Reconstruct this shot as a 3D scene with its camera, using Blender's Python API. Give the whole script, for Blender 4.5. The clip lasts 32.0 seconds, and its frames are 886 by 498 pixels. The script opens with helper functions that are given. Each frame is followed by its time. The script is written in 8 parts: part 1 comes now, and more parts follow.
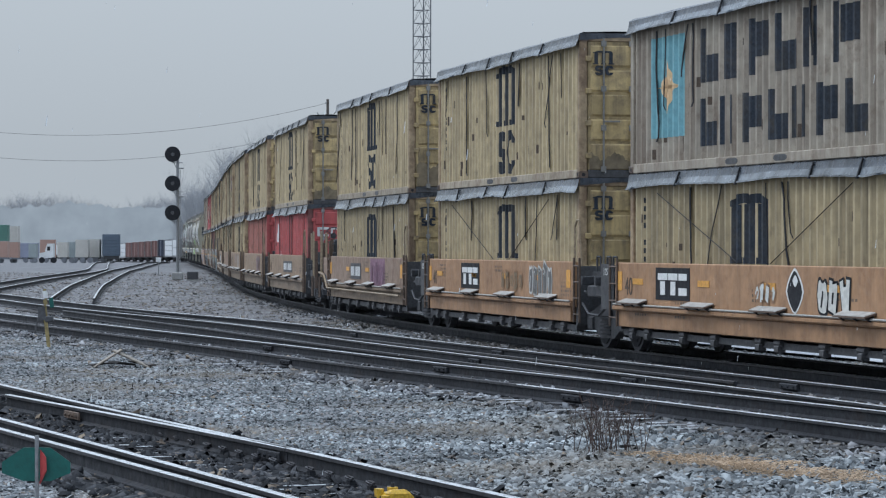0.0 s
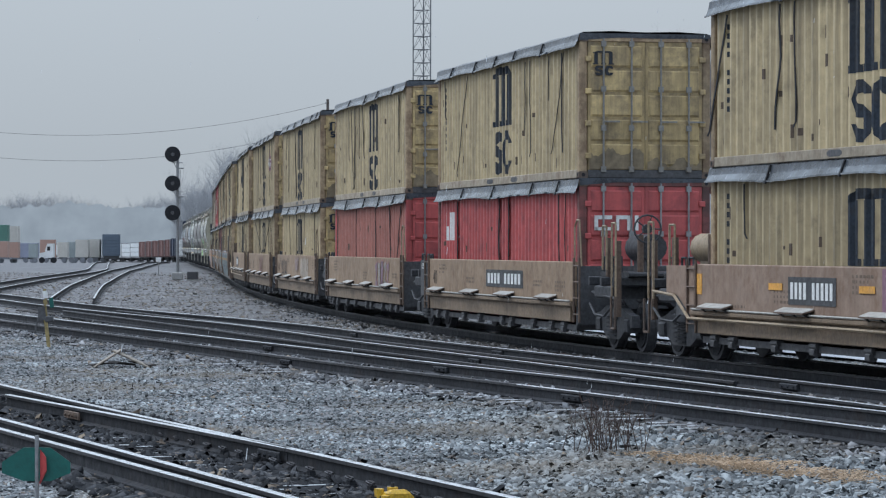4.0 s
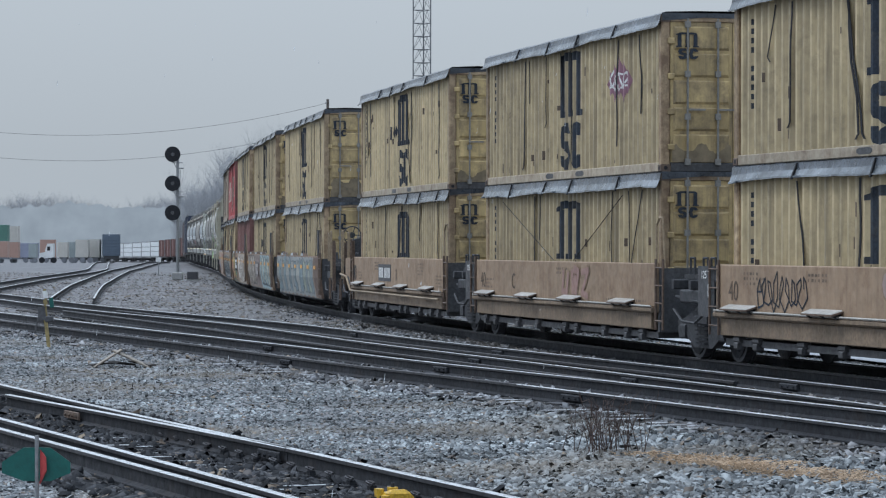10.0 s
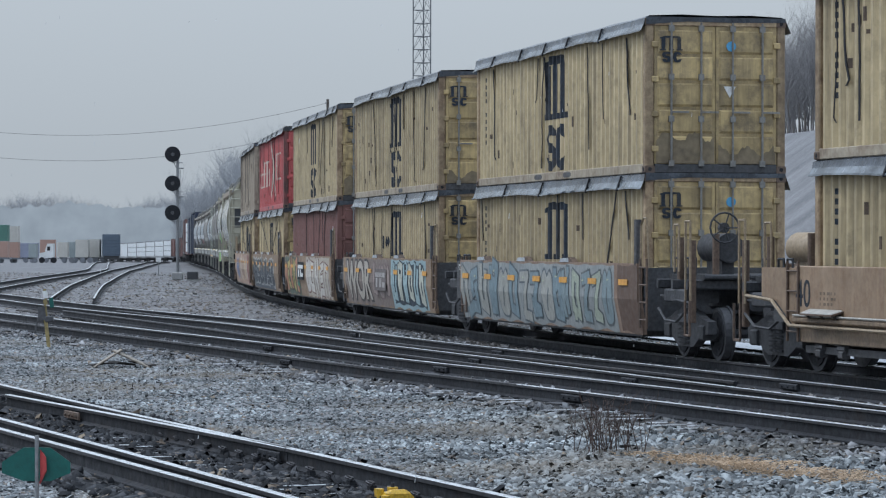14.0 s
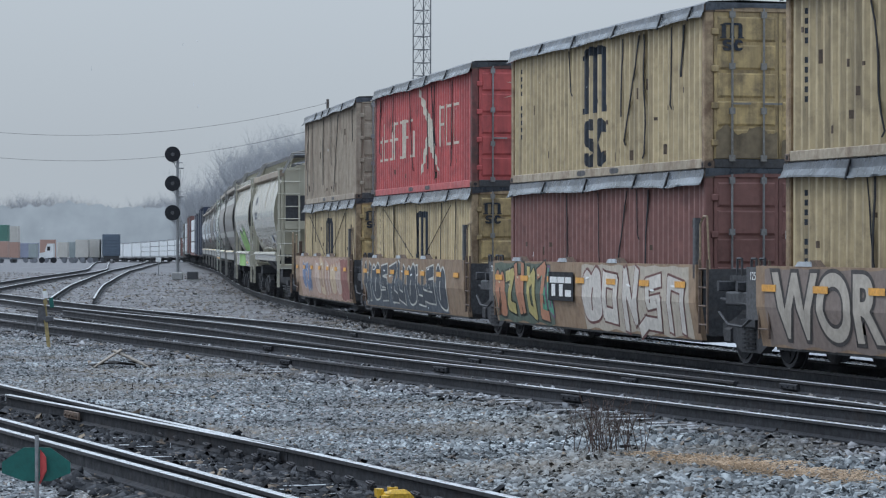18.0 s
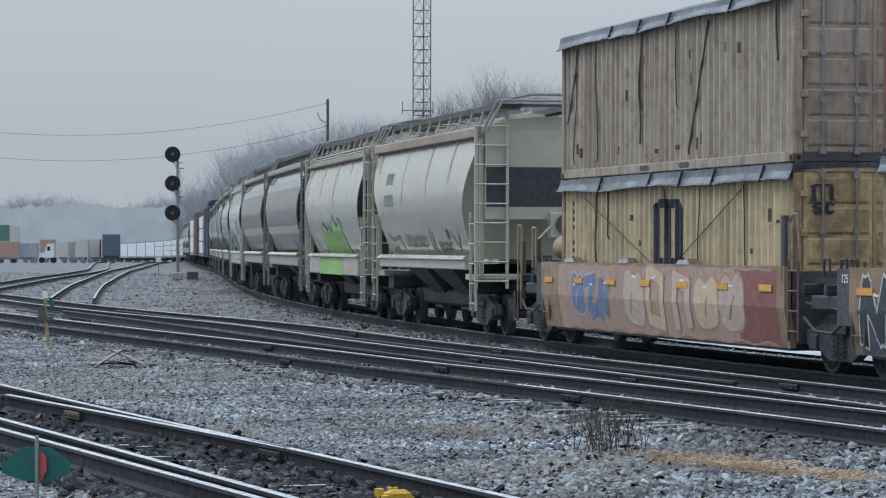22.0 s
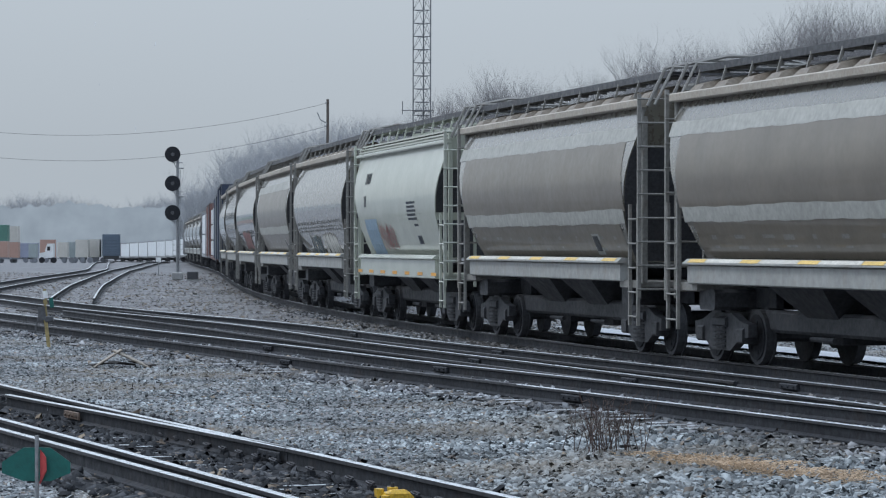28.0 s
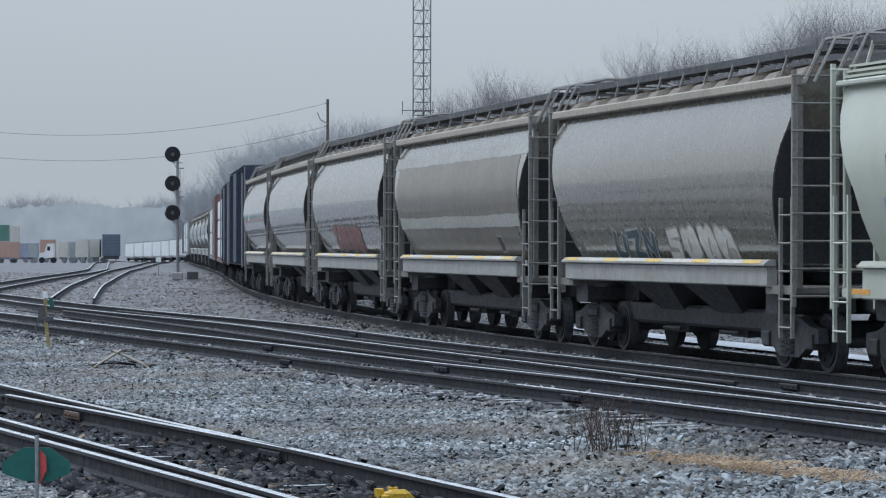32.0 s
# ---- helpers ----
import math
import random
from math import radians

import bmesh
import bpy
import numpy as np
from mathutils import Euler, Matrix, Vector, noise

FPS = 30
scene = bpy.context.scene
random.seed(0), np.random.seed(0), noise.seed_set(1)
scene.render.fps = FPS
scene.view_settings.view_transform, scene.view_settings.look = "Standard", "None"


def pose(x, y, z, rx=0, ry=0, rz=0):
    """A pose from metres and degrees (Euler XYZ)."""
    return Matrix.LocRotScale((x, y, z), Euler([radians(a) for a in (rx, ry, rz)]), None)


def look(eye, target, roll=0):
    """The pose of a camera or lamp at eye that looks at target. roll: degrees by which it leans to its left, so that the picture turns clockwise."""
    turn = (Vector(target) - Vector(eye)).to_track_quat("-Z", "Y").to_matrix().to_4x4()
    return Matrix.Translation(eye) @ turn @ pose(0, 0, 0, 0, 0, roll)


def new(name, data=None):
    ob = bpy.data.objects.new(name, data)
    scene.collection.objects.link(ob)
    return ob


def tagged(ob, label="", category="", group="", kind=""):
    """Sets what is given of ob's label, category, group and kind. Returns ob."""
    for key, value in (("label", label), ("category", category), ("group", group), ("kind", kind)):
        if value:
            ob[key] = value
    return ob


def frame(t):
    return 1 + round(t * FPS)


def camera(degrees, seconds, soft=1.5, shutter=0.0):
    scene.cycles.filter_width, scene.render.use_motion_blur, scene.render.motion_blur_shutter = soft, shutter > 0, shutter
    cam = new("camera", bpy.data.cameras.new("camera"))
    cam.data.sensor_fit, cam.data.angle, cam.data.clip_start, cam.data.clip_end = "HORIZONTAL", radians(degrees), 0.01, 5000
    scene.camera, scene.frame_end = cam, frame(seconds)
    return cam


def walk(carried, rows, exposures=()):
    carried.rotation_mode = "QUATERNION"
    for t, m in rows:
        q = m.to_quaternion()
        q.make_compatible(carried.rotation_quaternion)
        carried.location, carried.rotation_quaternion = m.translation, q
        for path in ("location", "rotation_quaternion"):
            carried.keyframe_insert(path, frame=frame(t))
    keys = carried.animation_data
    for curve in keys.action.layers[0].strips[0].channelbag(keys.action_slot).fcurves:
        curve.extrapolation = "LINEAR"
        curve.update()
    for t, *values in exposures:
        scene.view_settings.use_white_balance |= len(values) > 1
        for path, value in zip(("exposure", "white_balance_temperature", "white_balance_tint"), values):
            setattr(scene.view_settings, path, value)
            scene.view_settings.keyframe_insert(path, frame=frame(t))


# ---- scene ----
cam = camera(16.595, 32.0, soft=1.2)
EYE = (0.0, 0.0, 1.8)
still = look(EYE, (0, 100, 1.8 - 0.0862), 0.069)
walk(cam, [(0.0, still), (32.0, still)], exposures=[(0.0, 0.0, 5970, 8), (32.0, 0.0, 5970, 8)])

# ---- light: an overcast winter sky, soft and cold ----
world = bpy.data.worlds.new("overcast")
scene.world = world
world.use_nodes = True
wn, wl = world.node_tree.nodes, world.node_tree.links
bg = wn["Background"]
sky = wn.new("ShaderNodeTexSky")
sky.sky_type, sky.sun_disc = "NISHITA", False
sky.sun_elevation, sky.sun_rotation = radians(57), radians(283)
sky.air_density, sky.dust_density = 1.0, 4.0
cloud = wn.new("ShaderNodeTexNoise")
cloud.inputs["Scale"].default_value, cloud.inputs["Detail"].default_value = 1.6, 3
ramp = wn.new("ShaderNodeMapRange")
ramp.inputs["From Min"].default_value, ramp.inputs["From Max"].default_value = 0.3, 0.7
ramp.inputs["To Min"].default_value, ramp.inputs["To Max"].default_value = 0.93, 1.07
wl.new(cloud.outputs["Fac"], ramp.inputs["Value"])
tone = wn.new("ShaderNodeVectorMath")
tone.operation = "SCALE"
shade = wn.new("ShaderNodeMix")
shade.data_type = "RGBA"
shade.inputs["A"].default_value, shade.inputs["B"].default_value = (4.78, 5.02, 5.2, 1), (4.75, 5.25, 6.0, 1)
wl.new(shade.outputs["Result"], tone.inputs[0])
# an overcast sky is about three times as bright overhead as at the horizon
way = wn.new("ShaderNodeTexCoord")
split = wn.new("ShaderNodeSeparateXYZ")
wl.new(way.outputs["Generated"], split.inputs["Vector"])
lift = wn.new("ShaderNodeMapRange")
lift.inputs["From Min"].default_value, lift.inputs["From Max"].default_value = 0.03, 1.0
lift.inputs["To Min"].default_value, lift.inputs["To Max"].default_value = 1.0, 3.2
wl.new(split.outputs["Z"], lift.inputs["Value"])
high = wn.new("ShaderNodeMapRange")
high.inputs["From Min"].default_value, high.inputs["From Max"].default_value = 0.08, 0.5
wl.new(split.outputs["Z"], high.inputs["Value"])
wl.new(high.outputs["Result"], shade.inputs["Factor"])
both = wn.new("ShaderNodeMath")
both.operation = "MULTIPLY"
wl.new(lift.outputs["Result"], both.inputs[0])
wl.new(ramp.outputs["Result"], both.inputs[1])
wl.new(both.outputs["Value"], tone.inputs["Scale"])
mixw = wn.new("ShaderNodeMix")
mixw.data_type = "RGBA"
mixw.inputs["Factor"].default_value = 0.93
wl.new(sky.outputs["Color"], mixw.inputs["A"])
wl.new(tone.outputs["Vector"], mixw.inputs["B"])
wl.new(mixw.outputs["Result"], bg.inputs["Color"])
bg.inputs["Strength"].default_value = 0.1
sun = new("sun", bpy.data.lights.new("sun", "SUN"))
sun.data.energy, sun.data.angle, sun.data.color = 1.5, radians(18), (1.0, 0.97, 0.93)
sun.matrix_world = look((-45, 40, 70), (0, 30, 0))


# ---- materials ----
def mat(name, base, rough=0.7, metal=0.0, var=0.25, grain=18.0, dirt=None, dirt_amount=0.35, streak=0.0, bump=0.15, bump_scale=60.0,
        spec=0.5, random_tint=0.0, axis="Z", bump_dist=0.01, bump_detail=4.0, rough_var=0.14, spread=0.52, coat_=0.0):
    """A weathered surface: base colour, broad stains, fine grain, vertical runs of dirt, and bump."""
    m = bpy.data.materials.new(name)
    m.use_nodes = True
    n, l = m.node_tree.nodes, m.node_tree.links
    b = n["Principled BSDF"]
    b.inputs["Metallic"].default_value = metal
    b.inputs["Specular IOR Level"].default_value = spec
    b.inputs["Coat Weight"].default_value, b.inputs["Coat Roughness"].default_value = coat_, 0.07
    b.inputs["Coat IOR"].default_value = 1.75
    co = n.new("ShaderNodeTexCoord").outputs["Object"]
    info = n.new("ShaderNodeObjectInfo")
    shift = n.new("ShaderNodeVectorMath")
    shift.operation = "MULTIPLY_ADD"
    shift.inputs[1].default_value = (31.0, 17.0, 0.0)
    cmb = n.new("ShaderNodeCombineXYZ")
    for s in ("X", "Y", "Z"):
        l.new(info.outputs["Random"], cmb.inputs[s])
    l.new(cmb.outputs["Vector"], shift.inputs[0])
    l.new(co, shift.inputs[2])
    pos = shift.outputs["Vector"]

    def noi(scale, detail=4.0, rough_=0.6, src=pos):
        t = n.new("ShaderNodeTexNoise")
        t.inputs["Scale"].default_value, t.inputs["Detail"].default_value, t.inputs["Roughness"].default_value = scale, detail, rough_
        l.new(src, t.inputs["Vector"])
        return t.outputs["Fac"]

    def rng(v, a, b_, c, d):
        t = n.new("ShaderNodeMapRange")
        for k, x in (("From Min", a), ("From Max", b_), ("To Min", c), ("To Max", d)):
            t.inputs[k].default_value = x
        l.new(v, t.inputs["Value"])
        return t.outputs["Result"]

    def mixc(f, a, b_):
        t = n.new("ShaderNodeMix")
        t.data_type = "RGBA"
        for k, x in (("Factor", f), ("A", a), ("B", b_)):
            if isinstance(x, (tuple, float, int)):
                t.inputs[k].default_value = (*x, 1) if isinstance(x, tuple) else x
            else:
                l.new(x, t.inputs[k])
        return t.outputs["Result"]

    def scaled(c, f):
        t = n.new("ShaderNodeVectorMath")
        t.operation = "SCALE"
        l.new(c, t.inputs[0])
        l.new(f, t.inputs["Scale"])
        return t.outputs["Vector"]

    low = tuple(x * (1 - var) for x in base)
    high = tuple(min(1.0, x * (1 + var * 0.7)) for x in base)
    col = mixc(rng(noi(grain, 5), 0.35, 0.65, 0, 1), low, high)
    col = scaled(col, rng(noi(0.55, 3), 0.3, 0.7, 1 - var * 0.7, 1 + var * 0.5))
    if streak:
        sc = n.new("ShaderNodeVectorMath")
        sc.operation = "MULTIPLY"
        sc.inputs[1].default_value = (1, 1, 0.06) if axis == "Z" else (0.06, 1, 1)
        l.new(pos, sc.inputs[0])
        run = noi(3.2, 6, 0.75, sc.outputs["Vector"])
        d = dirt or (0.06, 0.045, 0.035)
        col = mixc(rng(run, 0.46, 0.72, 0, streak), col, d)
    if dirt:
        blot = noi(2.2, 7, 0.72)
        col = mixc(rng(blot, spread, spread + 0.2, 0, dirt_amount), col, dirt)
    if random_tint:
        col = scaled(col, rng(info.outputs["Random"], 0, 1, 1 - random_tint, 1 + random_tint))
    l.new(col, b.inputs["Base Color"])
    l.new(rng(noi(7, 4), 0.3, 0.7, max(0.03, rough - rough_var), min(1, rough + rough_var)), b.inputs["Roughness"])
    if bump:
        bp = n.new("ShaderNodeBump")
        bp.inputs["Strength"].default_value, bp.inputs["Distance"].default_value = bump, bump_dist
        l.new(noi(bump_scale, bump_detail), bp.inputs["Height"])
        l.new(bp.outputs["Normal"], b.inputs["Normal"])
    return m


RUST = (0.075, 0.04, 0.024)
SOOT = (0.045, 0.038, 0.032)
M = dict(
    yellow=mat("yellow_paint", (0.467, 0.377, 0.223), 0.5, var=0.15, grain=4, dirt=(0.13, 0.105, 0.07), dirt_amount=0.55, streak=0.85, random_tint=0.15),
    yellow_end=mat("yellow_end_paint", (0.50, 0.375, 0.178), 0.5, var=0.18, grain=4, dirt=(0.10, 0.08, 0.06), dirt_amount=0.7, streak=0.75, random_tint=0.2, spread=0.46),
    yellow_edge=mat("rust_edged_yellow_paint", (0.36, 0.27, 0.165), 0.6, var=0.25, grain=8, dirt=(0.12, 0.07, 0.042), dirt_amount=0.85, streak=0.5, random_tint=0.25, spread=0.45),
    yellow_sill=mat("worn_grey_yellow_sill_paint", (0.36, 0.31, 0.235), 0.6, var=0.2, grain=8, dirt=(0.13, 0.085, 0.055), dirt_amount=0.8, streak=0.4, random_tint=0.2, spread=0.47),
    red=mat("red_paint", (0.465, 0.092, 0.09), 0.5, var=0.13, grain=4, dirt=(0.12, 0.04, 0.045), dirt_amount=0.6, streak=0.5, spread=0.5),
    red_edge=mat("dirty_red_edge_paint", (0.19, 0.06, 0.055), 0.6, var=0.3, grain=8, dirt=(0.06, 0.04, 0.036), dirt_amount=0.85, streak=0.5, spread=0.44),
    faded_red=mat("faded_red_paint", (0.36, 0.145, 0.115), 0.6, var=0.13, grain=4, dirt=(0.16, 0.07, 0.05), dirt_amount=0.5, streak=0.35),
    brick_red=mat("brown_red_paint", (0.205, 0.10, 0.088), 0.6, var=0.13, grain=4, dirt=(0.07, 0.035, 0.03), dirt_amount=0.5, streak=0.35),
    drab=mat("drab_grey_beige_paint", (0.35, 0.30, 0.235), 0.65, var=0.16, grain=4, dirt=(0.12, 0.075, 0.05), dirt_amount=0.7, streak=0.85),
    old_grey=mat("worn_grey_paint", (0.35, 0.31, 0.25), 0.65, var=0.18, grain=4, dirt=(0.12, 0.08, 0.055), dirt_amount=0.75, streak=0.75),
    tarp=mat("dark_slate_tarpaulin", (0.05, 0.06, 0.075), 0.3, var=0.45, grain=3, bump=0.5, bump_scale=4, bump_dist=0.03, rough_var=0.1, dirt=(0.10, 0.11, 0.125), dirt_amount=0.5, random_tint=0.15),
    tarp_hem=mat("wet_grey_tarpaulin_skirt", (0.15, 0.17, 0.19), 0.22, var=0.6, grain=1.6, bump=0.6, bump_scale=3.5, bump_dist=0.04, rough_var=0.1, dirt=(0.07, 0.085, 0.10), dirt_amount=0.75, random_tint=0.1),
    plank=mat("slush_covered_step_plate", (0.37, 0.36, 0.335), 0.5, var=0.2, grain=8, dirt=(0.25, 0.2, 0.15), dirt_amount=0.5),
    stencil=mat("faded_stencil_paint", (0.15, 0.11, 0.08), 0.65, var=0.3),
    saddle=mat("dull_tan_roof_steel", (0.17, 0.145, 0.115), 0.6, var=0.25, dirt=(0.13, 0.09, 0.06), dirt_amount=0.6),
    black=mat("black_rubber", (0.02, 0.021, 0.025), 0.7, var=0.3, spec=0.25),
    logo=mat("navy_black_paint", (0.026, 0.035, 0.05), 0.65, var=0.35, spec=0.25, dirt=(0.16, 0.12, 0.06), dirt_amount=0.25, streak=0.2),
    tan=mat("tan_car_paint", (0.287, 0.205, 0.136), 0.6, var=0.16, grain=4, dirt=(0.14, 0.08, 0.045), dirt_amount=0.65, streak=0.6, random_tint=0.12, spread=0.49),
    tan2=mat("faded_orange_car_paint", (0.37, 0.215, 0.115), 0.6, var=0.13, grain=4, dirt=(0.15, 0.08, 0.045), dirt_amount=0.6, streak=0.55, random_tint=0.1, spread=0.49),
    mauve=mat("dull_brown_car_paint", (0.285, 0.205, 0.155), 0.65, var=0.15, grain=4, dirt=(0.15, 0.085, 0.05), dirt_amount=0.7, streak=0.55, spread=0.47),
    tan_low=mat("dirty_tan_steel", (0.21, 0.155, 0.105), 0.65, var=0.25, dirt=(0.08, 0.055, 0.04), dirt_amount=0.6, streak=0.5),
    brown=mat("rusty_brown_steel", (0.125, 0.085, 0.062), 0.65, var=0.3, dirt=(0.075, 0.066, 0.06), dirt_amount=0.6, streak=0.4),
    dark=mat("sooty_steel", (0.066, 0.068, 0.074), 0.55, var=0.35, dirt=(0.085, 0.072, 0.062), dirt_amount=0.4),
    slush=mat("grey_slush", (0.42, 0.45, 0.48), 0.4, var=0.25, grain=6, bump=0.3, bump_scale=20),
    soot=mat("dusty_wet_cast_steel", (0.054, 0.056, 0.062), 0.6, spec=0.3, var=0.3, dirt=(0.065, 0.057, 0.05), dirt_amount=0.35),
    hop_eave=mat("worn_tan_eave_paint", (0.36, 0.325, 0.275), 0.5, var=0.2, dirt=(0.22, 0.15, 0.10), dirt_amount=0.5, streak=0.3),
    snow=mat("wet_snow", (0.62, 0.65, 0.68), 0.6, var=0.1, grain=2, bump=0.1, bump_scale=12),
    pipe=mat("worn_tan_handrail", (0.30, 0.23, 0.15), 0.5, var=0.25, dirt=RUST),
    rust_mark=mat("rust_scuffs", (0.085, 0.06, 0.042), 0.7, var=0.3),
    white=mat("white_paint", (0.72, 0.73, 0.72), 0.55, var=0.12, dirt=(0.3, 0.27, 0.23), dirt_amount=0.4),
    orange=mat("orange_reflector", (0.66, 0.33, 0.06), 0.5, var=0.2, dirt=(0.3, 0.18, 0.09), dirt_amount=0.5),
    blue_tag=mat("blue_sticker", (0.10, 0.35, 0.60), 0.45, var=0.15),
    hop_light=mat("light_grey_hopper_paint", (0.43, 0.412, 0.33), 0.2, var=0.05, grain=1.2, dirt=(0.28, 0.23, 0.17), dirt_amount=0.25, streak=0.06, bump=0.35, bump_scale=0.9, bump_dist=0.09, bump_detail=0.5, rough_var=0.03, coat_=0.3),
    hop_white=mat("off_white_hopper_paint", (0.440, 0.460, 0.391), 0.2, var=0.05, grain=1.2, dirt=(0.36, 0.33, 0.28), dirt_amount=0.2, streak=0.05, bump=0.3, bump_scale=0.9, bump_dist=0.09, bump_detail=0.5, rough_var=0.03, coat_=0.3),
    hop_grey=mat("grimy_grey_hopper_paint", (0.15, 0.138, 0.11), 0.28, var=0.1, grain=1.2, dirt=(0.105, 0.09, 0.068), dirt_amount=0.35, streak=0.15, bump=0.22, bump_scale=0.55, bump_dist=0.09, bump_detail=0.0, rough_var=0.05, random_tint=0.1, spec=0.9, coat_=1.0),
    hop_grime=mat("brown_grey_grime", (0.15, 0.128, 0.10), 0.35, var=0.12, grain=1.2, dirt=(0.125, 0.105, 0.08), dirt_amount=0.4, streak=0.2, bump=0.3, bump_scale=0.9, bump_dist=0.09, bump_detail=0.5, rough_var=0.05, coat_=0.35),
    hop_trim=mat("dull_grey_steel_trim", (0.22, 0.215, 0.20), 0.55, var=0.2, dirt=(0.12, 0.085, 0.06), dirt_amount=0.5),
    hop_rust=mat("rusted_grey_trim", (0.33, 0.28, 0.22), 0.6, var=0.25, dirt=(0.17, 0.10, 0.06), dirt_amount=0.6, streak=0.4),
    hop_plate=mat("worn_pale_sill_paint", (0.31, 0.315, 0.305), 0.45, var=0.15, grain=6, dirt=(0.2, 0.16, 0.11), dirt_amount=0.5, streak=0.3),
    blue_car=mat("dark_blue_boxcar_paint", (0.024, 0.036, 0.07), 0.5, var=0.2, dirt=(0.05, 0.05, 0.06)),
    red_car=mat("oxide_red_boxcar_paint", (0.19, 0.10, 0.09), 0.6, var=0.2, dirt=(0.08, 0.04, 0.03), streak=0.3),
    wrap=mat("white_lumber_wrap", (0.62, 0.65, 0.67), 0.5, var=0.12, grain=3, bump=0.5, bump_scale=4, dirt=(0.35, 0.36, 0.37), dirt_amount=0.5),
    steel=mat("polished_rail_head", (0.72, 0.74, 0.76), 0.3, metal=1.0, var=0.12, bump=0.05, bump_scale=8),
    rail_side=mat("half_polished_rail_side", (0.055, 0.055, 0.06), 0.5, metal=0.3, spec=0.25, var=0.25, dirt=(0.05, 0.04, 0.035), dirt_amount=0.6),
    rail=mat("wet_rusty_rail", (0.033, 0.035, 0.04), 0.65, spec=0.12, var=0.35, dirt=(0.035, 0.025, 0.02), dirt_amount=0.5),
    tie=mat("wet_timber_tie", (0.06, 0.057, 0.055), 0.62, var=0.4, spec=0.3, grain=25, axis="X", streak=0.3, bump=0.5, bump_scale=35, random_tint=0.25),
    green=mat("green_target_paint", (0.008, 0.10, 0.085), 0.45, var=0.15),
    red_sign=mat("red_target_paint", (0.38, 0.05, 0.05), 0.45, var=0.15),
    yellow_sign=mat("yellow_painted_post", (0.29, 0.23, 0.10), 0.6, var=0.25, dirt=(0.12, 0.10, 0.05), dirt_amount=0.6),
    yellow_bright=mat("yellow_painted_casting", (0.50, 0.31, 0.02), 0.5, var=0.3, grain=40, dirt=(0.06, 0.045, 0.03), dirt_amount=0.9),
    galv=mat("galvanised_steel", (0.30, 0.31, 0.32), 0.45, metal=0.6, var=0.2),
    bark=mat("grey_bark", (0.17, 0.155, 0.145), 0.8, var=0.3),
    timber=mat("weathered_pole_wood", (0.10, 0.085, 0.075), 0.8, var=0.3, streak=0.3),
    straw=mat("dead_straw", (0.42, 0.31, 0.205), 0.8, var=0.3),
    stem=mat("dead_weed_stem", (0.075, 0.05, 0.042), 0.8, var=0.3),
    board=mat("wet_split_board", (0.27, 0.235, 0.19), 0.6, var=0.3, grain=12, axis="X", streak=0.3),
    soot_film=mat("road_soot_film", (0.20, 0.158, 0.10), 0.7, var=0.35, grain=6, dirt=(0.2, 0.16, 0.1), dirt_amount=0.6, streak=0.6),
    tower_steel=mat("dull_dark_tower_steel", (0.14, 0.145, 0.155), 0.6, var=0.2),
    concrete=mat("grey_concrete", (0.33, 0.33, 0.32), 0.8, var=0.2),
)


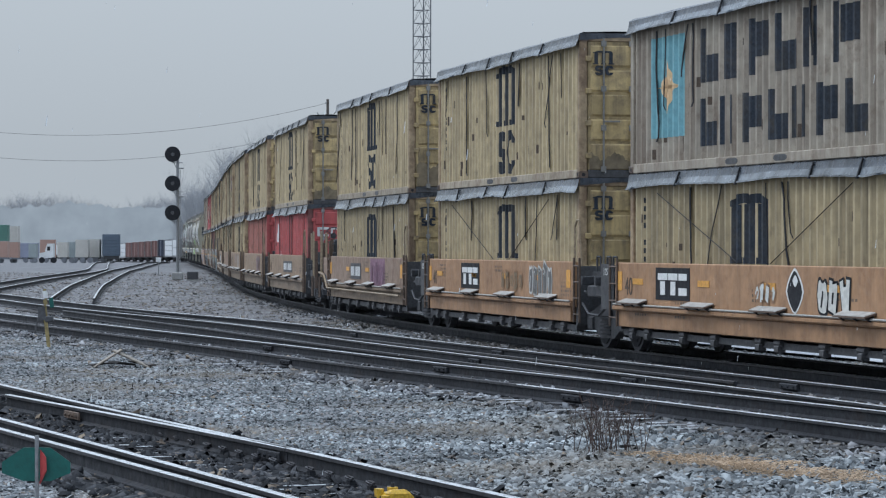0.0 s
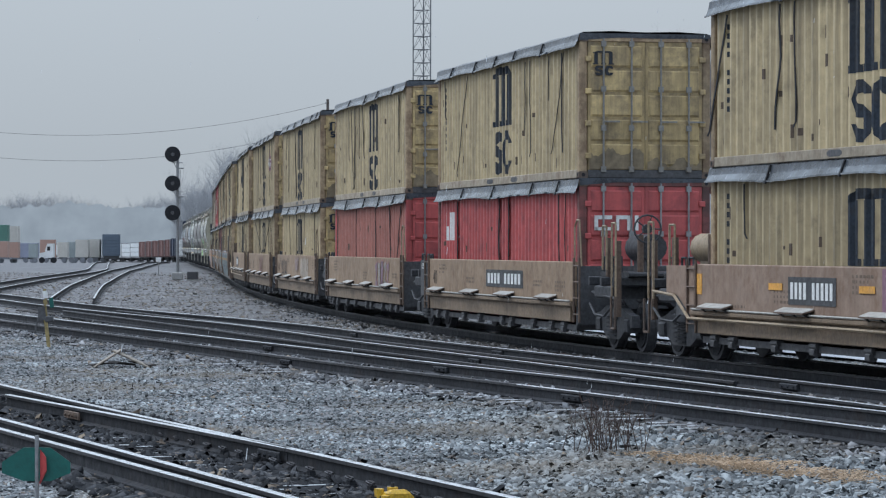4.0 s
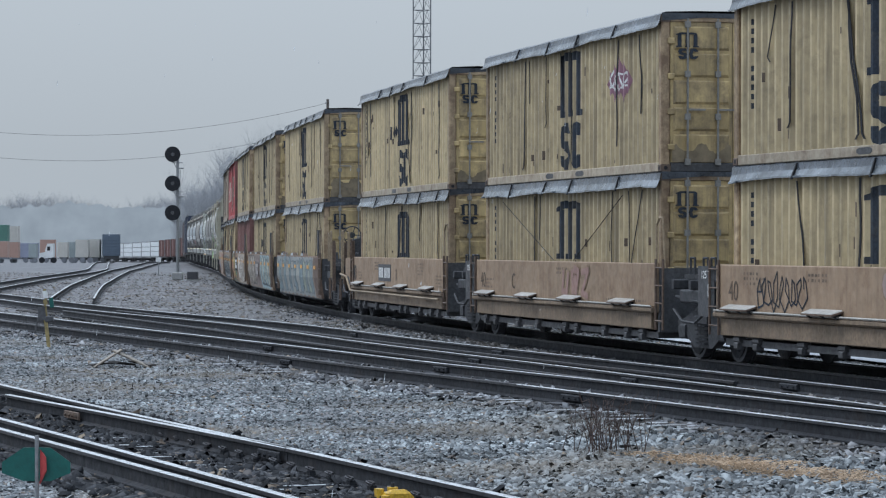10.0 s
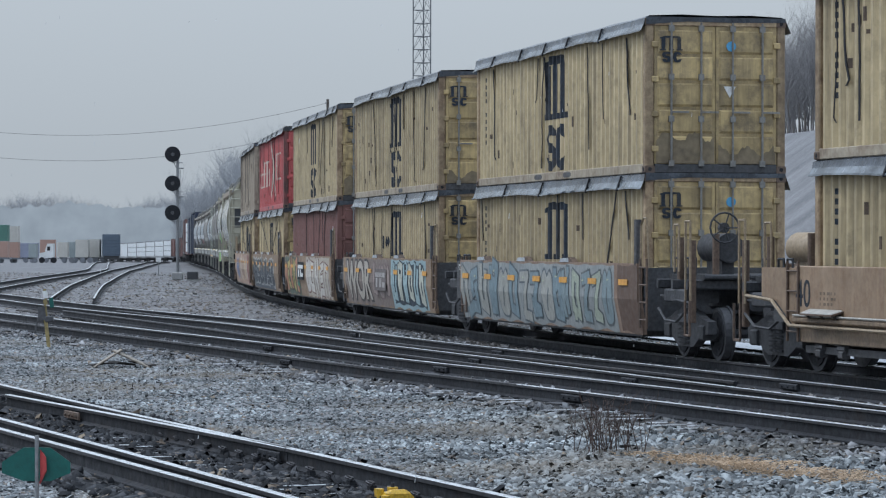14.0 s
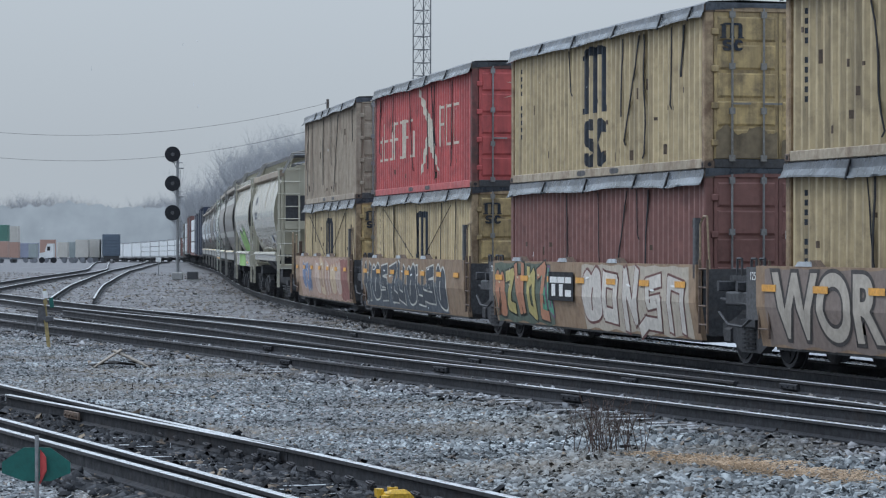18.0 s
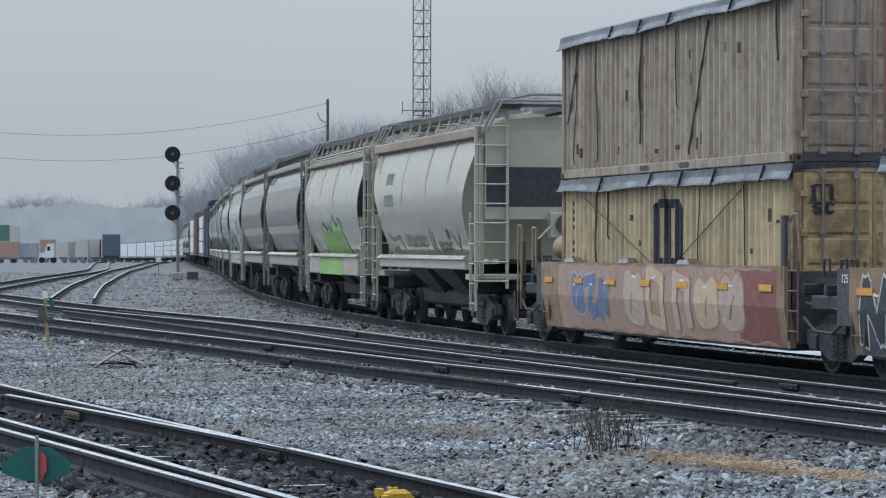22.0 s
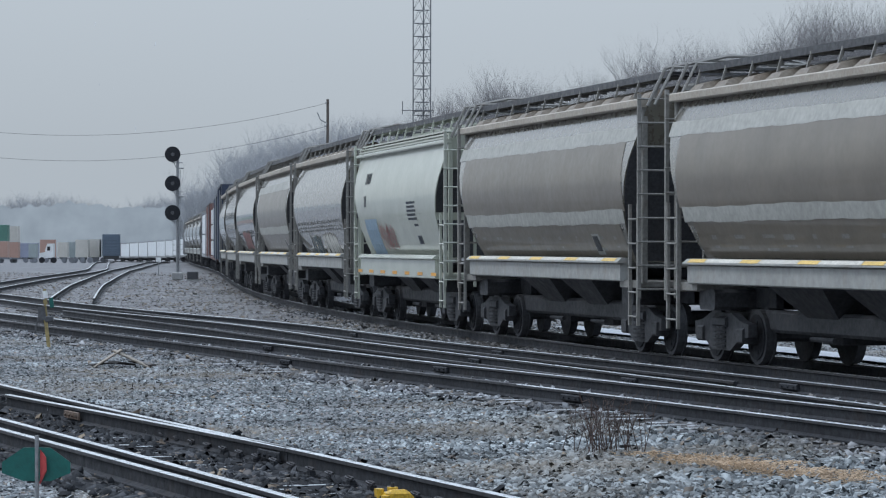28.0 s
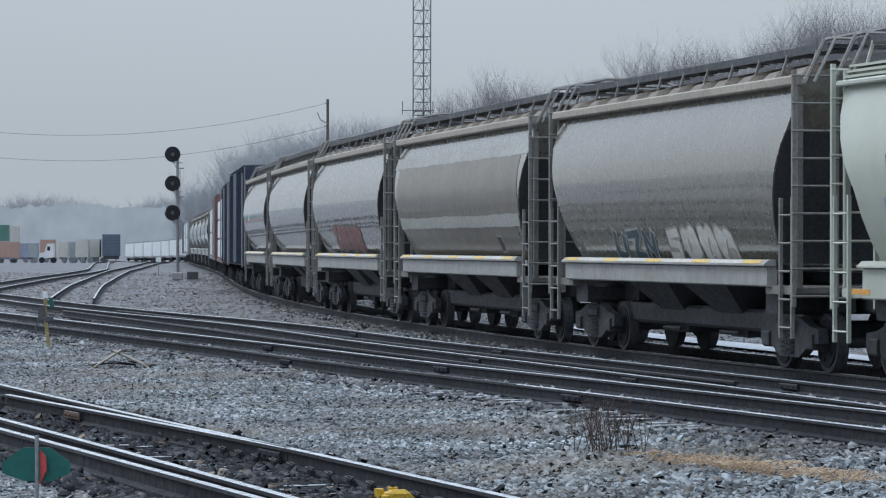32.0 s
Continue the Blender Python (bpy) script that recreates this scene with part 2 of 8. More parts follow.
# ---- building helpers ----
class Shape:
    """Gathers faces of one mesh, with a material slot for each face."""

    def __init__(self):
        self.v, self.f, self.s = [], [], []

    def face(self, pts, slot=0):
        a = len(self.v)
        self.v += [tuple(p) for p in pts]
        self.f.append(tuple(range(a, a + len(pts))))
        self.s.append(slot)

    def box(self, x0, x1, y0, y1, z0, z1, slot=0, bev=0.0):
        a = len(self.v)
        if bev:
            # an eight-sided prism along the longest side, so that its long edges are broken
            dx, dy, dz = x1 - x0, y1 - y0, z1 - z0
            big = max(dx, dy, dz)
            if big == dx:
                pts2, mk = (y0, y1, z0, z1), lambda t, u, w: (t, u, w)
                ends = (x0, x1)
            elif big == dy:
                pts2, mk, ends = (x0, x1, z0, z1), lambda t, u, w: (u, t, w), (y0, y1)
            else:
                pts2, mk, ends = (x0, x1, y0, y1), lambda t, u, w: (u, w, t), (z0, z1)
            u0, u1, w0, w1 = pts2
            b = min(bev, (u1 - u0) * 0.45, (w1 - w0) * 0.45)
            sec = [(u0 + b, w0), (u1 - b, w0), (u1, w0 + b), (u1, w1 - b), (u1 - b, w1), (u0 + b, w1), (u0, w1 - b), (u0, w0 + b)]
            self.prism([mk(ends[0], u, w) for u, w in sec], [mk(ends[1], u, w) for u, w in sec], slot)
            return
        self.v += [(x, y, z) for x in (x0, x1) for y in (y0, y1) for z in (z0, z1)]
        for q in ((0, 1, 3, 2), (4, 6, 7, 5), (0, 4, 5, 1), (2, 3, 7, 6), (0, 2, 6, 4), (1, 5, 7, 3)):
            self.f.append(tuple(a + i for i in q))
            self.s.append(slot)

    def prism(self, ring0, ring1, slot=0, caps=True):
        a, n = len(self.v), len(ring0)
        self.v += [tuple(p) for p in ring0] + [tuple(p) for p in ring1]
        for i in range(n):
            j = (i + 1) % n
            self.f.append((a + i, a + j, a + n + j, a + n + i))
            self.s.append(slot)
        if caps:
            self.f += [tuple(range(a + n - 1, a - 1, -1)), tuple(range(a + n, a + 2 * n))]
            self.s += [slot, slot]

    def tube(self, p, q, r, n=6, slot=0, r1=None):
        p, q = Vector(p), Vector(q)
        d = (q - p)
        if d.length < 1e-6:
            return
        d.normalize()
        u = d.cross(Vector((0, 0, 1)) if abs(d.z) < 0.9 else Vector((1, 0, 0))).normalized()
        w = d.cross(u)
        r1 = r if r1 is None else r1
        c = [(math.cos(2 * math.pi * i / n), math.sin(2 * math.pi * i / n)) for i in range(n)]
        self.prism([p + (u * a + w * b) * r for a, b in c], [q + (u * a + w * b) * r1 for a, b in c], slot)

    def path(self, pts, r, n=5, slot=0):
        for a, b in zip(pts, pts[1:]):
            self.tube(a, b, r, n, slot)

    def disc(self, c, axis, r, depth, n=20, slot=0, r1=None):
        c, axis = Vector(c), Vector(axis).normalized()
        self.tube(c - axis * depth / 2, c + axis * depth / 2, r, n, slot, r1)

    def loft(self, rings, slot=0, closed=True, caps=False):
        a, n = len(self.v), len(rings[0])
        for r in rings:
            self.v += [tuple(p) for p in r]
        for k in range(len(rings) - 1):
            for i in range(n if closed else n - 1):
                j = (i + 1) % n
                self.f.append((a + k * n + i, a + k * n + j, a + (k + 1) * n + j, a + (k + 1) * n + i))
                self.s.append(slot)
        if caps:
            self.f += [tuple(range(a + n - 1, a - 1, -1)), tuple(range(a + (len(rings) - 1) * n, a + len(rings) * n))]
            self.s += [slot, slot]

    def mesh(self, name, mats, smooth=False):
        me = bpy.data.meshes.new(name)
        me.from_pydata(self.v, [], self.f)
        for m in mats:
            me.materials.append(M[m] if isinstance(m, str) else m)
        me.polygons.foreach_set("material_index", self.s)
        if smooth:
            me.polygons.foreach_set("use_smooth", [True] * len(self.f))
        bm = bmesh.new()
        bm.from_mesh(me)
        bmesh.ops.remove_doubles(bm, verts=bm.verts, dist=0.0002) if len(self.v) < 4000 else None
        bmesh.ops.recalc_face_normals(bm, faces=bm.faces)
        bm.to_mesh(me)
        bm.free()
        if smooth:
            me.set_sharp_from_angle(angle=radians(35))
        return me


MADE = {}


def once(key, fn, mats, smooth=False):
    """A mesh that is built once and shared by all alike parts."""
    if key not in MADE:
        s = Shape()
        fn(s)
        MADE[key] = s.mesh(key.split("|")[0], mats, smooth)
    return MADE[key]


def part(name, me, parent, label="", m=None):
    ob = new(name, me)
    ob.parent = parent
    if m is not None:
        ob.matrix_basis = m
    return tagged(ob, label)


def thing(name, label, category, group="", me=None, kind=""):
    ob = new(name, me)
    return tagged(ob, label, category, group, kind)


def made(name, parent, mats, fn, label="", smooth=False, m=None):
    s = Shape()
    fn(s)
    return part(name, s.mesh(name, mats, smooth), parent, label, m)


# ---- the line of the train's track: curvature in 1/100 m by distance along it ----
BEND_AT = [-1300, -760, -650, -550, -450, -370, -300, -240, -190, -140, -100, -70, -45, -20, 10, 40, 60, 400]
BEND = [0.0, 0.0, -0.0196, -0.068, -0.0484, 0.0141, 0.0345, 0.0066, -0.0237, -0.0201, 0.0278, 0.0962, 0.129, 0.2642, 0.2478, 0.2311, 0.0, 0.0]
LINE_S = np.arange(-1300.0, 400.5, 1.0)
_k = np.interp(LINE_S, BEND_AT, BEND) / 100
LINE_A = np.concatenate([[0], np.cumsum((_k[1:] + _k[:-1]) / 2)])
_i0 = int(1300)
LINE_A += -1.33496 - LINE_A[_i0]
_c, _s = np.cos(LINE_A), np.sin(LINE_A)
LINE_X = np.concatenate([[0], np.cumsum((_c[1:] + _c[:-1]) / 2)])
LINE_Y = np.concatenate([[0], np.cumsum((_s[1:] + _s[:-1]) / 2)])
LINE_X += 4.4603 - LINE_X[_i0]
LINE_Y += 51.0858 - LINE_Y[_i0]


def line(s, side=0.0):
    """The place on the train's track at s metres along it, side metres to its left; it falls gently far away."""
    x, y, a = (float(np.interp(s, LINE_S, v)) for v in (LINE_X, LINE_Y, LINE_A))
    z = -2.0 * min(1.0, max(0.0, (-s - 300) / 400))
    return Vector((x - math.sin(a) * side, y + math.cos(a) * side, z))


SPEED_AT, SPEED = [0, 8, 16, 24, 32], [8.828, 8.709, 8.711, 8.771, 8.783]
_t = np.linspace(0, 32, 641)
_v = np.interp(_t, SPEED_AT, SPEED)
_gone = np.concatenate([[0], np.cumsum((_v[1:] + _v[:-1]) / 2 * 0.05)])


def gone(t):
    return float(np.interp(t, _t, _gone))


def on_line(s, half=6.0, up=0.0):
    """The pose of a car whose middle is at s, on two trucks half apart from it."""
    a, b = line(s - half), line(s + half)
    c = (a + b) / 2
    return pose(c.x, c.y, c.z + up, 0, 0, math.degrees(math.atan2(b.y - a.y, b.x - a.x)))


MOVING = []  # thing, its middle at the start, half of its truck distance, its height


def riding(ob, s, half=6.0, up=0.0):
    MOVING.append((ob, s, half, up))
    ob.matrix_basis = on_line(s, half, up)
    return ob


WHEELS = []


def motions():
    step = 2.0 / FPS
    for w, x in WHEELS:
        walk(w, [(k * step, pose(x, 0, 0.42) @ Matrix.Rotation(gone(k * step) / 0.42, 4, "Y")) for k in range(481)])
    walk(SLEET, [(t, pose(-0.25 * t, 0, -2.6 * t)) for t in (0.0, 8.0, 16.0, 24.0, 32.0)])
    for ob, s, half, up in MOVING:
        walk(ob, [(t, on_line(s + gone(t), half, up)) for t in [k * 1.0 for k in range(33)]])


# ---- ground and tracks ----
def smooth_line(pts, step=1.5):
    """A smooth curve through a few places of the plan, unevenly spaced."""
    P = [Vector((*p, 0)) for p in pts]
    t = [0.0]
    for a, b in zip(P, P[1:]):
        t.append(t[-1] + (b - a).length)
    n = len(P)
    slope = [(P[i + 1] - P[i]) / (t[i + 1] - t[i]) for i in range(n - 1)]
    tang = [slope[0]] + [(slope[i - 1] * (t[i + 1] - t[i]) + slope[i] * (t[i] - t[i - 1])) / (t[i + 1] - t[i - 1]) for i in range(1, n - 1)] + [slope[-1]]
    out = []
    for i in range(n - 1):
        h = t[i + 1] - t[i]
        m = max(1, int(h / step))
        for k in range(m):
            u = k / m
            out.append(P[i] * (2 * u ** 3 - 3 * u * u + 1) + tang[i] * h * (u ** 3 - 2 * u * u + u) + P[i + 1] * (3 * u * u - 2 * u ** 3) + tang[i + 1] * h * (u ** 3 - u * u))
    return out + [P[-1]]


RAIL = [(-0.07, -0.18), (0.07, -0.18), (0.07, -0.165), (0.012, -0.14), (0.012, -0.045), (0.036, -0.035), (0.036, -0.005), (0.03, 0.0),
        (-0.03, 0.0), (-0.036, -0.005), (-0.036, -0.035), (-0.012, -0.045), (-0.012, -0.14), (-0.07, -0.165)]


def rail_mesh(pts, dull=0.0):
    """A rail along pts; farther than dull metres off, its head is not polished."""
    s = Shape()
    pts = [Vector((p.x, p.y, p.z if p.z else -2.0 * min(1.0, max(0.0, (p.y - 340) / 400)))) for p in pts]
    rings = []
    for i, p in enumerate(pts):
        d = (pts[min(i + 1, len(pts) - 1)] - pts[max(i - 1, 0)])
        d.z = 0
        d.normalize()
        side = Vector((-d.y, d.x, 0))
        rings.append([p + side * u + Vector((0, 0, w)) for u, w in RAIL])
    s.loft(rings, caps=True)
    n = len(RAIL)
    k = 0
    for i in range(len(rings) - 1):
        for j in range(n):
            if j in (6, 7, 8):
                s.s[k] = 1 if (not dull or pts[i].y < dull) else 2
            elif j in (5, 9):
                s.s[k] = 2
            k += 1
    return s.mesh("rail", ["rail", "steel", "rail_side"])


def offset_line(pts, off):
    out = []
    for i, p in enumerate(pts):
        d = (pts[min(i + 1, len(pts) - 1)] - pts[max(i - 1, 0)])
        d.z = 0
        d.normalize()
        out.append(p + Vector((-d.y, d.x, 0)) * off)
    return out


def tie_shape(s):
    s.box(-0.11, 0.11, -1.3, 1.3, -0.36, -0.185, bev=0.02)


def track(name, centre, label, ties=True, tie_from=0, tie_to=0, dull=(0.0, 0.0)):
    th = thing(name, label, "railway track", "tracks of the yard", kind="structure")
    for off, worn in zip((0.7525, -0.7525), dull):
        part("rail", rail_mesh(offset_line(centre, off), worn), th)
    run = 0.0
    if ties:
        for a, b in zip(centre, centre[1:]):
            d = b - a
            while run <= d.length:
                p = a + d * (run / d.length)
                if tie_from <= p.y <= tie_to:
                    part("tie", once("tie", tie_shape, ["tie"]), th,
                         m=pose(p.x, p.y, p.z, 0, 0, math.degrees(math.atan2(d.y, d.x)) + random.uniform(-1, 1)))
                run += 0.56
            run -= d.length
    return th


near_far_rail = smooth_line([(-30.0, 108.0), (-5.77, 39.56), (-3.2, 32.22), (-1.44, 27.33), (-0.12, 23.6), (0.62, 21.5), (2.9, 15.0), (6.0, 6.0)])
track_a = track("track_a", offset_line(near_far_rail, -0.75), "wet rails of the nearest yard track on timber ties", tie_from=20, tie_to=60)
point_line = smooth_line([(-5.28, 36.85), (-3.09, 31.49), (-1.38, 27.15)])
part("switch_rail", rail_mesh(point_line), track_a)
part("switch_rail", rail_mesh(smooth_line([(-4.41, 30.09), (-2.53, 25.05), (-1.27, 21.65)])), track_a)
track_b_line = offset_line(smooth_line([(-40.0, 180.0), (-16.68, 114.41), (-10.86, 93.59), (-7.87, 83.96), (-3.45, 70.8), (0.02, 57.4), (2.0, 50.56), (3.5, 45.4),
                (4.72, 41.1), (5.56, 38.14), (9.5, 22.0), (13.0, 6.0)]), -0.75)
track_b = track("track_b", track_b_line, "wet yard track beside the main line", tie_from=34, tie_to=95)
track_c_line = offset_line(smooth_line([(-40.0, 165.0), (-12.0, 82.3), (-7.31, 68.3), (-4.26, 59.5), (-2.71, 55.0), (0.0, 46.8), (1.75, 42.1), (3.7, 36.6), (5.0, 32.9), (8.6, 22.0), (13.0, 9.0)]), -0.75)
track_c = track("track_c", track_c_line, "wet yard track with a crossover", tie_from=30, tie_to=75, dull=(0.0, 40.0))
crossover = track("crossover", smooth_line([(-9.9, 85.3), (-5.0, 68.6), (-2.6, 59.9), (0.9, 48.0), (3.2, 40.4)]), "crossover rails between two yard tracks", ties=False, dull=(10.0, 10.0))
track_d = track("track_d", smooth_line([(-12.75, 104.3), (-14.65, 122.5), (-17.0, 146.0), (-18.25, 160.0), (-21.2, 193.0), (-24.0, 226.0), (-26.6, 262.0), (-38.5, 420.0)]), "siding that curves away into the yard", ties=False)
track_e = track("track_e", smooth_line([(-17.5, 100.0), (-19.8, 130.0), (-22.3, 165.0), (-26.8, 234.0), (-32.2, 285.0), (-43.5, 390.0), (-57.0, 520.0), (-70.0, 640.0)]), "second siding that curves away into the yard", ties=False)
main_pts = [line(s) for s in range(-1100, 70, 3)]
main_line = track("main_line", main_pts, "main line on which the freight train runs", tie_from=28, tie_to=75)


def stone_mat(name, a, b, rough, soil_share=0.75, spec=0.25):
    m = bpy.data.materials.new(name)
    m.use_nodes = True
    n, l = m.node_tree.nodes, m.node_tree.links
    p = n["Principled BSDF"]
    geo = n.new("ShaderNodeNewGeometry")
    cr = n.new("ShaderNodeValToRGB")
    stops = [(0.0, a), (0.5, tuple(x * 0.35 + y * 0.65 for x, y in zip(b, a))), (0.8, tuple(x * 0.8 for x in b)), (0.93, tuple(x * 1.05 for x in b)), (0.965, (0.13, 0.105, 0.085)), (1.0, (0.2, 0.165, 0.125))]
    while len(cr.color_ramp.elements) < len(stops):
        cr.color_ramp.elements.new(0.5)
    for e, (x, c) in zip(cr.color_ramp.elements, stops):
        e.position, e.color = x, (*c, 1)
    l.new(geo.outputs["Random Per Island"], cr.inputs["Fac"])
    t = n.new("ShaderNodeTexNoise")
    t.inputs["Scale"].default_value, t.inputs["Detail"].default_value = 0.5, 4
    l.new(geo.outputs["Position"], t.inputs["Vector"])
    mr = n.new("ShaderNodeMapRange")
    mr.inputs["From Min"].default_value, mr.inputs["From Max"].default_value = 0.35, 0.65
    mr.inputs["To Min"].default_value, mr.inputs["To Max"].default_value = 0.55, 1.4
    l.new(t.outputs["Fac"], mr.inputs["Value"])
    sc = n.new("ShaderNodeVectorMath")
    sc.operation = "SCALE"
    l.new(cr.outputs["Color"], sc.inputs[0])
    l.new(mr.outputs["Result"], sc.inputs["Scale"])
    t2 = n.new("ShaderNodeTexNoise")
    t2.inputs["Scale"].default_value, t2.inputs["Detail"].default_value = 0.28, 5
    l.new(geo.outputs["Position"], t2.inputs["Vector"])
    mr2 = n.new("ShaderNodeMapRange")
    mr2.inputs["From Min"].default_value, mr2.inputs["From Max"].default_value = 0.48, 0.68
    mr2.inputs["To Min"].default_value, mr2.inputs["To Max"].default_value = 0.0, soil_share
    l.new(t2.outputs["Fac"], mr2.inputs["Value"])
    soil = n.new("ShaderNodeMix")
    soil.data_type = "RGBA"
    soil.inputs["B"].default_value = (0.15, 0.128, 0.10, 1)
    l.new(mr2.outputs["Result"], soil.inputs["Factor"])
    l.new(sc.outputs["Vector"], soil.inputs["A"])
    l.new(soil.outputs["Result"], p.inputs["Base Color"])
    p.inputs["Roughness"].default_value = rough
    p.inputs["Specular IOR Level"].default_value = spec
    return m


def ground_mat():
    m = bpy.data.materials.new("wet_yard_gravel")
    m.use_nodes = True
    n, l = m.node_tree.nodes, m.node_tree.links
    p = n["Principled BSDF"]
    geo = n.new("ShaderNodeNewGeometry")

    def noi(scale, detail):
        t = n.new("ShaderNodeTexNoise")
        t.inputs["Scale"].default_value, t.inputs["Detail"].default_value = scale, detail
        l.new(geo.outputs["Position"], t.inputs["Vector"])
        return t.outputs["Fac"]

    def ramp_(f, stops):
        c = n.new("ShaderNodeValToRGB")
        while len(c.color_ramp.elements) < len(stops):
            c.color_ramp.elements.new(0.5)
        for e, (x, col) in zip(c.color_ramp.elements, stops):
            e.position, e.color = x, (*col, 1)
        l.new(f, c.inputs["Fac"])
        return c.outputs["Color"]

    vor = n.new("ShaderNodeTexVoronoi")
    vor.inputs["Scale"].default_value = 11
    l.new(geo.outputs["Position"], vor.inputs["Vector"])
    fine = ramp_(vor.outputs["Color"], [(0.1, (0.08, 0.082, 0.089)), (0.6, (0.15, 0.154, 0.166)), (0.95, (0.22, 0.228, 0.242))])
    broad = ramp_(noi(0.35, 9), [(0.35, (0.095, 0.094, 0.096)), (0.52, (0.17, 0.168, 0.168)), (0.7, (0.26, 0.262, 0.265))])
    mx = n.new("ShaderNodeMix")
    mx.data_type = "RGBA"
    mx.inputs["Factor"].default_value = 0.5
    l.new(fine, mx.inputs["A"])
    l.new(broad, mx.inputs["B"])
    l.new(mx.outputs["Result"], p.inputs["Base Color"])
    p.inputs["Roughness"].default_value = 0.75
    p.inputs["Specular IOR Level"].default_value = 0.15
    bp = n.new("ShaderNodeBump")
    bp.inputs["Strength"].default_value, bp.inputs["Distance"].default_value = 0.4, 0.03
    l.new(vor.outputs["Distance"], bp.inputs["Height"])
    l.new(bp.outputs["Normal"], p.inputs["Normal"])
    return m


GROUND = ground_mat()


def rise(x, y):
    """Height of the ground: a yard that lies a little below the rails, falls far away, and climbs to a wooded bank beyond the train."""
    z = -0.23 - 2.0 * min(1.0, max(0.0, (y - 340) / 400))
    # metres to the right of the line that the bank follows
    q = bank_side(x, y)
    if q > 0:
        t = min(1.0, q / (12.0 if y > 260 else 16.0))
        z += BANK * t * t * (3 - 2 * t)
    return z


BANK = 8.5
BANK_LINE = [(14.0, 60.0), (6.0, 100.0), (5.0, 150.0), (2.0, 200.0), (-12.0, 290.0), (-22.0, 345.0), (-29.0, 420.0), (-37.0, 520.0), (-50.0, 750.0), (-62.0, 1400.0)]


def bank_side(x, y):
    if y < 60:
        return 0.0
    return x - float(np.interp(y, [p[1] for p in BANK_LINE], [p[0] for p in BANK_LINE]))


def ground_sheet():
    xs = np.concatenate([np.array([-2500, -1200, -600, -300, -200]), np.arange(-150, 221, 6.0), np.array([300, 450, 700, 1200, 2500])])
    ys = np.concatenate([np.array([-600, -200, -60]), np.arange(0, 200, 5.0), np.arange(200, 500, 12.0), np.array([520, 600, 680, 760, 900, 1200, 1700, 2600, 4200])])
    v = [(float(x), float(y), rise(x, y)) for y in ys for x in xs]
    w = len(xs)
    f = [(j * w + i, j * w + i + 1, (j + 1) * w + i + 1, (j + 1) * w + i) for j in range(len(ys) - 1) for i in range(w - 1)]
    me = bpy.data.meshes.new("ground")
    me.from_pydata(v, [], f)
    me.materials.append(GROUND)
    me.polygons.foreach_set("use_smooth", [True] * len(f))
    return thing("ground", "wet grey gravel yard with a low bank", "ground", me=me, kind="structure")


ground_sheet()


def stones(name, label, count, place, size, material, seed):
    """Loose crushed stones, each a jagged tilted flake, joined."""
    rg = np.random.default_rng(seed)
    base = np.array([(-1, -1, -1), (1, -1, -1), (1, 1, -1), (-1, 1, -1), (-0.8, -0.8, 1), (0.8, -0.8, 1), (0.8, 0.8, 1), (-0.8, 0.8, 1)], float) * 0.8
    quad = np.array([(4, 5, 6, 7), (0, 1, 5, 4), (1, 2, 6, 5), (2, 3, 7, 6), (3, 0, 4, 7)])
    xy, z, scale = place(rg, count)
    count = len(xy)
    r = scale * rg.uniform(size[0], size[1], count)
    V = base[None] + rg.uniform(-0.45, 0.45, (count, 8, 3))
    V *= (r[:, None] * np.stack([rg.uniform(0.8, 2.2, count), rg.uniform(0.55, 1.2, count), rg.uniform(0.24, 0.6, count)], 1))[:, None, :]
    # tip each flake about its long and its short side
    p, q = rg.normal(0, 0.42, (count, 1)), rg.normal(0, 0.42, (count, 1))
    V = np.stack([V[:, :, 0] * np.cos(q) + V[:, :, 2] * np.sin(q), V[:, :, 1], V[:, :, 2] * np.cos(q) - V[:, :, 0] * np.sin(q)], 2)
    V = np.stack([V[:, :, 0], V[:, :, 1] * np.cos(p) - V[:, :, 2] * np.sin(p), V[:, :, 2] * np.cos(p) + V[:, :, 1] * np.sin(p)], 2)
    a = rg.uniform(0, 6.28, count)
    ca, sa = np.cos(a)[:, None], np.sin(a)[:, None]
    X = V[:, :, 0] * ca - V[:, :, 1] * sa + xy[:, 0:1]
    Y = V[:, :, 0] * sa + V[:, :, 1] * ca + xy[:, 1:2]
    Z = V[:, :, 2] + (z + r * 0.25)[:, None]
    co = np.stack([X, Y, Z], 2).reshape(-1, 3)
    fa = (quad[None] + (np.arange(count) * 8)[:, None, None]).reshape(-1)
    me = bpy.data.meshes.new(name)
    me.vertices.add(len(co))
    me.vertices.foreach_set("co", co.ravel())
    me.loops.add(len(fa))
    me.loops.foreach_set("vertex_index", fa.astype(np.int32))
    me.polygons.add(len(fa) // 4)
    me.polygons.foreach_set("loop_start", np.arange(0, len(fa), 4, dtype=np.int32))
    me.polygons.foreach_set("loop_total", np.full(len(fa) // 4, 4, dtype=np.int32))
    me.update()
    me.validate()
    me.materials.append(material)
    return thing(name, label, "ballast", me=me, kind="stuff")


STONE_A = stone_mat("wet_blue_grey_stone", (0.024, 0.029, 0.033), (0.33, 0.362, 0.378), 0.5)
STONE_B = stone_mat("dark_ballast_stone", (0.035, 0.037, 0.041), (0.25, 0.26, 0.278), 0.5, 0.3)
STONE_C = stone_mat("oily_black_ballast_stone", (0.014, 0.015, 0.017), (0.065, 0.068, 0.075), 0.7, 0.0, 0.08)


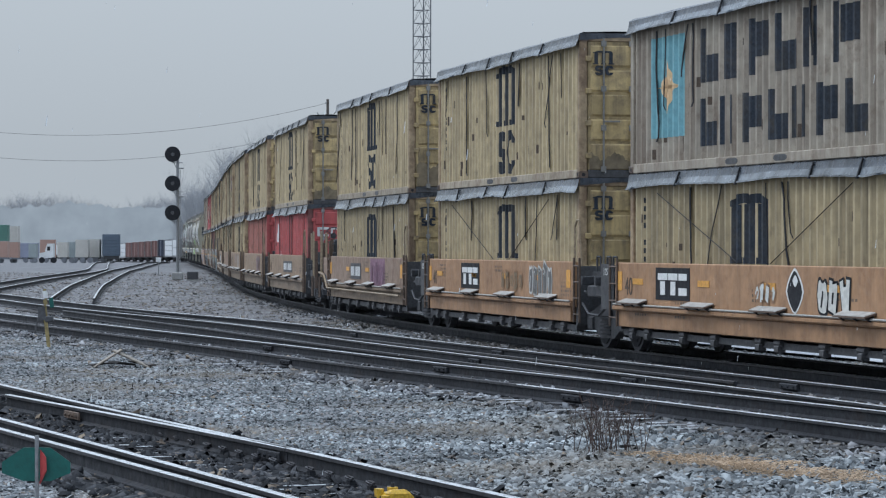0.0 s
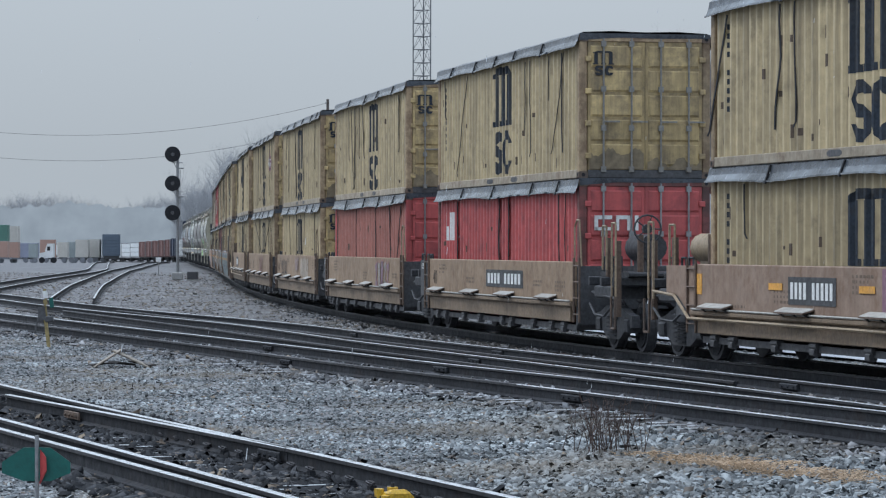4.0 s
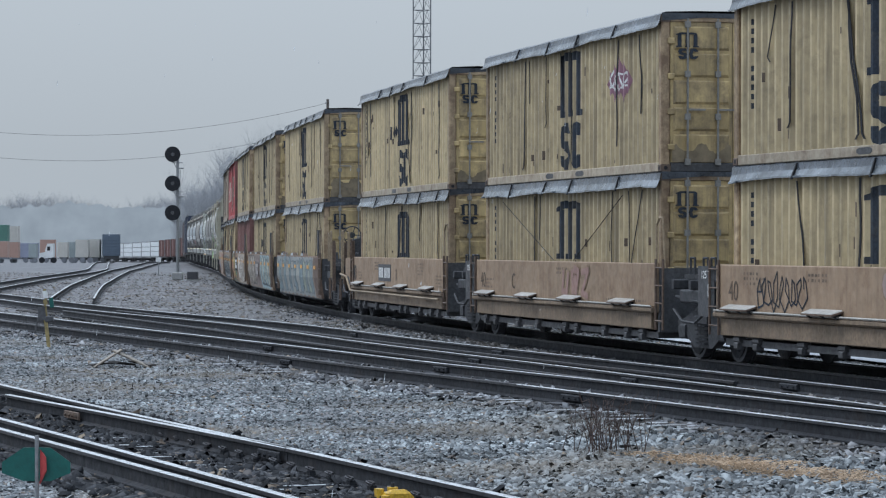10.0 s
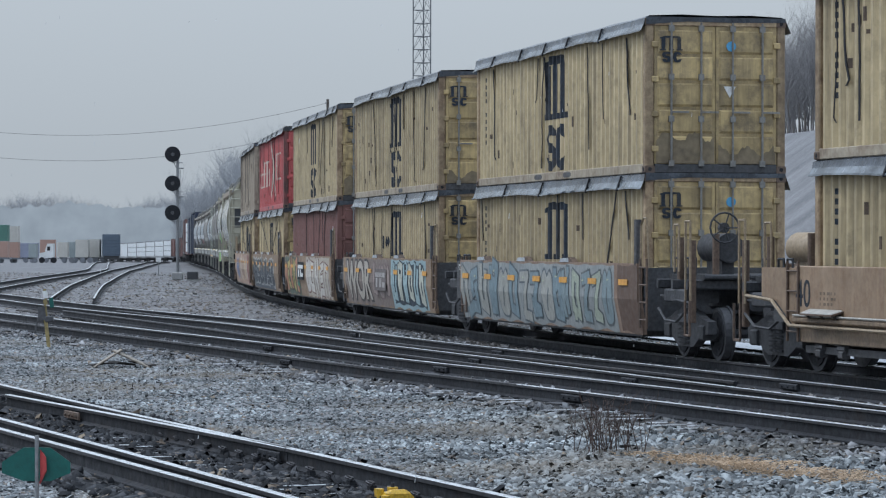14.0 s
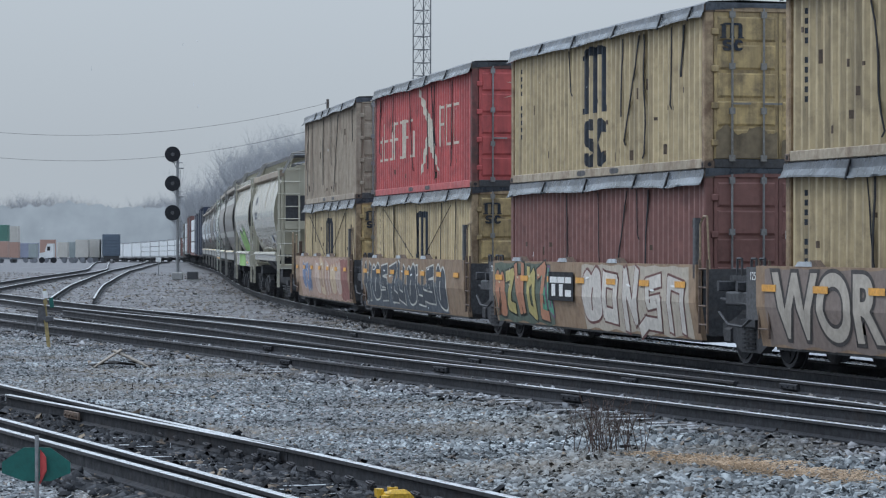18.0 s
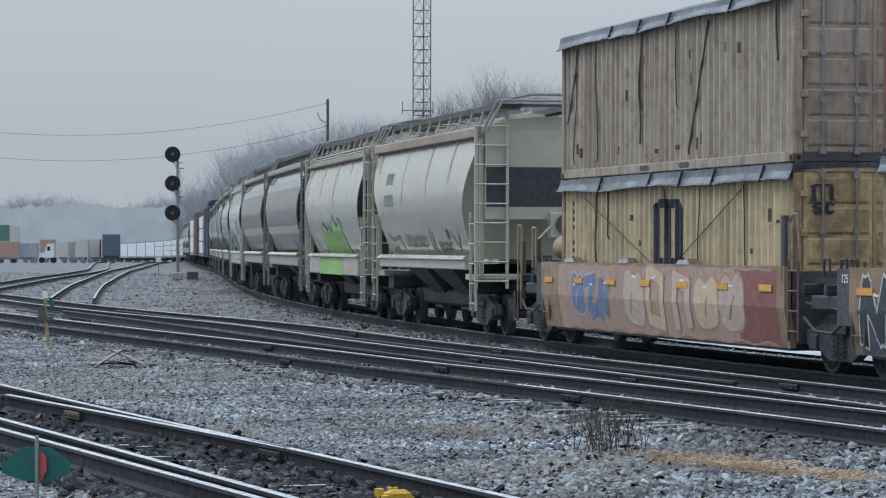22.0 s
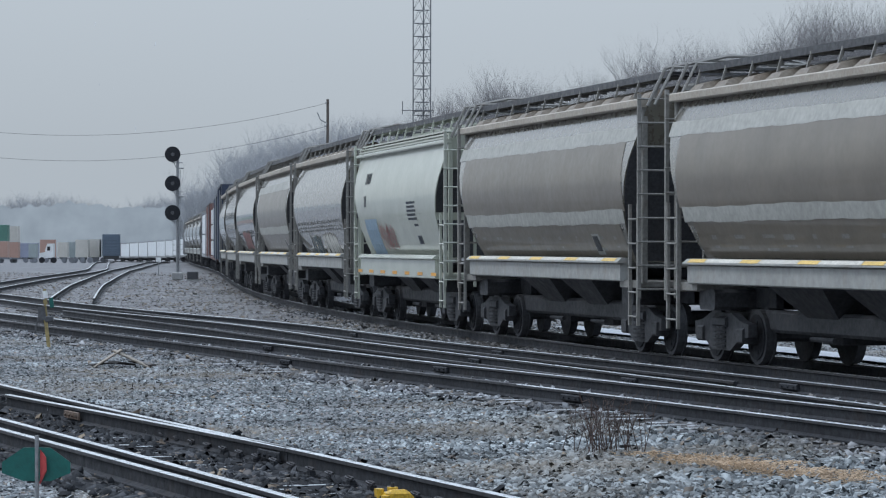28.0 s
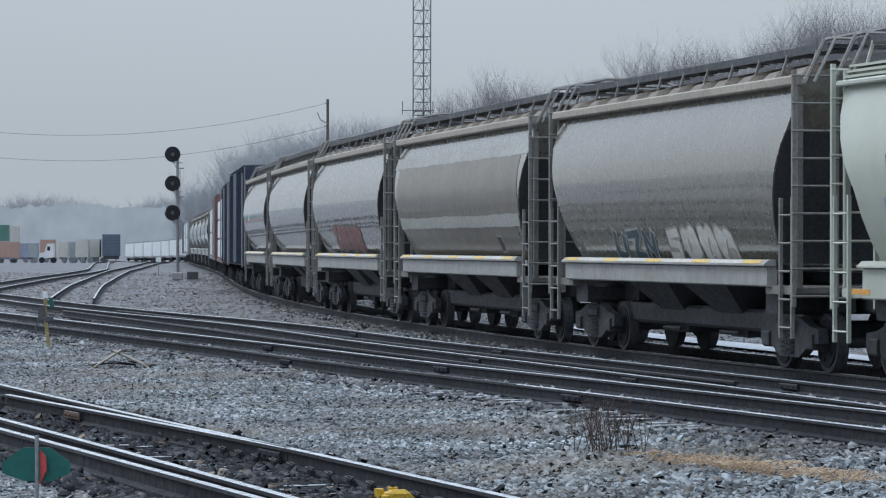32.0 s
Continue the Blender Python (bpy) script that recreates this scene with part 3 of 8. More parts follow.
def far_from(xy, pts, least):
    """True for the places that lie farther than least from a line of the plan."""
    P = np.array([(p.x, p.y) for p in pts])
    out = np.ones(len(xy), bool)
    for p in P[(P[:, 1] > 15) & (P[:, 1] < 120)]:
        out &= ((xy - p) ** 2).sum(1) > least * least
    return out


CENTRES = [offset_line(near_far_rail, -0.75)]


def wedge(y0, y1, margin, coarse=False):
    """Places spread over the part of the yard that fans out from the lane of the nearest track; the loose stone is coarser towards the main line."""
    def place(rg, n):
        y = y0 * (y1 / y0) ** rg.uniform(0, 1, n)
        x = rg.uniform(-0.155, 0.155, n) * y + rg.uniform(-margin, margin, n)
        xy = np.stack([x, y], 1)
        if coarse:
            xy = xy[far_from(xy, CENTRES[0], 1.25)]
        side = np.clip((xy[:, 0] / xy[:, 1] + 0.02) / 0.06, 0, 1) * np.clip((44 - xy[:, 1]) / 10, 0, 1)
        return xy, np.full(len(xy), -0.235), (xy[:, 1] / 32) ** 0.35 * (0.66 + 0.5 * side)
    return place


stones("yard_stones", "loose wet crushed stone between the tracks", 135000, wedge(21, 80, 0.4, True), (0.011, 0.038), STONE_A, 1)


stones("far_yard_stones", "dark gravel of the farther yard", 24000, wedge(70, 230, 2.0), (0.02, 0.055), stone_mat("brown_grey_yard_stone", (0.135, 0.132, 0.135), (0.26, 0.255, 0.25), 0.7), 2)


def along(pts, half):
    P = np.array([(p.x, p.y) for p in pts])
    def place(rg, n):
        k = rg.integers(0, len(P) - 1, n)
        t = rg.uniform(0, 1, (n, 1))
        p = P[k] * (1 - t) + P[k + 1] * t
        p = p + rg.uniform(-half, half, (n, 2))
        keep = (p[:, 1] > 20) & (p[:, 1] < 110)
        return p[keep], np.full(keep.sum(), -0.215), np.full(keep.sum(), 1.0)
    return place


for nm, pts, seed in (("track_ballast", [p for p in offset_line(near_far_rail, -0.75) if 19 < p.y < 38], 5), ("track_ballast", [p for p in main_pts if 20 < p.y < 110], 6),
                      ("track_ballast", [p for p in track_c_line if 22 < p.y < 80], 7), ("track_ballast", [p for p in track_b_line if 24 < p.y < 90], 8)):
    stones(nm, "dark oily ballast between the rails", 20000, along(pts, 1.35), (0.024, 0.052), STONE_C if seed == 5 else STONE_B, seed)


def clip_shape(s):
    # a sprung steel clip and its cast shoulder on a tie plate
    s.box(-0.09, 0.09, -0.19, 0.19, -0.19, -0.172, 1)
    for k in (-1, 1):
        s.box(-0.05, 0.05, k * 0.11 - 0.025, k * 0.11 + 0.025, -0.172, -0.13, 1, bev=0.008)
        pts = [(0.06 * math.cos(a), k * (0.125 + 0.028 * math.sin(a)), -0.125 + 0.022 * math.sin(a * 0.5)) for a in [i * math.pi / 4 for i in range(8)]]
        s.path(pts, 0.011, 5)


def joint_shape(s):
    s.box(-0.32, 0.32, -0.034, -0.014, -0.135, -0.048, bev=0.008)
    for k in range(4):
        s.disc((-0.24 + k * 0.16, -0.045, -0.092), (0, 1, 0), 0.02, 0.03, 6)


def fasten(th, centre, y0, y1):
    run = 0.0
    for off in (0.7525, -0.7525):
        pts = offset_line(centre, off)
        run = 0.0
        for a, b in zip(pts, pts[1:]):
            d = b - a
            while run <= d.length:
                p = a + d * (run / d.length)
                if y0 < p.y < y1:
                    part("rail_clip", once("rail_clip", clip_shape, ["rail_side", "rail"]), th, m=pose(p.x, p.y, 0, 0, 0, math.degrees(math.atan2(d.y, d.x))))
                run += 0.56
            run -= d.length


fasten(track_a, offset_line(near_far_rail, -0.75), 20, 42)
for x, y, tone in ((-4.12, 33.95, "brown"), (-1.55, 27.5, "rail")):
    part("joint_bar", once("joint_bar|" + tone, joint_shape, [tone]), track_a, m=pose(x, y, 0, 0, 0, -69))


def slush():
    """A lane of wet snow and meltwater along the far side of the main line."""
    rg = random.Random(12)
    s = Shape()
    cells = list(range(-24, 56, 2))
    rows = [[line(q, 3.2 + rg.uniform(-0.08, 0.08)), line(q, 3.6), line(q, 4.1 + rg.uniform(-0.12, 0.12))] for q in cells]
    s.loft([[(p.x, p.y, -0.17) for p in r] for r in rows], closed=False)
    return thing("slush_lane", "lane of wet snow beside the main line", "snow", me=s.mesh("slush_lane", ["slush"]), kind="structure")


slush()


# joint bars, braces and rod covers along the yard tracks
def brace_shape(s):
    s.box(-0.3, 0.3, -0.06, -0.014, -0.135, -0.05, bev=0.015)
    s.box(-0.22, 0.22, -0.3, -0.06, -0.18, -0.15, 1)
    for k in (-0.2, 0.0, 0.2):
        s.disc((k, -0.065, -0.09), (0, 1, 0), 0.02, 0.03, 6)


for th, centre, off, y in ((track_b, track_b_line, 0.7525, 64.5), (track_b, track_b_line, 0.7525, 54.5), (track_b, track_b_line, -0.7525, 50.0), (track_b, track_b_line, -0.7525, 43.0),
                           (track_c, track_c_line, 0.7525, 56.0), (track_c, track_c_line, 0.7525, 47.5), (track_c, track_c_line, -0.7525, 38.5), (track_c, track_c_line, -0.7525, 49.5), (track_b, track_b_line, 0.7525, 40.5)):
    pts = offset_line(centre, off)
    p, q = min(zip(pts, pts[1:]), key=lambda e: abs(e[0].y - y))
    part("rail_brace", once("rail_brace", brace_shape, ["rail", "rail_side"]), th, m=pose(p.x, p.y, 0, 0, 0, math.degrees(math.atan2(q.y - p.y, q.x - p.x))))


def wet_patches():
    """Thin wet slush left between the ties of the nearest track and beside the rails."""
    rg = random.Random(41)
    s = Shape()
    pts = offset_line(near_far_rail, -0.75)
    for a, b in zip(pts, pts[1:]):
        if not 20.5 < a.y < 33:
            continue
        d = b - a
        n = int(d.length / 0.28)
        for k in range(n):
            if rg.random() < 0.4:
                continue
            p = a + d * (k / n)
            e = d.normalized()
            f = Vector((-e.y, e.x, 0))
            c0 = rg.uniform(-0.6, 0.35)
            ln, w = rg.uniform(0.12, 0.6), rg.uniform(0.02, 0.07)
            m = 7
            up, lo = [], []
            for i in range(m):
                t = i / (m - 1)
                ww = w * math.sin(math.pi * (0.12 + 0.76 * t)) * rg.uniform(0.6, 1.2)
                q = p + f * (c0 + ln * t) + e * rg.uniform(-0.012, 0.012)
                up.append(q + e * ww)
                lo.append(q - e * ww)
            z = Vector((0, 0, -0.176 + rg.uniform(0, 0.008)))
            s.face([q + z for q in up] + [q + z for q in reversed(lo)])
    for centre, y0, y1, off in ((track_c_line, 34, 52, -1.2), (track_c_line, 34, 75, 0.0), (track_b_line, 60, 92, 0.0), (track_b_line, 36, 60, 0.2)):
        pts = offset_line(centre, off)
        for a, b in zip(pts, pts[1:]):
            if not y0 < a.y < y1:
                continue
            e = (b - a).normalized()
            f = Vector((-e.y, e.x, 0))
            for k in range(int((b - a).length / 0.56) + 1):
                if rg.random() < 0.45:
                    continue
                p = a + e * (k * 0.56 + rg.uniform(-0.1, 0.1)) + f * rg.uniform(-0.2, 0.2) + Vector((0, 0, -0.172))
                ln, w = rg.uniform(0.1, 0.4), rg.uniform(0.03, 0.09)
                s.face([p - f * ln - e * w * 0.4, p - f * ln * 0.3 - e * w, p + f * ln * 0.6 - e * w * 0.8, p + f * ln, p + f * ln * 0.5 + e * w, p - f * ln * 0.6 + e * w * 0.7])
    return thing("slush_patches", "thin streaks of wet slush between the ties", "snow", me=s.mesh("slush_patches", ["slush"]), kind="stuff")


wet_patches()


# ---- painted shapes on the sides of cars ----
HALF, WIDE, TALL = 6.095, 1.219, 2.57
PITCH, DEEP = 0.276, 0.055


def wave(x):
    """How far the corrugated wall stands back from its outer face."""
    u = (x / PITCH) % 1.0
    if u < 0.26:
        return 0.0
    if u < 0.5:
        return DEEP * (u - 0.26) / 0.24
    if u < 0.76:
        return DEEP
    return DEEP * (1 - (u - 0.76) / 0.24)


def wave_stops(x0, x1):
    out = [x0]
    k = math.floor(x0 / PITCH)
    while k * PITCH < x1:
        for u in (0.0, 0.26, 0.5, 0.76):
            x = (k + u) * PITCH
            if x0 + 0.004 < x < x1 - 0.004:
                out.append(x)
        k += 1
    return out + [x1]


def patch(s, stops, lo, hi, surf, slot=0, folds=()):
    """A coat of paint that follows the wall surf(x, z) between lo(x) and hi(x)."""
    for a, b in zip(stops, stops[1:]):
        la, lb, ha, hb = lo(a), lo(b), hi(a), hi(b)
        if ha - la < 0.004 and hb - lb < 0.004:
            continue
        cuts_a, cuts_b = [la], [lb]
        for f in folds:
            if min(la, lb) < f < max(ha, hb):
                cuts_a.append(min(max(f, la), ha))
                cuts_b.append(min(max(f, lb), hb))
        cuts_a.append(ha)
        cuts_b.append(hb)
        for k in range(len(cuts_a) - 1):
            s.face([(a, surf(a, cuts_a[k]), cuts_a[k]), (b, surf(b, cuts_b[k]), cuts_b[k]),
                    (b, surf(b, cuts_b[k + 1]), cuts_b[k + 1]), (a, surf(a, cuts_a[k + 1]), cuts_a[k + 1])], slot)


def even(x0, x1, step=0.05):
    n = max(2, int((x1 - x0) / step))
    return [x0 + (x1 - x0) * i / n for i in range(n + 1)]


def wall(off):
    return lambda x, z: -WIDE - off + wave(x)


def flat(y):
    return lambda x, z: y


def bar(s, x0, x1, z0, z1, surf, slot=0, stops=None, lean=0.0, folds=()):
    patch(s, stops(x0, x1) if stops else even(x0, x1, 0.2), lambda x: z0 + lean * (x - x0), lambda x: z1 + lean * (x - x0), surf, slot, folds)


def blob(s, x0, x1, z0, z1, surf, slot=0, power=3.0, tilt=0.0, folds=(), stops=None, notch=0.0):
    cx, hw, cz, hh = (x0 + x1) / 2, (x1 - x0) / 2, (z0 + z1) / 2, (z1 - z0) / 2

    def h(x):
        u = min(1.0, abs((x - cx) / hw))
        return hh * (1 - u ** power) ** (1 / power)

    mid = lambda x: cz + tilt * (x - cx)
    top = lambda x: mid(x) + h(x) * (1 - notch * max(0.0, 1 - abs(x - cx) / (hw * 0.4)))
    patch(s, (stops or even)(x0, x1), lambda x: mid(x) - h(x), top, surf, slot, folds)


def frame_block(s, x0, x1, z0, z1, t, surf, slot, stops=None, folds=(), skip=""):
    for side, q in (("b", (x0, x1, z0, z0 + t)), ("t", (x0, x1, z1 - t, z1)), ("l", (x0, x0 + t, z0 + t, z1 - t)), ("r", (x1 - t, x1, z0 + t, z1 - t))):
        if side not in skip:
            bar(s, *q, surf, slot, stops, folds=folds)


def ring(s, x0, x1, z0, z1, tx, tz, surf, stops, quads, slot=0, gap=0.0):
    """Quarters of a squarish ring: t and b for top and bottom, l and r for its sides; gap opens it on the right."""
    cx, hw, cz, hh = (x0 + x1) / 2, (x1 - x0) / 2, (z0 + z1) / 2, (z1 - z0) / 2

    def h(x, a, b):
        u = abs(x - cx) / a
        return b * (1 - u ** 2.6) ** (1 / 2.6) if u < 1 else 0.0

    for side, a, b in (("l", x0, cx), ("r", cx, x1)):
        low = gap if side == "r" else 0.0
        if "t" + side in quads:
            patch(s, stops(a, b), lambda x: cz + max(low, h(x, hw - tx, hh - tz)), lambda x: cz + max(low, h(x, hw, hh)), surf, slot)
        if "b" + side in quads:
            patch(s, stops(a, b), lambda x: cz - max(low, h(x, hw, hh)), lambda x: cz - max(low, h(x, hw - tx, hh - tz)), surf, slot)


def big_mark(s, cx, surf, stops, top=2.22, small=1.0, slot=0, fat=0.27, wide=1.1):
    """Three tall arched bars on feet over two rounded hooks."""
    sx = small * wide
    w = fat * sx
    pitch = 0.45 * sx
    left = cx - 0.59 * sx
    z0 = top - 1.1 * small
    for k in range(3):
        x0 = left + k * pitch
        bar(s, x0, x0 + w, z0 + 0.1 * small, top - 0.17 * small, surf, slot, stops)
        bar(s, x0 - (0.09 if k == 0 else 0.035) * sx, x0 + w + (0.09 if k == 2 else 0.035) * sx, z0, z0 + 0.1 * small, surf, slot, stops)
        if k < 2:
            ring(s, x0 + 0.02 * sx, x0 + pitch + w, top - 0.34 * small, top - 0.01 * k * small, w * 0.8, 0.15 * small, surf, stops, ("tl", "tr"), slot)
    patch(s, stops(left - 0.09 * sx, left + w * 0.7), lambda x: top - 0.2 * small + 0.1 * (x - left), lambda x: top - 0.1 * small + 0.35 * (x - left), surf, slot)
    zt = z0 - 0.09 * small
    zb = zt - 0.8 * small
    zm = (zt + zb) / 2
    t, tz = 0.2 * sx, 0.17 * small
    a0, a1, b0, b1 = cx - 0.56 * sx, cx - 0.03 * sx, cx + 0.05 * sx, cx + 0.58 * sx
    ring(s, a0, a1, zm - tz / 2, zt, t, tz, surf, stops, ("tl", "tr", "bl"), slot, 0.05 * small)
    ring(s, a0, a1, zb, zm + tz / 2 - 0.001, t, tz, surf, stops, ("tr", "bl", "br"), slot)
    ring(s, b0, b1, zb, zt, t, tz, surf, stops, ("tl", "bl", "tr", "br"), slot, 0.16 * small)


def end_mark(s, y0, z0, size):
    """The same mark, small, on the end wall that faces forward (y runs across)."""
    q = Shape()
    big_mark(q, 0.0, flat(0.0), lambda a, b: even(a, b, 0.03), 1.0, 0.5, 0, 0.22, 1.0)
    low, high = min(v[2] for v in q.v), max(v[2] for v in q.v)
    a = len(s.v)
    s.v += [(HALF + 0.02 + 0.018, y0 - 0.52 * size + v[0] * size * 1.45, z0 + (v[2] - low) / (high - low) * size * 1.05) for v in q.v]
    s.f += [tuple(i + a for i in f) for f in q.f]
    s.s += q.s


def stroke(s, p, q, t, surf, slot, n=10, over=0.0):
    """A thick painted stroke from p to q (x, z), in short pieces so that it follows the wall."""
    dx, dz = q[0] - p[0], q[1] - p[1]
    ln = math.hypot(dx, dz)
    nx, nz = -dz / ln * t / 2, dx / ln * t / 2
    e = over / ln
    for k in range(n):
        a, b = -e + (1 + 2 * e) * k / n, -e + (1 + 2 * e) * (k + 1) / n
        c = [(p[0] + dx * a + nx, p[1] + dz * a + nz), (p[0] + dx * a - nx, p[1] + dz * a - nz), (p[0] + dx * b - nx, p[1] + dz * b - nz), (p[0] + dx * b + nx, p[1] + dz * b + nz)]
        s.face([(x, surf(x, z), z) for x, z in c], slot)


# bent and forked strokes of abstract sprayed forms, in a unit square
FORMS = [((0.0, 0.0), (0.12, 1.0), (0.62, 0.1), (0.85, 1.0)), ((0.1, 1.0), (0.0, 0.1), (0.7, 0.0), (0.85, 0.85)), ((0.0, 1.0), (0.25, 0.0), (0.5, 0.7), (0.72, 0.0), (1.0, 1.0)),
         ((0.9, 0.95), (0.15, 0.85), (0.2, 0.48), (0.85, 0.5), (0.75, 0.02), (0.0, 0.08)), ((0.1, 0.0), (0.12, 0.95), (0.85, 0.85), (0.8, 0.0)), ((0.0, 0.9), (0.9, 1.0), (0.2, 0.05), (1.0, 0.0))]


def graffiti(parent, colours, x0, x1, z0, z1, n, surf, seed, folds=(), name="graffiti_form", label="", swollen=0.5):
    """A row of abstract sprayed forms: swollen bodies and thick slanting strokes, each with an outline coat under its fill coat."""
    rg = random.Random(seed)
    coats = [paint(c) for c in colours]
    w = (x1 - x0) / n
    h = z1 - z0
    up = lambda d: (lambda x, z: surf(x, z) - d)
    fill2 = 3 if len(colours) > 3 else 0
    for i in range(n):
        s = Shape()
        a = x0 + i * w + rg.uniform(-0.04, 0.04) * w
        b = a + w * rg.uniform(0.98, 1.1)
        lo, hi = z0 + rg.uniform(0, 0.1) * h, z1 - rg.uniform(0, 0.1) * h
        tilt = rg.uniform(-0.12, 0.12)
        d = 0.001 * (i % 3)
        t = min(0.26 * w, 0.2 * h) * rg.uniform(0.85, 1.15)
        m = t / 2 + 0.035
        if rg.random() < swollen:
            blob(s, a, b, lo, hi, up(0.004 + d), 1, 3.0, tilt, folds, notch=0.25)
            blob(s, a + 0.04, b - 0.04, lo + 0.045, hi - 0.05, up(0.008 + d), 0 if i % 2 else fill2, 3.0, tilt, folds, notch=0.3)
            u = a + w * rg.uniform(0.25, 0.5)
            stroke(s, (u, lo + h * 0.2), (u + w * rg.uniform(0.08, 0.3), hi - h * 0.34), 0.05, up(0.012 + d), 1)
        else:
            form = FORMS[rg.randrange(len(FORMS))]
            lean = rg.uniform(-0.1, 0.14) * w
            pts = [(a + m + (w - 2 * m) * u + lean * (v - 0.5), lo + m * 0.8 + (hi - lo - 1.6 * m) * v + rg.uniform(-0.04, 0.04) * h) for u, v in form]
            if i % 2:
                pts += [(pts[-1][0] - rg.uniform(0.3, 0.6) * w, pts[-1][1] + rg.uniform(-0.15, 0.15) * h)]
            for p, q in zip(pts, pts[1:]):
                stroke(s, p, q, t + 0.075, up(0.005 + d), 1, over=t * 0.35 + 0.04)
            for k, (p, q) in enumerate(zip(pts, pts[1:])):
                stroke(s, p, q, t, up(0.0095 + d + 0.0004 * k), 0 if i % 2 else fill2, over=t * 0.35)
        if len(colours) > 2:
            u = a + w * rg.uniform(0.12, 0.5)
            v = hi - h * rg.uniform(0.12, 0.3)
            blob(s, u, u + w * 0.22, v - 0.02, v + 0.02, up(0.0145 + d), 2, 2.2, tilt, folds)
        tagged(part(name, s.mesh(name, coats), parent), label, kind="stuff")


def scrawl(w, x0, x1, z0, z1, seed, surf, ink="logo", label="thin black scrawl"):
    """One thin looping line of spray."""
    rg = random.Random(seed)
    s = Shape()
    p = (x0, (z0 + z1) / 2)
    n = 44
    for k in range(n):
        x = x0 + (x1 - x0) * (k / n + 0.07 * math.cos(k * 1.25)) + rg.uniform(-0.03, 0.03)
        q = (x, (z0 + z1) / 2 + (z1 - z0) * 0.46 * math.sin(k * 1.25 + 0.6 * math.sin(k * 0.4)) * rg.uniform(0.5, 1.0))
        stroke(s, p, q, 0.03, surf, 0, n=4, over=0.008)
        p = q
    tagged(part("graffiti_form", s.mesh("graffiti_form", [ink]), w), label, kind="stuff")


PAINTS = {}


def paint(c):
    if isinstance(c, str):
        return c
    if c not in PAINTS:
        PAINTS[c] = mat("spray_paint", c, 0.6, var=0.15, grain=9, bump=0.05, dirt=tuple(x * 0.5 for x in c), dirt_amount=0.35, streak=0.15)
    return PAINTS[c]


# ---- containers ----
def body_shape(s):
    for sgn in (-1, 1):
        stops = wave_stops(-HALF + 0.14, HALF - 0.14)
        for a, b in zip(stops, stops[1:]):
            ya, yb = sgn * (WIDE - wave(a)), sgn * (WIDE - wave(b))
            s.face([(a, ya, 0.15), (b, yb, 0.15), (b, yb, TALL - 0.06), (a, ya, TALL - 0.06)])
    s.box(-HALF + 0.05, HALF - 0.08, -WIDE + 0.06, WIDE - 0.06, 0.12, TALL - 0.07)


def rails_shape(s):
    for y0, y1 in ((-WIDE - 0.004, -WIDE + 0.06), (WIDE - 0.06, WIDE + 0.004)):
        s.box(-HALF + 0.16, HALF - 0.16, y0, y1, 0.0, 0.155, bev=0.012)


def toprail_shape(s):
    for y0, y1 in ((-WIDE - 0.004, -WIDE + 0.06), (WIDE - 0.06, WIDE + 0.004)):
        s.box(-HALF + 0.16, HALF - 0.16, y0, y1, TALL - 0.075, TALL - 0.005, bev=0.012)
    s.box(HALF - 0.06, HALF + 0.012, -WIDE + 0.16, WIDE - 0.16, TALL - 0.12, TALL - 0.005, bev=0.012)
    s.box(-HALF - 0.012, -HALF + 0.06, -WIDE + 0.16, WIDE - 0.16, TALL - 0.12, TALL - 0.005, bev=0.012)


def end_sill_shape(s):
    s.box(HALF - 0.06, HALF + 0.012, -WIDE + 0.16, WIDE - 0.16, 0.0, 0.15, bev=0.012)


def post_shape(s):
    s.box(-0.08, 0.08, -0.075, 0.075, 0.115, TALL - 0.115, bev=0.02)


def casting_shape(s):
    s.box(-0.09, 0.09, -0.085, 0.085, 0, 0.12, bev=0.014)
    s.disc((0.091, 0, 0.06), (1, 0, 0), 0.035, 0.006, 8, 1)
    s.disc((0, -0.086, 0.06), (0, 1, 0), 0.035, 0.006, 8, 1)


def pocket_shape(s):
    s.prism([(-0.3, 0.01, 0.05), (-0.2, 0.01, 0.025), (0.2, 0.01, 0.025), (0.3, 0.01, 0.05), (0.3, 0.01, 0.11), (0.2, 0.01, 0.135), (-0.2, 0.01, 0.135), (-0.3, 0.01, 0.11)],
            [(-0.27, -0.008, 0.06), (-0.18, -0.008, 0.035), (0.18, -0.008, 0.035), (0.27, -0.008, 0.06), (0.27, -0.008, 0.1), (0.18, -0.008, 0.125), (-0.18, -0.008, 0.125), (-0.27, -0.008, 0.1)])


def door_shape(s):
    # a door leaf, 1.12 m wide, with a frame and five pressed panels
    s.box(-0.02, 0.0, 0.0, 1.06, 0.15, TALL - 0.12)


def door_panel_shape(s):
    h = (TALL - 0.36) / 5
    s.prism([(0.0, 0.05, 0.02), (0.0, 1.01, 0.02), (0.0, 1.01, h - 0.03), (0.0, 0.05, h - 0.03)],
            [(0.024, 0.08, 0.06), (0.024, 0.98, 0.06), (0.024, 0.98, h - 0.055), (0.024, 0.08, h - 0.055)])


def hinge_shape(s):
    s.box(0.0, 0.035, -0.05, 0.06, -0.05, 0.05, bev=0.012)


def lockbar_shape(s):
    s.tube((0.055, 0, 0.12), (0.055, 0, TALL - 0.06), 0.019, 6)
    for z in (0.16, 0.9, 1.6, TALL - 0.16):
        s.box(0.02, 0.075, -0.045, 0.045, z - 0.05, z + 0.05)
    s.box(0.06, 0.08, -0.02, 0.3, 1.0, 1.03)


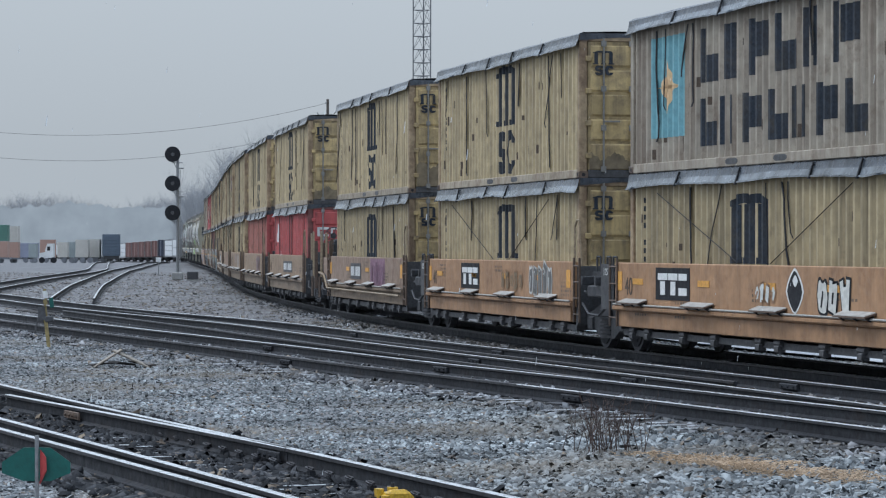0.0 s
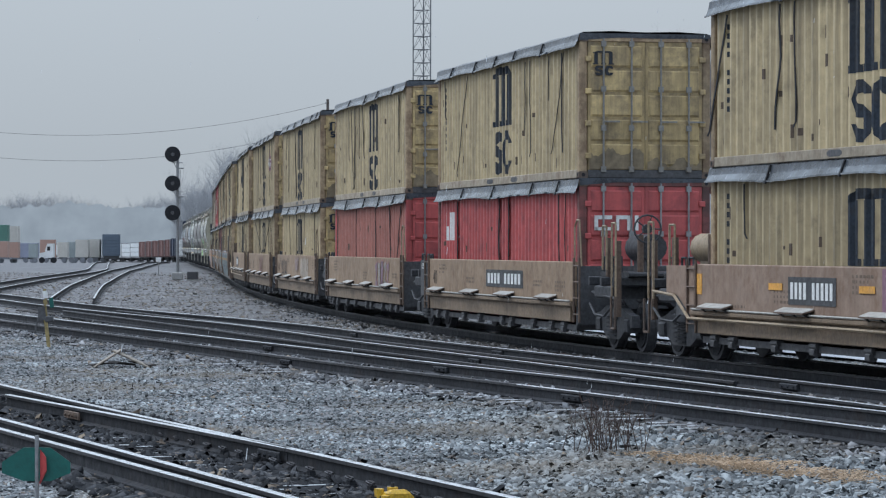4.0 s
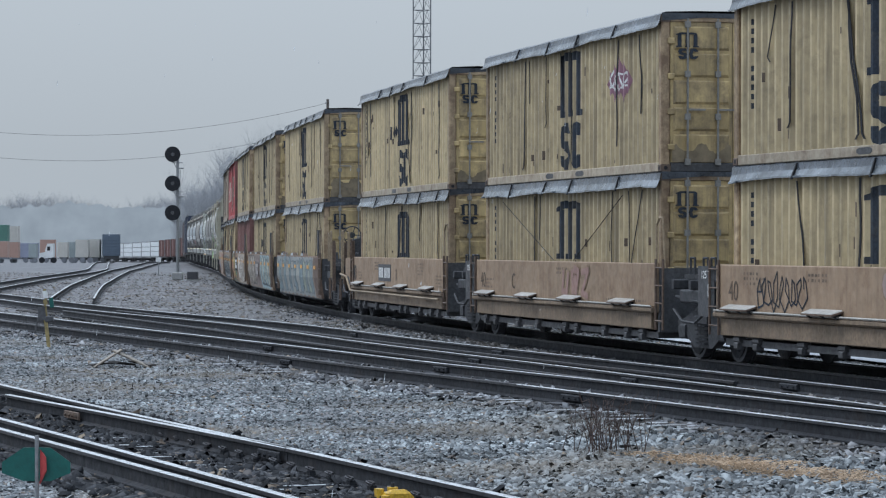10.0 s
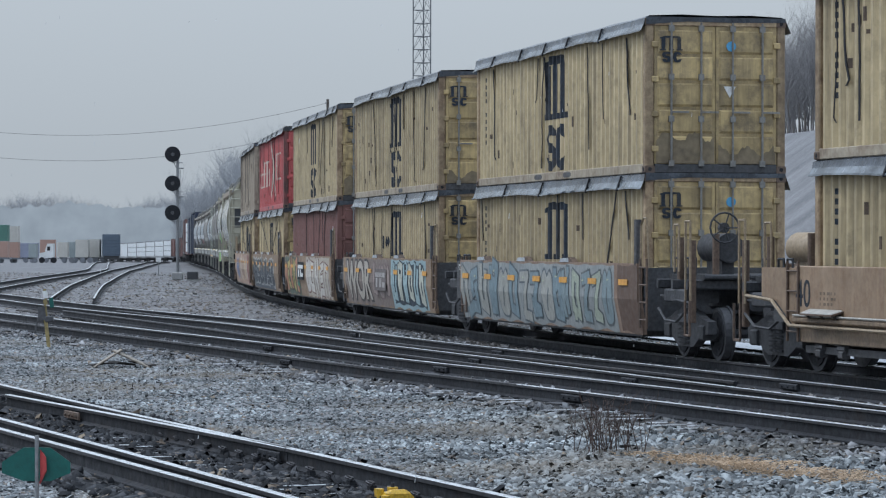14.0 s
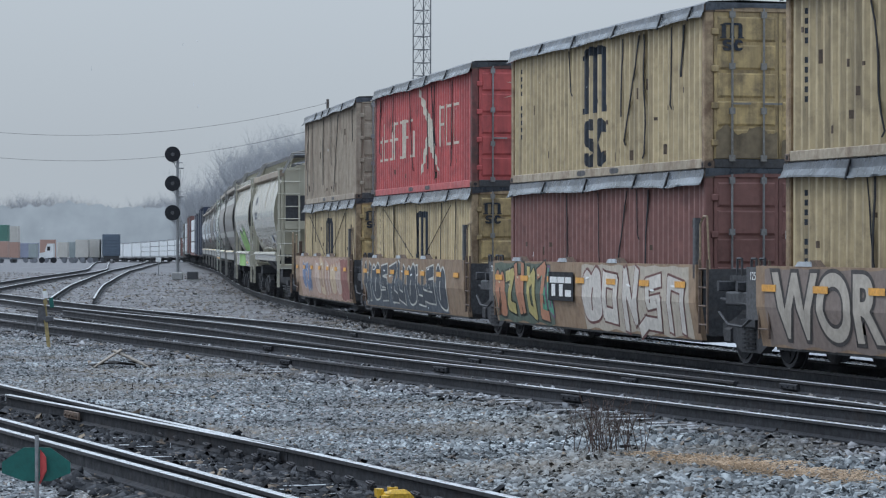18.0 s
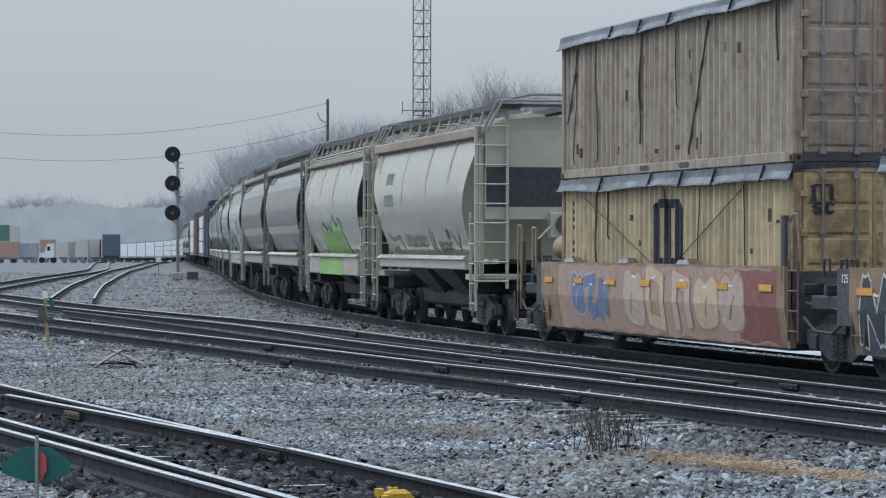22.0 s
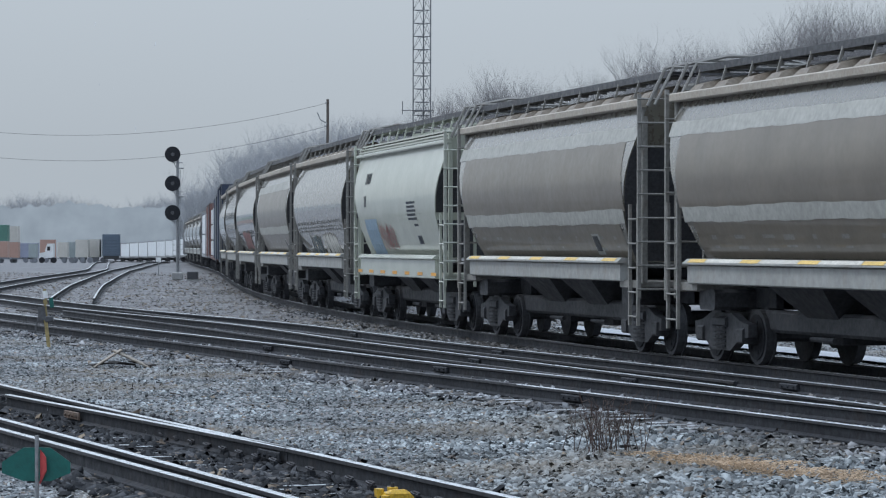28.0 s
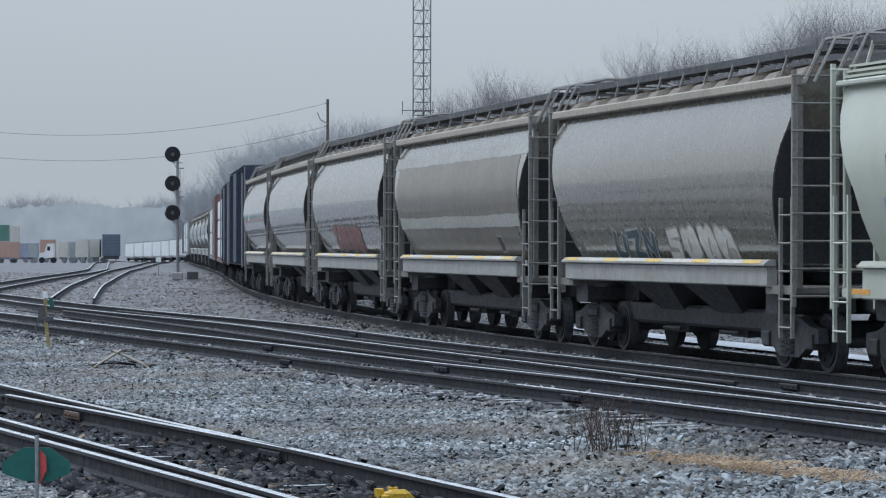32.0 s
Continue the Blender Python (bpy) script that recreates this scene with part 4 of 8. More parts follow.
def tarp_shape(seed, drop, lower):
    def fn(s):
        rg = random.Random(seed)
        n = 60
        rows = []
        ph = rg.uniform(0, 9)
        ties = [rg.uniform(1.5, 3.4) for _ in range(8)]
        knots = [-HALF - 0.03]
        for g in ties:
            knots.append(knots[-1] + g)
        knots = [k for k in knots if k < HALF - 0.5] + [HALF + 0.01]
        flare = [rg.uniform(0.035, 0.08) for _ in knots]
        lift = [rg.uniform(-0.014, 0.014) for _ in knots]
        for i in range(n + 1):
            x = -HALF - 0.03 + (2 * HALF + 0.04) * i / n
            k = max(0, min(len(knots) - 2, sum(1 for q in knots if q <= x) - 1))
            u = min(1.0, max(0.0, (x - knots[k]) / (knots[k + 1] - knots[k])))
            belly = math.sin(math.pi * u)
            fl, li = flare[k] + (flare[k + 1] - flare[k]) * u, lift[k] + (lift[k + 1] - lift[k]) * u
            o = 0.03 + (fl + 0.01 * rg.random()) * (0.6 + 0.4 * belly)
            d = drop + li + 0.014 * math.sin(i * 0.23 + ph) - 0.012 * belly + 0.005 * rg.uniform(-1, 1)
            sag = 0.012 * math.sin(i * 0.5 + ph)
            z = TALL + 0.035
            rows.append([(x, -WIDE - o - 0.02, z - d), (x, -WIDE - o * 0.5, z - d * 0.52), (x, -WIDE - 0.022, z - d * 0.26), (x, -WIDE - 0.016, z - 0.03), (x, -WIDE + 0.06, z + 0.012 + sag * 0.5),
                         (x, -0.6, z + 0.03 + sag), (x, 0, z + 0.03 - sag), (x, 0.6, z + 0.03 + sag), (x, WIDE - 0.06, z + 0.012),
                         (x, WIDE + 0.015, z - 0.06), (x, WIDE + o + 0.02, z - d)])
        first = len(s.f)
        s.loft(rows, closed=False)
        # the skirt below the folded edge is paler than the cloth on top
        w = len(rows[0]) - 1
        for j in range(len(s.f) - first):
            if j % w < 1:
                s.s[first + j] = 1
        for r0, r1 in zip(rows, rows[1:]):
            a, b = Vector(r0[0]), Vector(r1[0])
            s.prism([a, a + Vector((0, -0.012, 0.004)), a + Vector((0, -0.008, 0.03)), a + Vector((0, 0.004, 0.03))],
                    [b, b + Vector((0, -0.012, 0.004)), b + Vector((0, -0.008, 0.03)), b + Vector((0, 0.004, 0.03))], 1)
        for q in knots[1:-1]:
            k = min(n - 1, int((q + HALF + 0.03) / (2 * HALF + 0.04) * n))
            a, b = Vector(rows[k][3]), Vector(rows[k][0])
            s.prism([a + Vector((0, -0.02, 0)), a + Vector((0.035, -0.02, 0)), a + Vector((0.035, 0, 0)), a], [b + Vector((-0.02, -0.03, -0.02)), b + Vector((0.035, -0.03, -0.02)), b + Vector((0.035, 0, -0.02)), b + Vector((-0.02, 0, -0.02))], 2)
        x = HALF + 0.02
        s.face([(x, -WIDE, TALL + 0.03), (x, WIDE, TALL + 0.03), (x, WIDE, TALL - 0.04), (x, 0.3, TALL - 0.055), (x, -0.5, TALL - 0.045), (x, -WIDE, TALL - 0.1)], 0)
    return fn


def strap_shape(seed):
    def fn(s):
        rg = random.Random(seed)
        x, z = 0.0, TALL - 0.25
        pts = [(x, z)]
        lean = rg.choice((0, 0, 0.05, 0.04, -0.08, 0.2, -0.4))
        n = rg.choice((3, 5, 7, 8))
        half = rg.choice((0.015, 0.024, 0.03))
        bend = rg.uniform(-0.05, 0.05)
        for k in range(n):
            x += lean * 0.3 + bend * math.sin(k * 1.1) + rg.uniform(-0.03, 0.03)
            z -= 0.25
            pts.append((x, z))
        pts.append((pts[-1][0] + rg.choice((-0.1, 0.1, 0.0)), pts[-1][1] - 0.08))
        for (a, za), (b, zb) in zip(pts, pts[1:]):
            y = -WIDE - 0.012
            s.prism([(a - half, y, za), (a + half, y, za), (a + half, y - 0.01, za), (a - half, y - 0.01, za)],
                    [(b - half, y, zb), (b + half, y, zb), (b + half, y - 0.01, zb), (b - half, y - 0.01, zb)])
    return fn


def container(colour, end_colour, label, seed, marks, lower, straps=5):
    rg = random.Random(seed)
    c = thing("shipping_container", label, "container", "stacked containers on the train")
    part("corrugated_wall", once("corrugated_wall|" + colour, body_shape, [colour], False), c)
    edge, sill = ("yellow_edge", "yellow_sill") if colour == "yellow" else ("red_edge" if colour == "red" else end_colour, colour)
    part("bottom_rail", once("bottom_rail|" + sill, rails_shape, [sill]), c)
    part("top_rail", once("top_rail|" + edge, toprail_shape, [edge]), c)
    part("end_sill", once("end_sill", end_sill_shape, ["dark"]), c)
    for x in (-1.05, 1.05):
        part("forklift_pocket", once("forklift_pocket", pocket_shape, ["dark"]), c, m=pose(x, -WIDE, 0))
    for x in (-HALF + 0.08, HALF - 0.08):
        for y in (-WIDE + 0.071, WIDE - 0.071):
            part("corner_post", once("corner_post|" + edge, post_shape, [edge]), c, m=pose(x, y, 0))
            for z in (0.0, TALL - 0.12):
                part("corner_casting", once("corner_casting", casting_shape, ["brown", "black"]), c, m=pose(x, y, z))
    for k, turn in ((0, 0), (1, 180)):
        d = part("door", once("door|" + end_colour, door_shape, [end_colour]), c)
        d.matrix_basis = pose(HALF - 0.01, 0.005, 0) if k == 0 else Matrix.Translation((HALF - 0.01, -1.065, 0))
        for q in range(5):
            part("door_panel", once("door_panel|" + end_colour, door_panel_shape, [end_colour]), d, m=pose(0, 0, 0.2 + q * (TALL - 0.36) / 5))
        for z in (0.4, 0.98, 1.56, 2.14):
            part("hinge", once("hinge|" + end_colour, hinge_shape, [end_colour]), d, m=pose(0, 1.06 if k == 0 else 0.0, z))
        for y in (0.28, 0.8):
            part("lock_bar", once("lock_bar|" + end_colour, lockbar_shape, ["hop_trim" if colour == "yellow" else "galv"]), d, m=pose(0, y, 0))
    part("tarpaulin", once("tarpaulin|%d|%d" % (seed % 5, lower), tarp_shape(seed % 5 + 10 * lower, 0.27 if lower else 0.25, lower), ["tarp", "tarp_hem", "black"], True), c,
         "dark tarpaulin with a wet grey skirt")
    for _ in range(straps):
        part("strap", once("strap|%d" % (seed * 7 + _), strap_shape(seed * 7 + _), ["black"]), c, m=pose(rg.uniform(-5.6, 5.6), 0, 0))

    def scuffs(s):
        for _ in range(26):
            x, z = rg.uniform(-5.7, 5.6), rg.choice((0.3, 0.45, 0.9, 1.3, 1.75)) + rg.uniform(-0.1, 0.1)
            bar(s, x, x + rg.uniform(0.03, 0.09), z, z + rg.uniform(0.05, 0.2), wall(0.004), 0, wave_stops)
    tagged(made("scuff_wear", c, ["rust_mark"], scuffs), kind="stuff")
    if colour == "yellow" and not lower:
        # soot thrown up on the lower part of the doors
        def soot_film(s):
            for y0, y1, base in ((-1.04, -0.03, rg.uniform(0.3, 0.65)), (0.04, 1.04, rg.uniform(0.25, 0.55))):
                n = 26
                top = [base + 0.07 * math.sin(k * 0.5 + base * 20) + rg.uniform(-0.03, 0.03) for k in range(n + 1)]
                for k in range(n):
                    a, b = y0 + (y1 - y0) * k / n, y0 + (y1 - y0) * (k + 1) / n
                    s.face([(HALF + 0.0175, a, 0.16), (HALF + 0.0175, b, 0.16), (HALF + 0.0175, b, top[k + 1]), (HALF + 0.0175, a, top[k])])
        tagged(made("soot_film", c, ["soot_film"], soot_film), kind="stuff")
    marks(c, rg, lower)
    return c


def yellow_marks(mark_x=0.7, extra=None):
    def fn(c, rg, lower):
        made("side_emblem", c, ["logo"], lambda s: big_mark(s, mark_x, wall(0.005), wave_stops, (2.2 if lower else 2.34) + rg.uniform(-0.05, 0.03), 0.97 if lower else 1.08, wide=1.3 if lower else 1.1), "navy bars and blocks of an emblem")
        tagged(made("end_emblem", c, ["logo"], lambda s: end_mark(s, -0.56, 1.84, 0.42)), kind="stuff")
        if rg.random() < 0.7:
            made("sticker", c, [rg.choice(("blue_tag", "white"))], lambda s: s.disc((HALF + 0.03, 0.26, 2.12), (1, 0, 0), 0.085, 0.006, 12))
        if rg.random() < 0.6:
            made("sticker", c, ["white"], lambda s: s.face([(HALF + 0.03, 0.13, 1.45), (HALF + 0.03, 0.34, 1.45), (HALF + 0.03, 0.235, 1.26)]))

        def code(s):
            for k in range(10):
                if k != 4:
                    z = 2.1 - k * 0.14
                    bar(s, -5.42, -5.34, z, z + 0.085, wall(0.005), 0, wave_stops)
        tagged(made("code_bar", c, ["logo"], code), kind="stuff")
        if lower and rg.random() < 0.5:
            for x0, x1 in ((-4.6, -0.7), (3.9, 0.7)):
                made("tie_wire", c, ["black"], lambda s: s.tube((x0, -WIDE - 0.02, 2.25), (x1, -WIDE - 0.02, 1.12), 0.009, 4))
        if extra:
            extra(c, rg, lower)
    return fn


def letters(s, text_w, x0, z0, z1, surf, slot=0, stops=None, n=6, gap=0.3, t=0.16):
    """Plain upright blocks of the size of letters."""
    w = text_w / (n + gap * (n - 1))
    for i in range(n):
        a = x0 + i * w * (1 + gap)
        tt = min(t, w * 0.3)
        mid = (z0 + z1) / 2
        bar(s, a, a + tt * 1.5, z0, z1, surf, slot, stops)
        if i % 3 == 0:
            bar(s, a + tt * 1.7, a + w, z0, mid, surf, slot, stops)
        elif i % 3 == 1:
            bar(s, a + tt * 2.1, a + tt * 3.4, z0, z1, surf, slot, stops)
        else:
            bar(s, a + tt * 1.7, a + w, mid - tt, z1 - tt * 0.4, surf, slot, stops)


def thin_bars(s, width, x0, z0, z1, n, seed):
    """Slim upright and level strokes in a row, of the size of letters."""
    rg = random.Random(seed)
    w = width / n
    for i in range(n):
        a, b = x0 + i * w, x0 + i * w + w * 0.72
        bar(s, a, a + 0.075, z0, z1, wall(0.006), 0, wave_stops)
        if rg.random() < 0.75:
            bar(s, b - 0.075, b, z0, z1 - rg.choice((0, 0, 0.3)), wall(0.006), 0, wave_stops)
        for z in rg.sample((z0, (z0 + z1) / 2, z1 - 0.08), 2):
            bar(s, a + 0.075, b - 0.075, z, z + 0.06, wall(0.006), 0, wave_stops)


def grey_marks(c, rg, lower):
    made("blue_panel", c, [paint((0.17, 0.37, 0.42))], lambda s: bar(s, -5.0, -3.25, 0.55, 2.2, wall(0.005), 0, wave_stops), "pale blue square panel")

    def star(s):
        for k in range(4):
            a = math.pi / 4 * k
            for q in range(1):
                blob(s, -4.13 - 0.62 * abs(math.cos(a)) - 0.07, -4.13 + 0.62 * abs(math.cos(a)) + 0.07, 1.37 - 0.66 * abs(math.sin(a)) - 0.05, 1.37 + 0.66 * abs(math.sin(a)) + 0.05,
                     wall(0.009), 0, 0.62, 0.0, stops=wave_stops)
    made("star", c, [paint((0.72, 0.50, 0.28))], star)
    tagged(made("name_bar", c, ["logo"], lambda s: (letters(s, 6.6, -2.6, 1.35, 2.2, wall(0.005), 0, wave_stops, 6), letters(s, 6.9, -2.6, 0.35, 1.1, wall(0.005), 0, wave_stops, 7))), "two rows of navy letter-size bars", kind="stuff")


def red_mark(kind):
    def fn(c, rg, lower):
        if kind == "bird":
            white = paint((0.60, 0.55, 0.46))
            for k, (wid, x0, z0, n) in enumerate(((4.9, -5.4, 0.82, 7), (2.4, 2.5, 0.95, 3))):
                tagged(made("name_bar", c, [white], lambda s: thin_bars(s, wid, x0, z0, z0 + 0.9, n, 3 + k)), "thin cream letter-size bars", kind="stuff")

            def bird(s):
                rag = lambda x, q: 0.05 * math.sin(9 * x + q) + 0.03 * math.sin(23 * x)
                patch(s, wave_stops(-0.1, 1.95), lambda x: 2.2 - 0.62 * (x + 0.1) - 0.16 * max(0.0, x - 0.5) + rag(x, 0), lambda x: 2.38 - 0.52 * (x + 0.1) + rag(x, 2), wall(0.007), 0)
                patch(s, wave_stops(0.2, 2.5), lambda x: 0.32 + 0.7 * (x - 0.2) if x < 1.2 else 0.98 - 0.5 * (x - 1.2), lambda x: 0.5 + 0.95 * (x - 0.2) + rag(x, 1) if x < 1.1 else 1.4 - 0.72 * (x - 1.1) + rag(x, 3), wall(0.0075), 0)
            made("bird_shape", c, [white], bird, "white flying shape")

            def flag(s):
                x = HALF + 0.03
                for q in (((0.7, 2.25), (-0.5, 2.18), (0.0, 2.12)), ((-0.55, 1.85), (0.05, 2.06), (0.62, 1.8), (0.0, 1.98)), ((0.2, 1.55), (0.36, 1.55), (0.36, 1.72), (0.2, 1.72))):
                    s.face([(x, y, z) for y, z in q])
            made("flag_shape", c, [white], flag)
        elif kind == "cai":
            made("side_letters", c, ["white"], lambda s: letters(s, 0.9, -5.4, 1.5, 2.1, wall(0.005), 0, wave_stops, 2, t=0.14))

            def e(s):
                x = HALF + 0.03
                for y0, y1, z0, z1 in ((-0.95, -0.62, 1.86, 1.93), (-0.95, -0.62, 1.66, 1.72), (-0.95, -0.88, 1.66, 1.93), (-0.55, -0.28, 1.86, 1.93), (-0.55, -0.49, 1.66, 1.93), (-0.34, -0.28, 1.66, 1.93), (-0.2, -0.13, 1.66, 1.93)):
                    s.face([(x, y0, z0), (x, y1, z0), (x, y1, z1), (x, y0, z1)])
            made("end_letters", c, ["white"], e)
        else:
            made("end_bar", c, ["white"], lambda s: s.face([(HALF + 0.03, 0.1, 1.5), (HALF + 0.03, 0.8, 1.5), (HALF + 0.03, 0.8, 1.62), (HALF + 0.03, 0.1, 1.62)]))
    return fn


def plain(c, rg, lower):
    made("sticker", c, ["white"], lambda s: s.face([(HALF + 0.03, 0.2, 1.75), (HALF + 0.03, 0.62, 1.75), (HALF + 0.03, 0.62, 2.15), (HALF + 0.03, 0.2, 2.15)]))


def pink_tag(c, rg, lower):
    def burst(s):
        for k, (dx, z0, z1) in enumerate(((-0.56, 1.38, 1.8), (-0.31, 1.25, 1.92), (-0.04, 1.3, 2.05), (0.23, 1.22, 1.95), (0.48, 1.34, 1.83))):
            blob(s, 3.6 + dx - 0.2, 3.6 + dx + 0.2, z0, z1, wall(0.006 + 0.0004 * k), 0, 1.6, stops=wave_stops)
    made("graffiti_form", c, [paint((0.25, 0.125, 0.165))], burst, "dull purple sprayed burst")
    scrawl(c, 3.0, 4.15, 1.4, 1.85, 8, wall(0.012), "white", "white sprayed scribble")


def small_tag(c, rg, lower):
    graffiti(c, ["logo", "logo"], -1.6, -0.7, 1.3, 1.65, 3, wall(0.0), 8)


Y = ("yellow", "yellow_end", "weathered mustard-yellow steel container under a grey tarpaulin")
UNITS = [  # front end at the start, upper container, lower container
    (11.6, ("old_grey", "old_grey", "worn grey steel container with a pale blue panel", grey_marks), (*Y, yellow_marks(-0.3))),
    (-3.7, (*Y, yellow_marks(0.3)), (*Y, yellow_marks(0.4))),
    (-19.4, (*Y, yellow_marks(0.2)), (*Y, yellow_marks(0.2))),
    (-38.9, (*Y, yellow_marks(0.0)), ("red", "red", "bright red steel container under a pale tarpaulin", red_mark("cai"))),
    (-55.0, (*Y, yellow_marks(0.9)), ("faded_red", "red", "faded red steel container under a pale tarpaulin", red_mark("plain"))),
    (-70.7, (*Y, yellow_marks(-0.2)), (*Y, yellow_marks(-0.2))),
    (-86.4, (*Y, yellow_marks(0.4, pink_tag)), (*Y, yellow_marks(0.3))),
    (-102.2, (*Y, yellow_marks(0.2, small_tag)), (*Y, yellow_marks(0.2))),
    (-122.1, (*Y, yellow_marks(0.2)), (*Y, yellow_marks(0.3))),
    (-138.2, (*Y, yellow_marks(0.3)), (*Y, yellow_marks(0.4, small_tag))),
    (-153.9, (*Y, yellow_marks(-0.2)), ("brick_red", "brick_red", "brown-red steel container under a pale tarpaulin", red_mark("plain"))),
    (-169.6, ("red", "red", "bright red steel container with a white flying shape", red_mark("bird")), (*Y, yellow_marks(0.4))),
    (-185.0, ("drab", "drab", "drab grey-brown steel container under a grey tarpaulin", plain), (*Y, yellow_marks(0.2))),
]
for i, (front, up, low) in enumerate(UNITS):
    mid = front - HALF
    for k, (col, ecol, lab, marks) in enumerate((low, up)):
        c = container(col, ecol, lab, 17 * i + 5 * k + 3, marks, k == 0, straps=(5, 7)[k])
        riding(c, mid, 7.6, 0.43 + k * (TALL + 0.03))


# ---- trucks and well cars ----
def sideframe_shape(s):
    prof = [(-1.2, 0.42), (-1.2, 0.62), (-0.85, 0.66), (-0.45, 0.78), (0.45, 0.78), (0.85, 0.66), (1.2, 0.62), (1.2, 0.42), (0.85, 0.4), (0.4, 0.2), (-0.4, 0.2), (-0.85, 0.4)]
    s.prism([(x, -0.07, z) for x, z in prof], [(x, 0.07, z) for x, z in prof])
    for x in (-0.9, 0.9):
        s.box(x - 0.14, x + 0.14, -0.11, 0.11, 0.32, 0.56, bev=0.03)
    for x in (-0.16, 0.0, 0.16):
        for k in range(5):
            s.disc((x, -0.09, 0.27 + k * 0.07), (0, 0, 1), 0.062, 0.03, 8)
    s.box(-0.3, 0.3, -0.12, 0.12, 0.56, 0.72, bev=0.03)


def wheelset_shape(s):
    s.tube((0, -0.95, 0), (0, 0.95, 0), 0.075, 8)
    for y in (-0.75, 0.75):
        k = -1 if y < 0 else 1
        s.disc((0, y, 0), (0, 1, 0), 0.42, 0.13, 24)
        s.disc((0, y - k * 0.075, 0), (0, 1, 0), 0.45, 0.03, 24)
        s.disc((0, y + k * 0.07, 0), (0, 1, 0), 0.35, 0.03, 20, 1)
        s.disc((0, y + k * 0.11, 0), (0, 1, 0), 0.13, 0.09, 12)
        for a in range(5):
            t = a * 2 * math.pi / 5
            s.disc((0.24 * math.cos(t), y + k * 0.09, 0.24 * math.sin(t)), (0, 1, 0), 0.035, 0.02, 6, 1)


def bolster_shape(s):
    s.box(-0.2, 0.2, -1.0, 1.0, 0.45, 0.72, bev=0.04)


def truck(parent, x):
    t = part("truck", once("truck_bolster", bolster_shape, ["soot"]), parent, "sooty cast-steel truck", m=pose(x, 0, 0))
    for y in (-1.0, 1.0):
        part("side_frame", once("side_frame", sideframe_shape, ["soot"]), t, m=pose(0, y, 0))
    for dx in (-0.9, 0.9):
        w = part("wheelset", once("wheelset", wheelset_shape, ["soot", "rail"]), t, m=pose(dx, 0, 0.42))
        WHEELS.append((w, dx))
    return t


SILL = 1.37  # half width over the well's sides


def upper_plate(s):
    s.box(-6.45, 6.2, 0, 0.1, 0.812, 1.53, bev=0.015)


def rear_plate(s):
    # the plate that reaches back over the last truck, cut away below
    prof = [(-7.75, 1.5), (-7.75, 1.08), (-7.2, 1.02), (-6.46, 0.64), (-6.46, 1.5)]
    s.prism([(x, 0.0, z) for x, z in prof], [(x, 0.09, z) for x, z in prof])


def rear_pipe(s):
    s.path([(-8.2, -0.07, 1.08), (-7.2, -0.07, 1.03), (-6.5, -0.07, 0.68), (6.0, -0.07, 0.66)], 0.026, 6)


def ledge_beam(s):
    s.box(-6.45, 6.2, -0.06, 0.1, 0.72, 0.81, bev=0.025)


def lower_plate(s):
    s.box(-6.3, 6.0, 0.01, 0.1, 0.45, 0.718, bev=0.01)


def slab_side(s):
    prof = [(-0.05, 1.52), (-0.05, 0.92), (0.06, 0.34), (0.14, 0.34), (0.05, 0.92), (0.05, 1.52)]
    s.prism([(-6.75, y, z) for y, z in prof], [(6.25, y, z) for y, z in prof])


def slab_surf(x, z):
    return -(SILL + 0.051) if z >= 0.92 else -(SILL - 0.06 + (z - 0.34) / 0.58 * 0.11) - 0.001


def step_shape(s):
    # a sloping plate with slush on it, over a dark bracket
    s.prism([(-0.6, 0, 0.055), (0.6, 0, 0.055), (0.57, -0.17, 0.0), (-0.57, -0.17, 0.0)], [(-0.6, 0, 0.077), (0.6, 0, 0.077), (0.57, -0.17, 0.022), (-0.57, -0.17, 0.022)], 0)
    s.prism([(-0.58, -0.004, 0.078), (0.57, -0.004, 0.078), (0.55, -0.165, 0.027), (-0.56, -0.165, 0.027)], [(-0.56, -0.01, 0.09), (0.55, -0.01, 0.09), (0.53, -0.155, 0.04), (-0.54, -0.155, 0.04)], 1)
    for x in (-0.5, 0.0, 0.46):
        s.prism([(x, 0, 0.05), (x + 0.04, 0, 0.05), (x + 0.04, 0, -0.06), (x, 0, -0.06)], [(x, -0.14, 0.01), (x + 0.04, -0.14, 0.01), (x + 0.04, -0.03, -0.06), (x, -0.03, -0.06)], 2)


def foot_shape(s):
    s.box(-0.13, 0.13, -0.06, 0.05, 0.22, 0.32, bev=0.03)
    s.box(-0.08, 0.08, -0.07, 0.05, 0.12, 0.23, bev=0.02)


def saddle_shape(s):
    s.prism([(-0.2, 0, 0), (0.2, 0, 0), (0.05, 0, 0.09), (-0.1, 0, 0.09)], [(-0.2, 0.12, 0), (0.2, 0.12, 0), (0.05, 0.1, 0.09), (-0.1, 0.1, 0.09)], 0)
    s.prism([(-0.62, -0.02, 0.0), (-0.02, -0.02, 0.0), (-0.06, -0.02, 0.07), (-0.5, -0.02, 0.07)], [(-0.62, 0.14, 0), (-0.02, 0.14, 0), (-0.06, 0.14, 0.07), (-0.5, 0.14, 0.07)], 1)


def floor_shape(s):
    s.box(-6.3, 6.1, -SILL + 0.1, SILL - 0.1, 0.3, 0.4)
    for k in (-1, 1):
        s.box(-6.5 if k < 0 else 6.14, -6.38 if k < 0 else 6.24, -SILL + 0.08, SILL - 0.08, 0.4, 1.45)


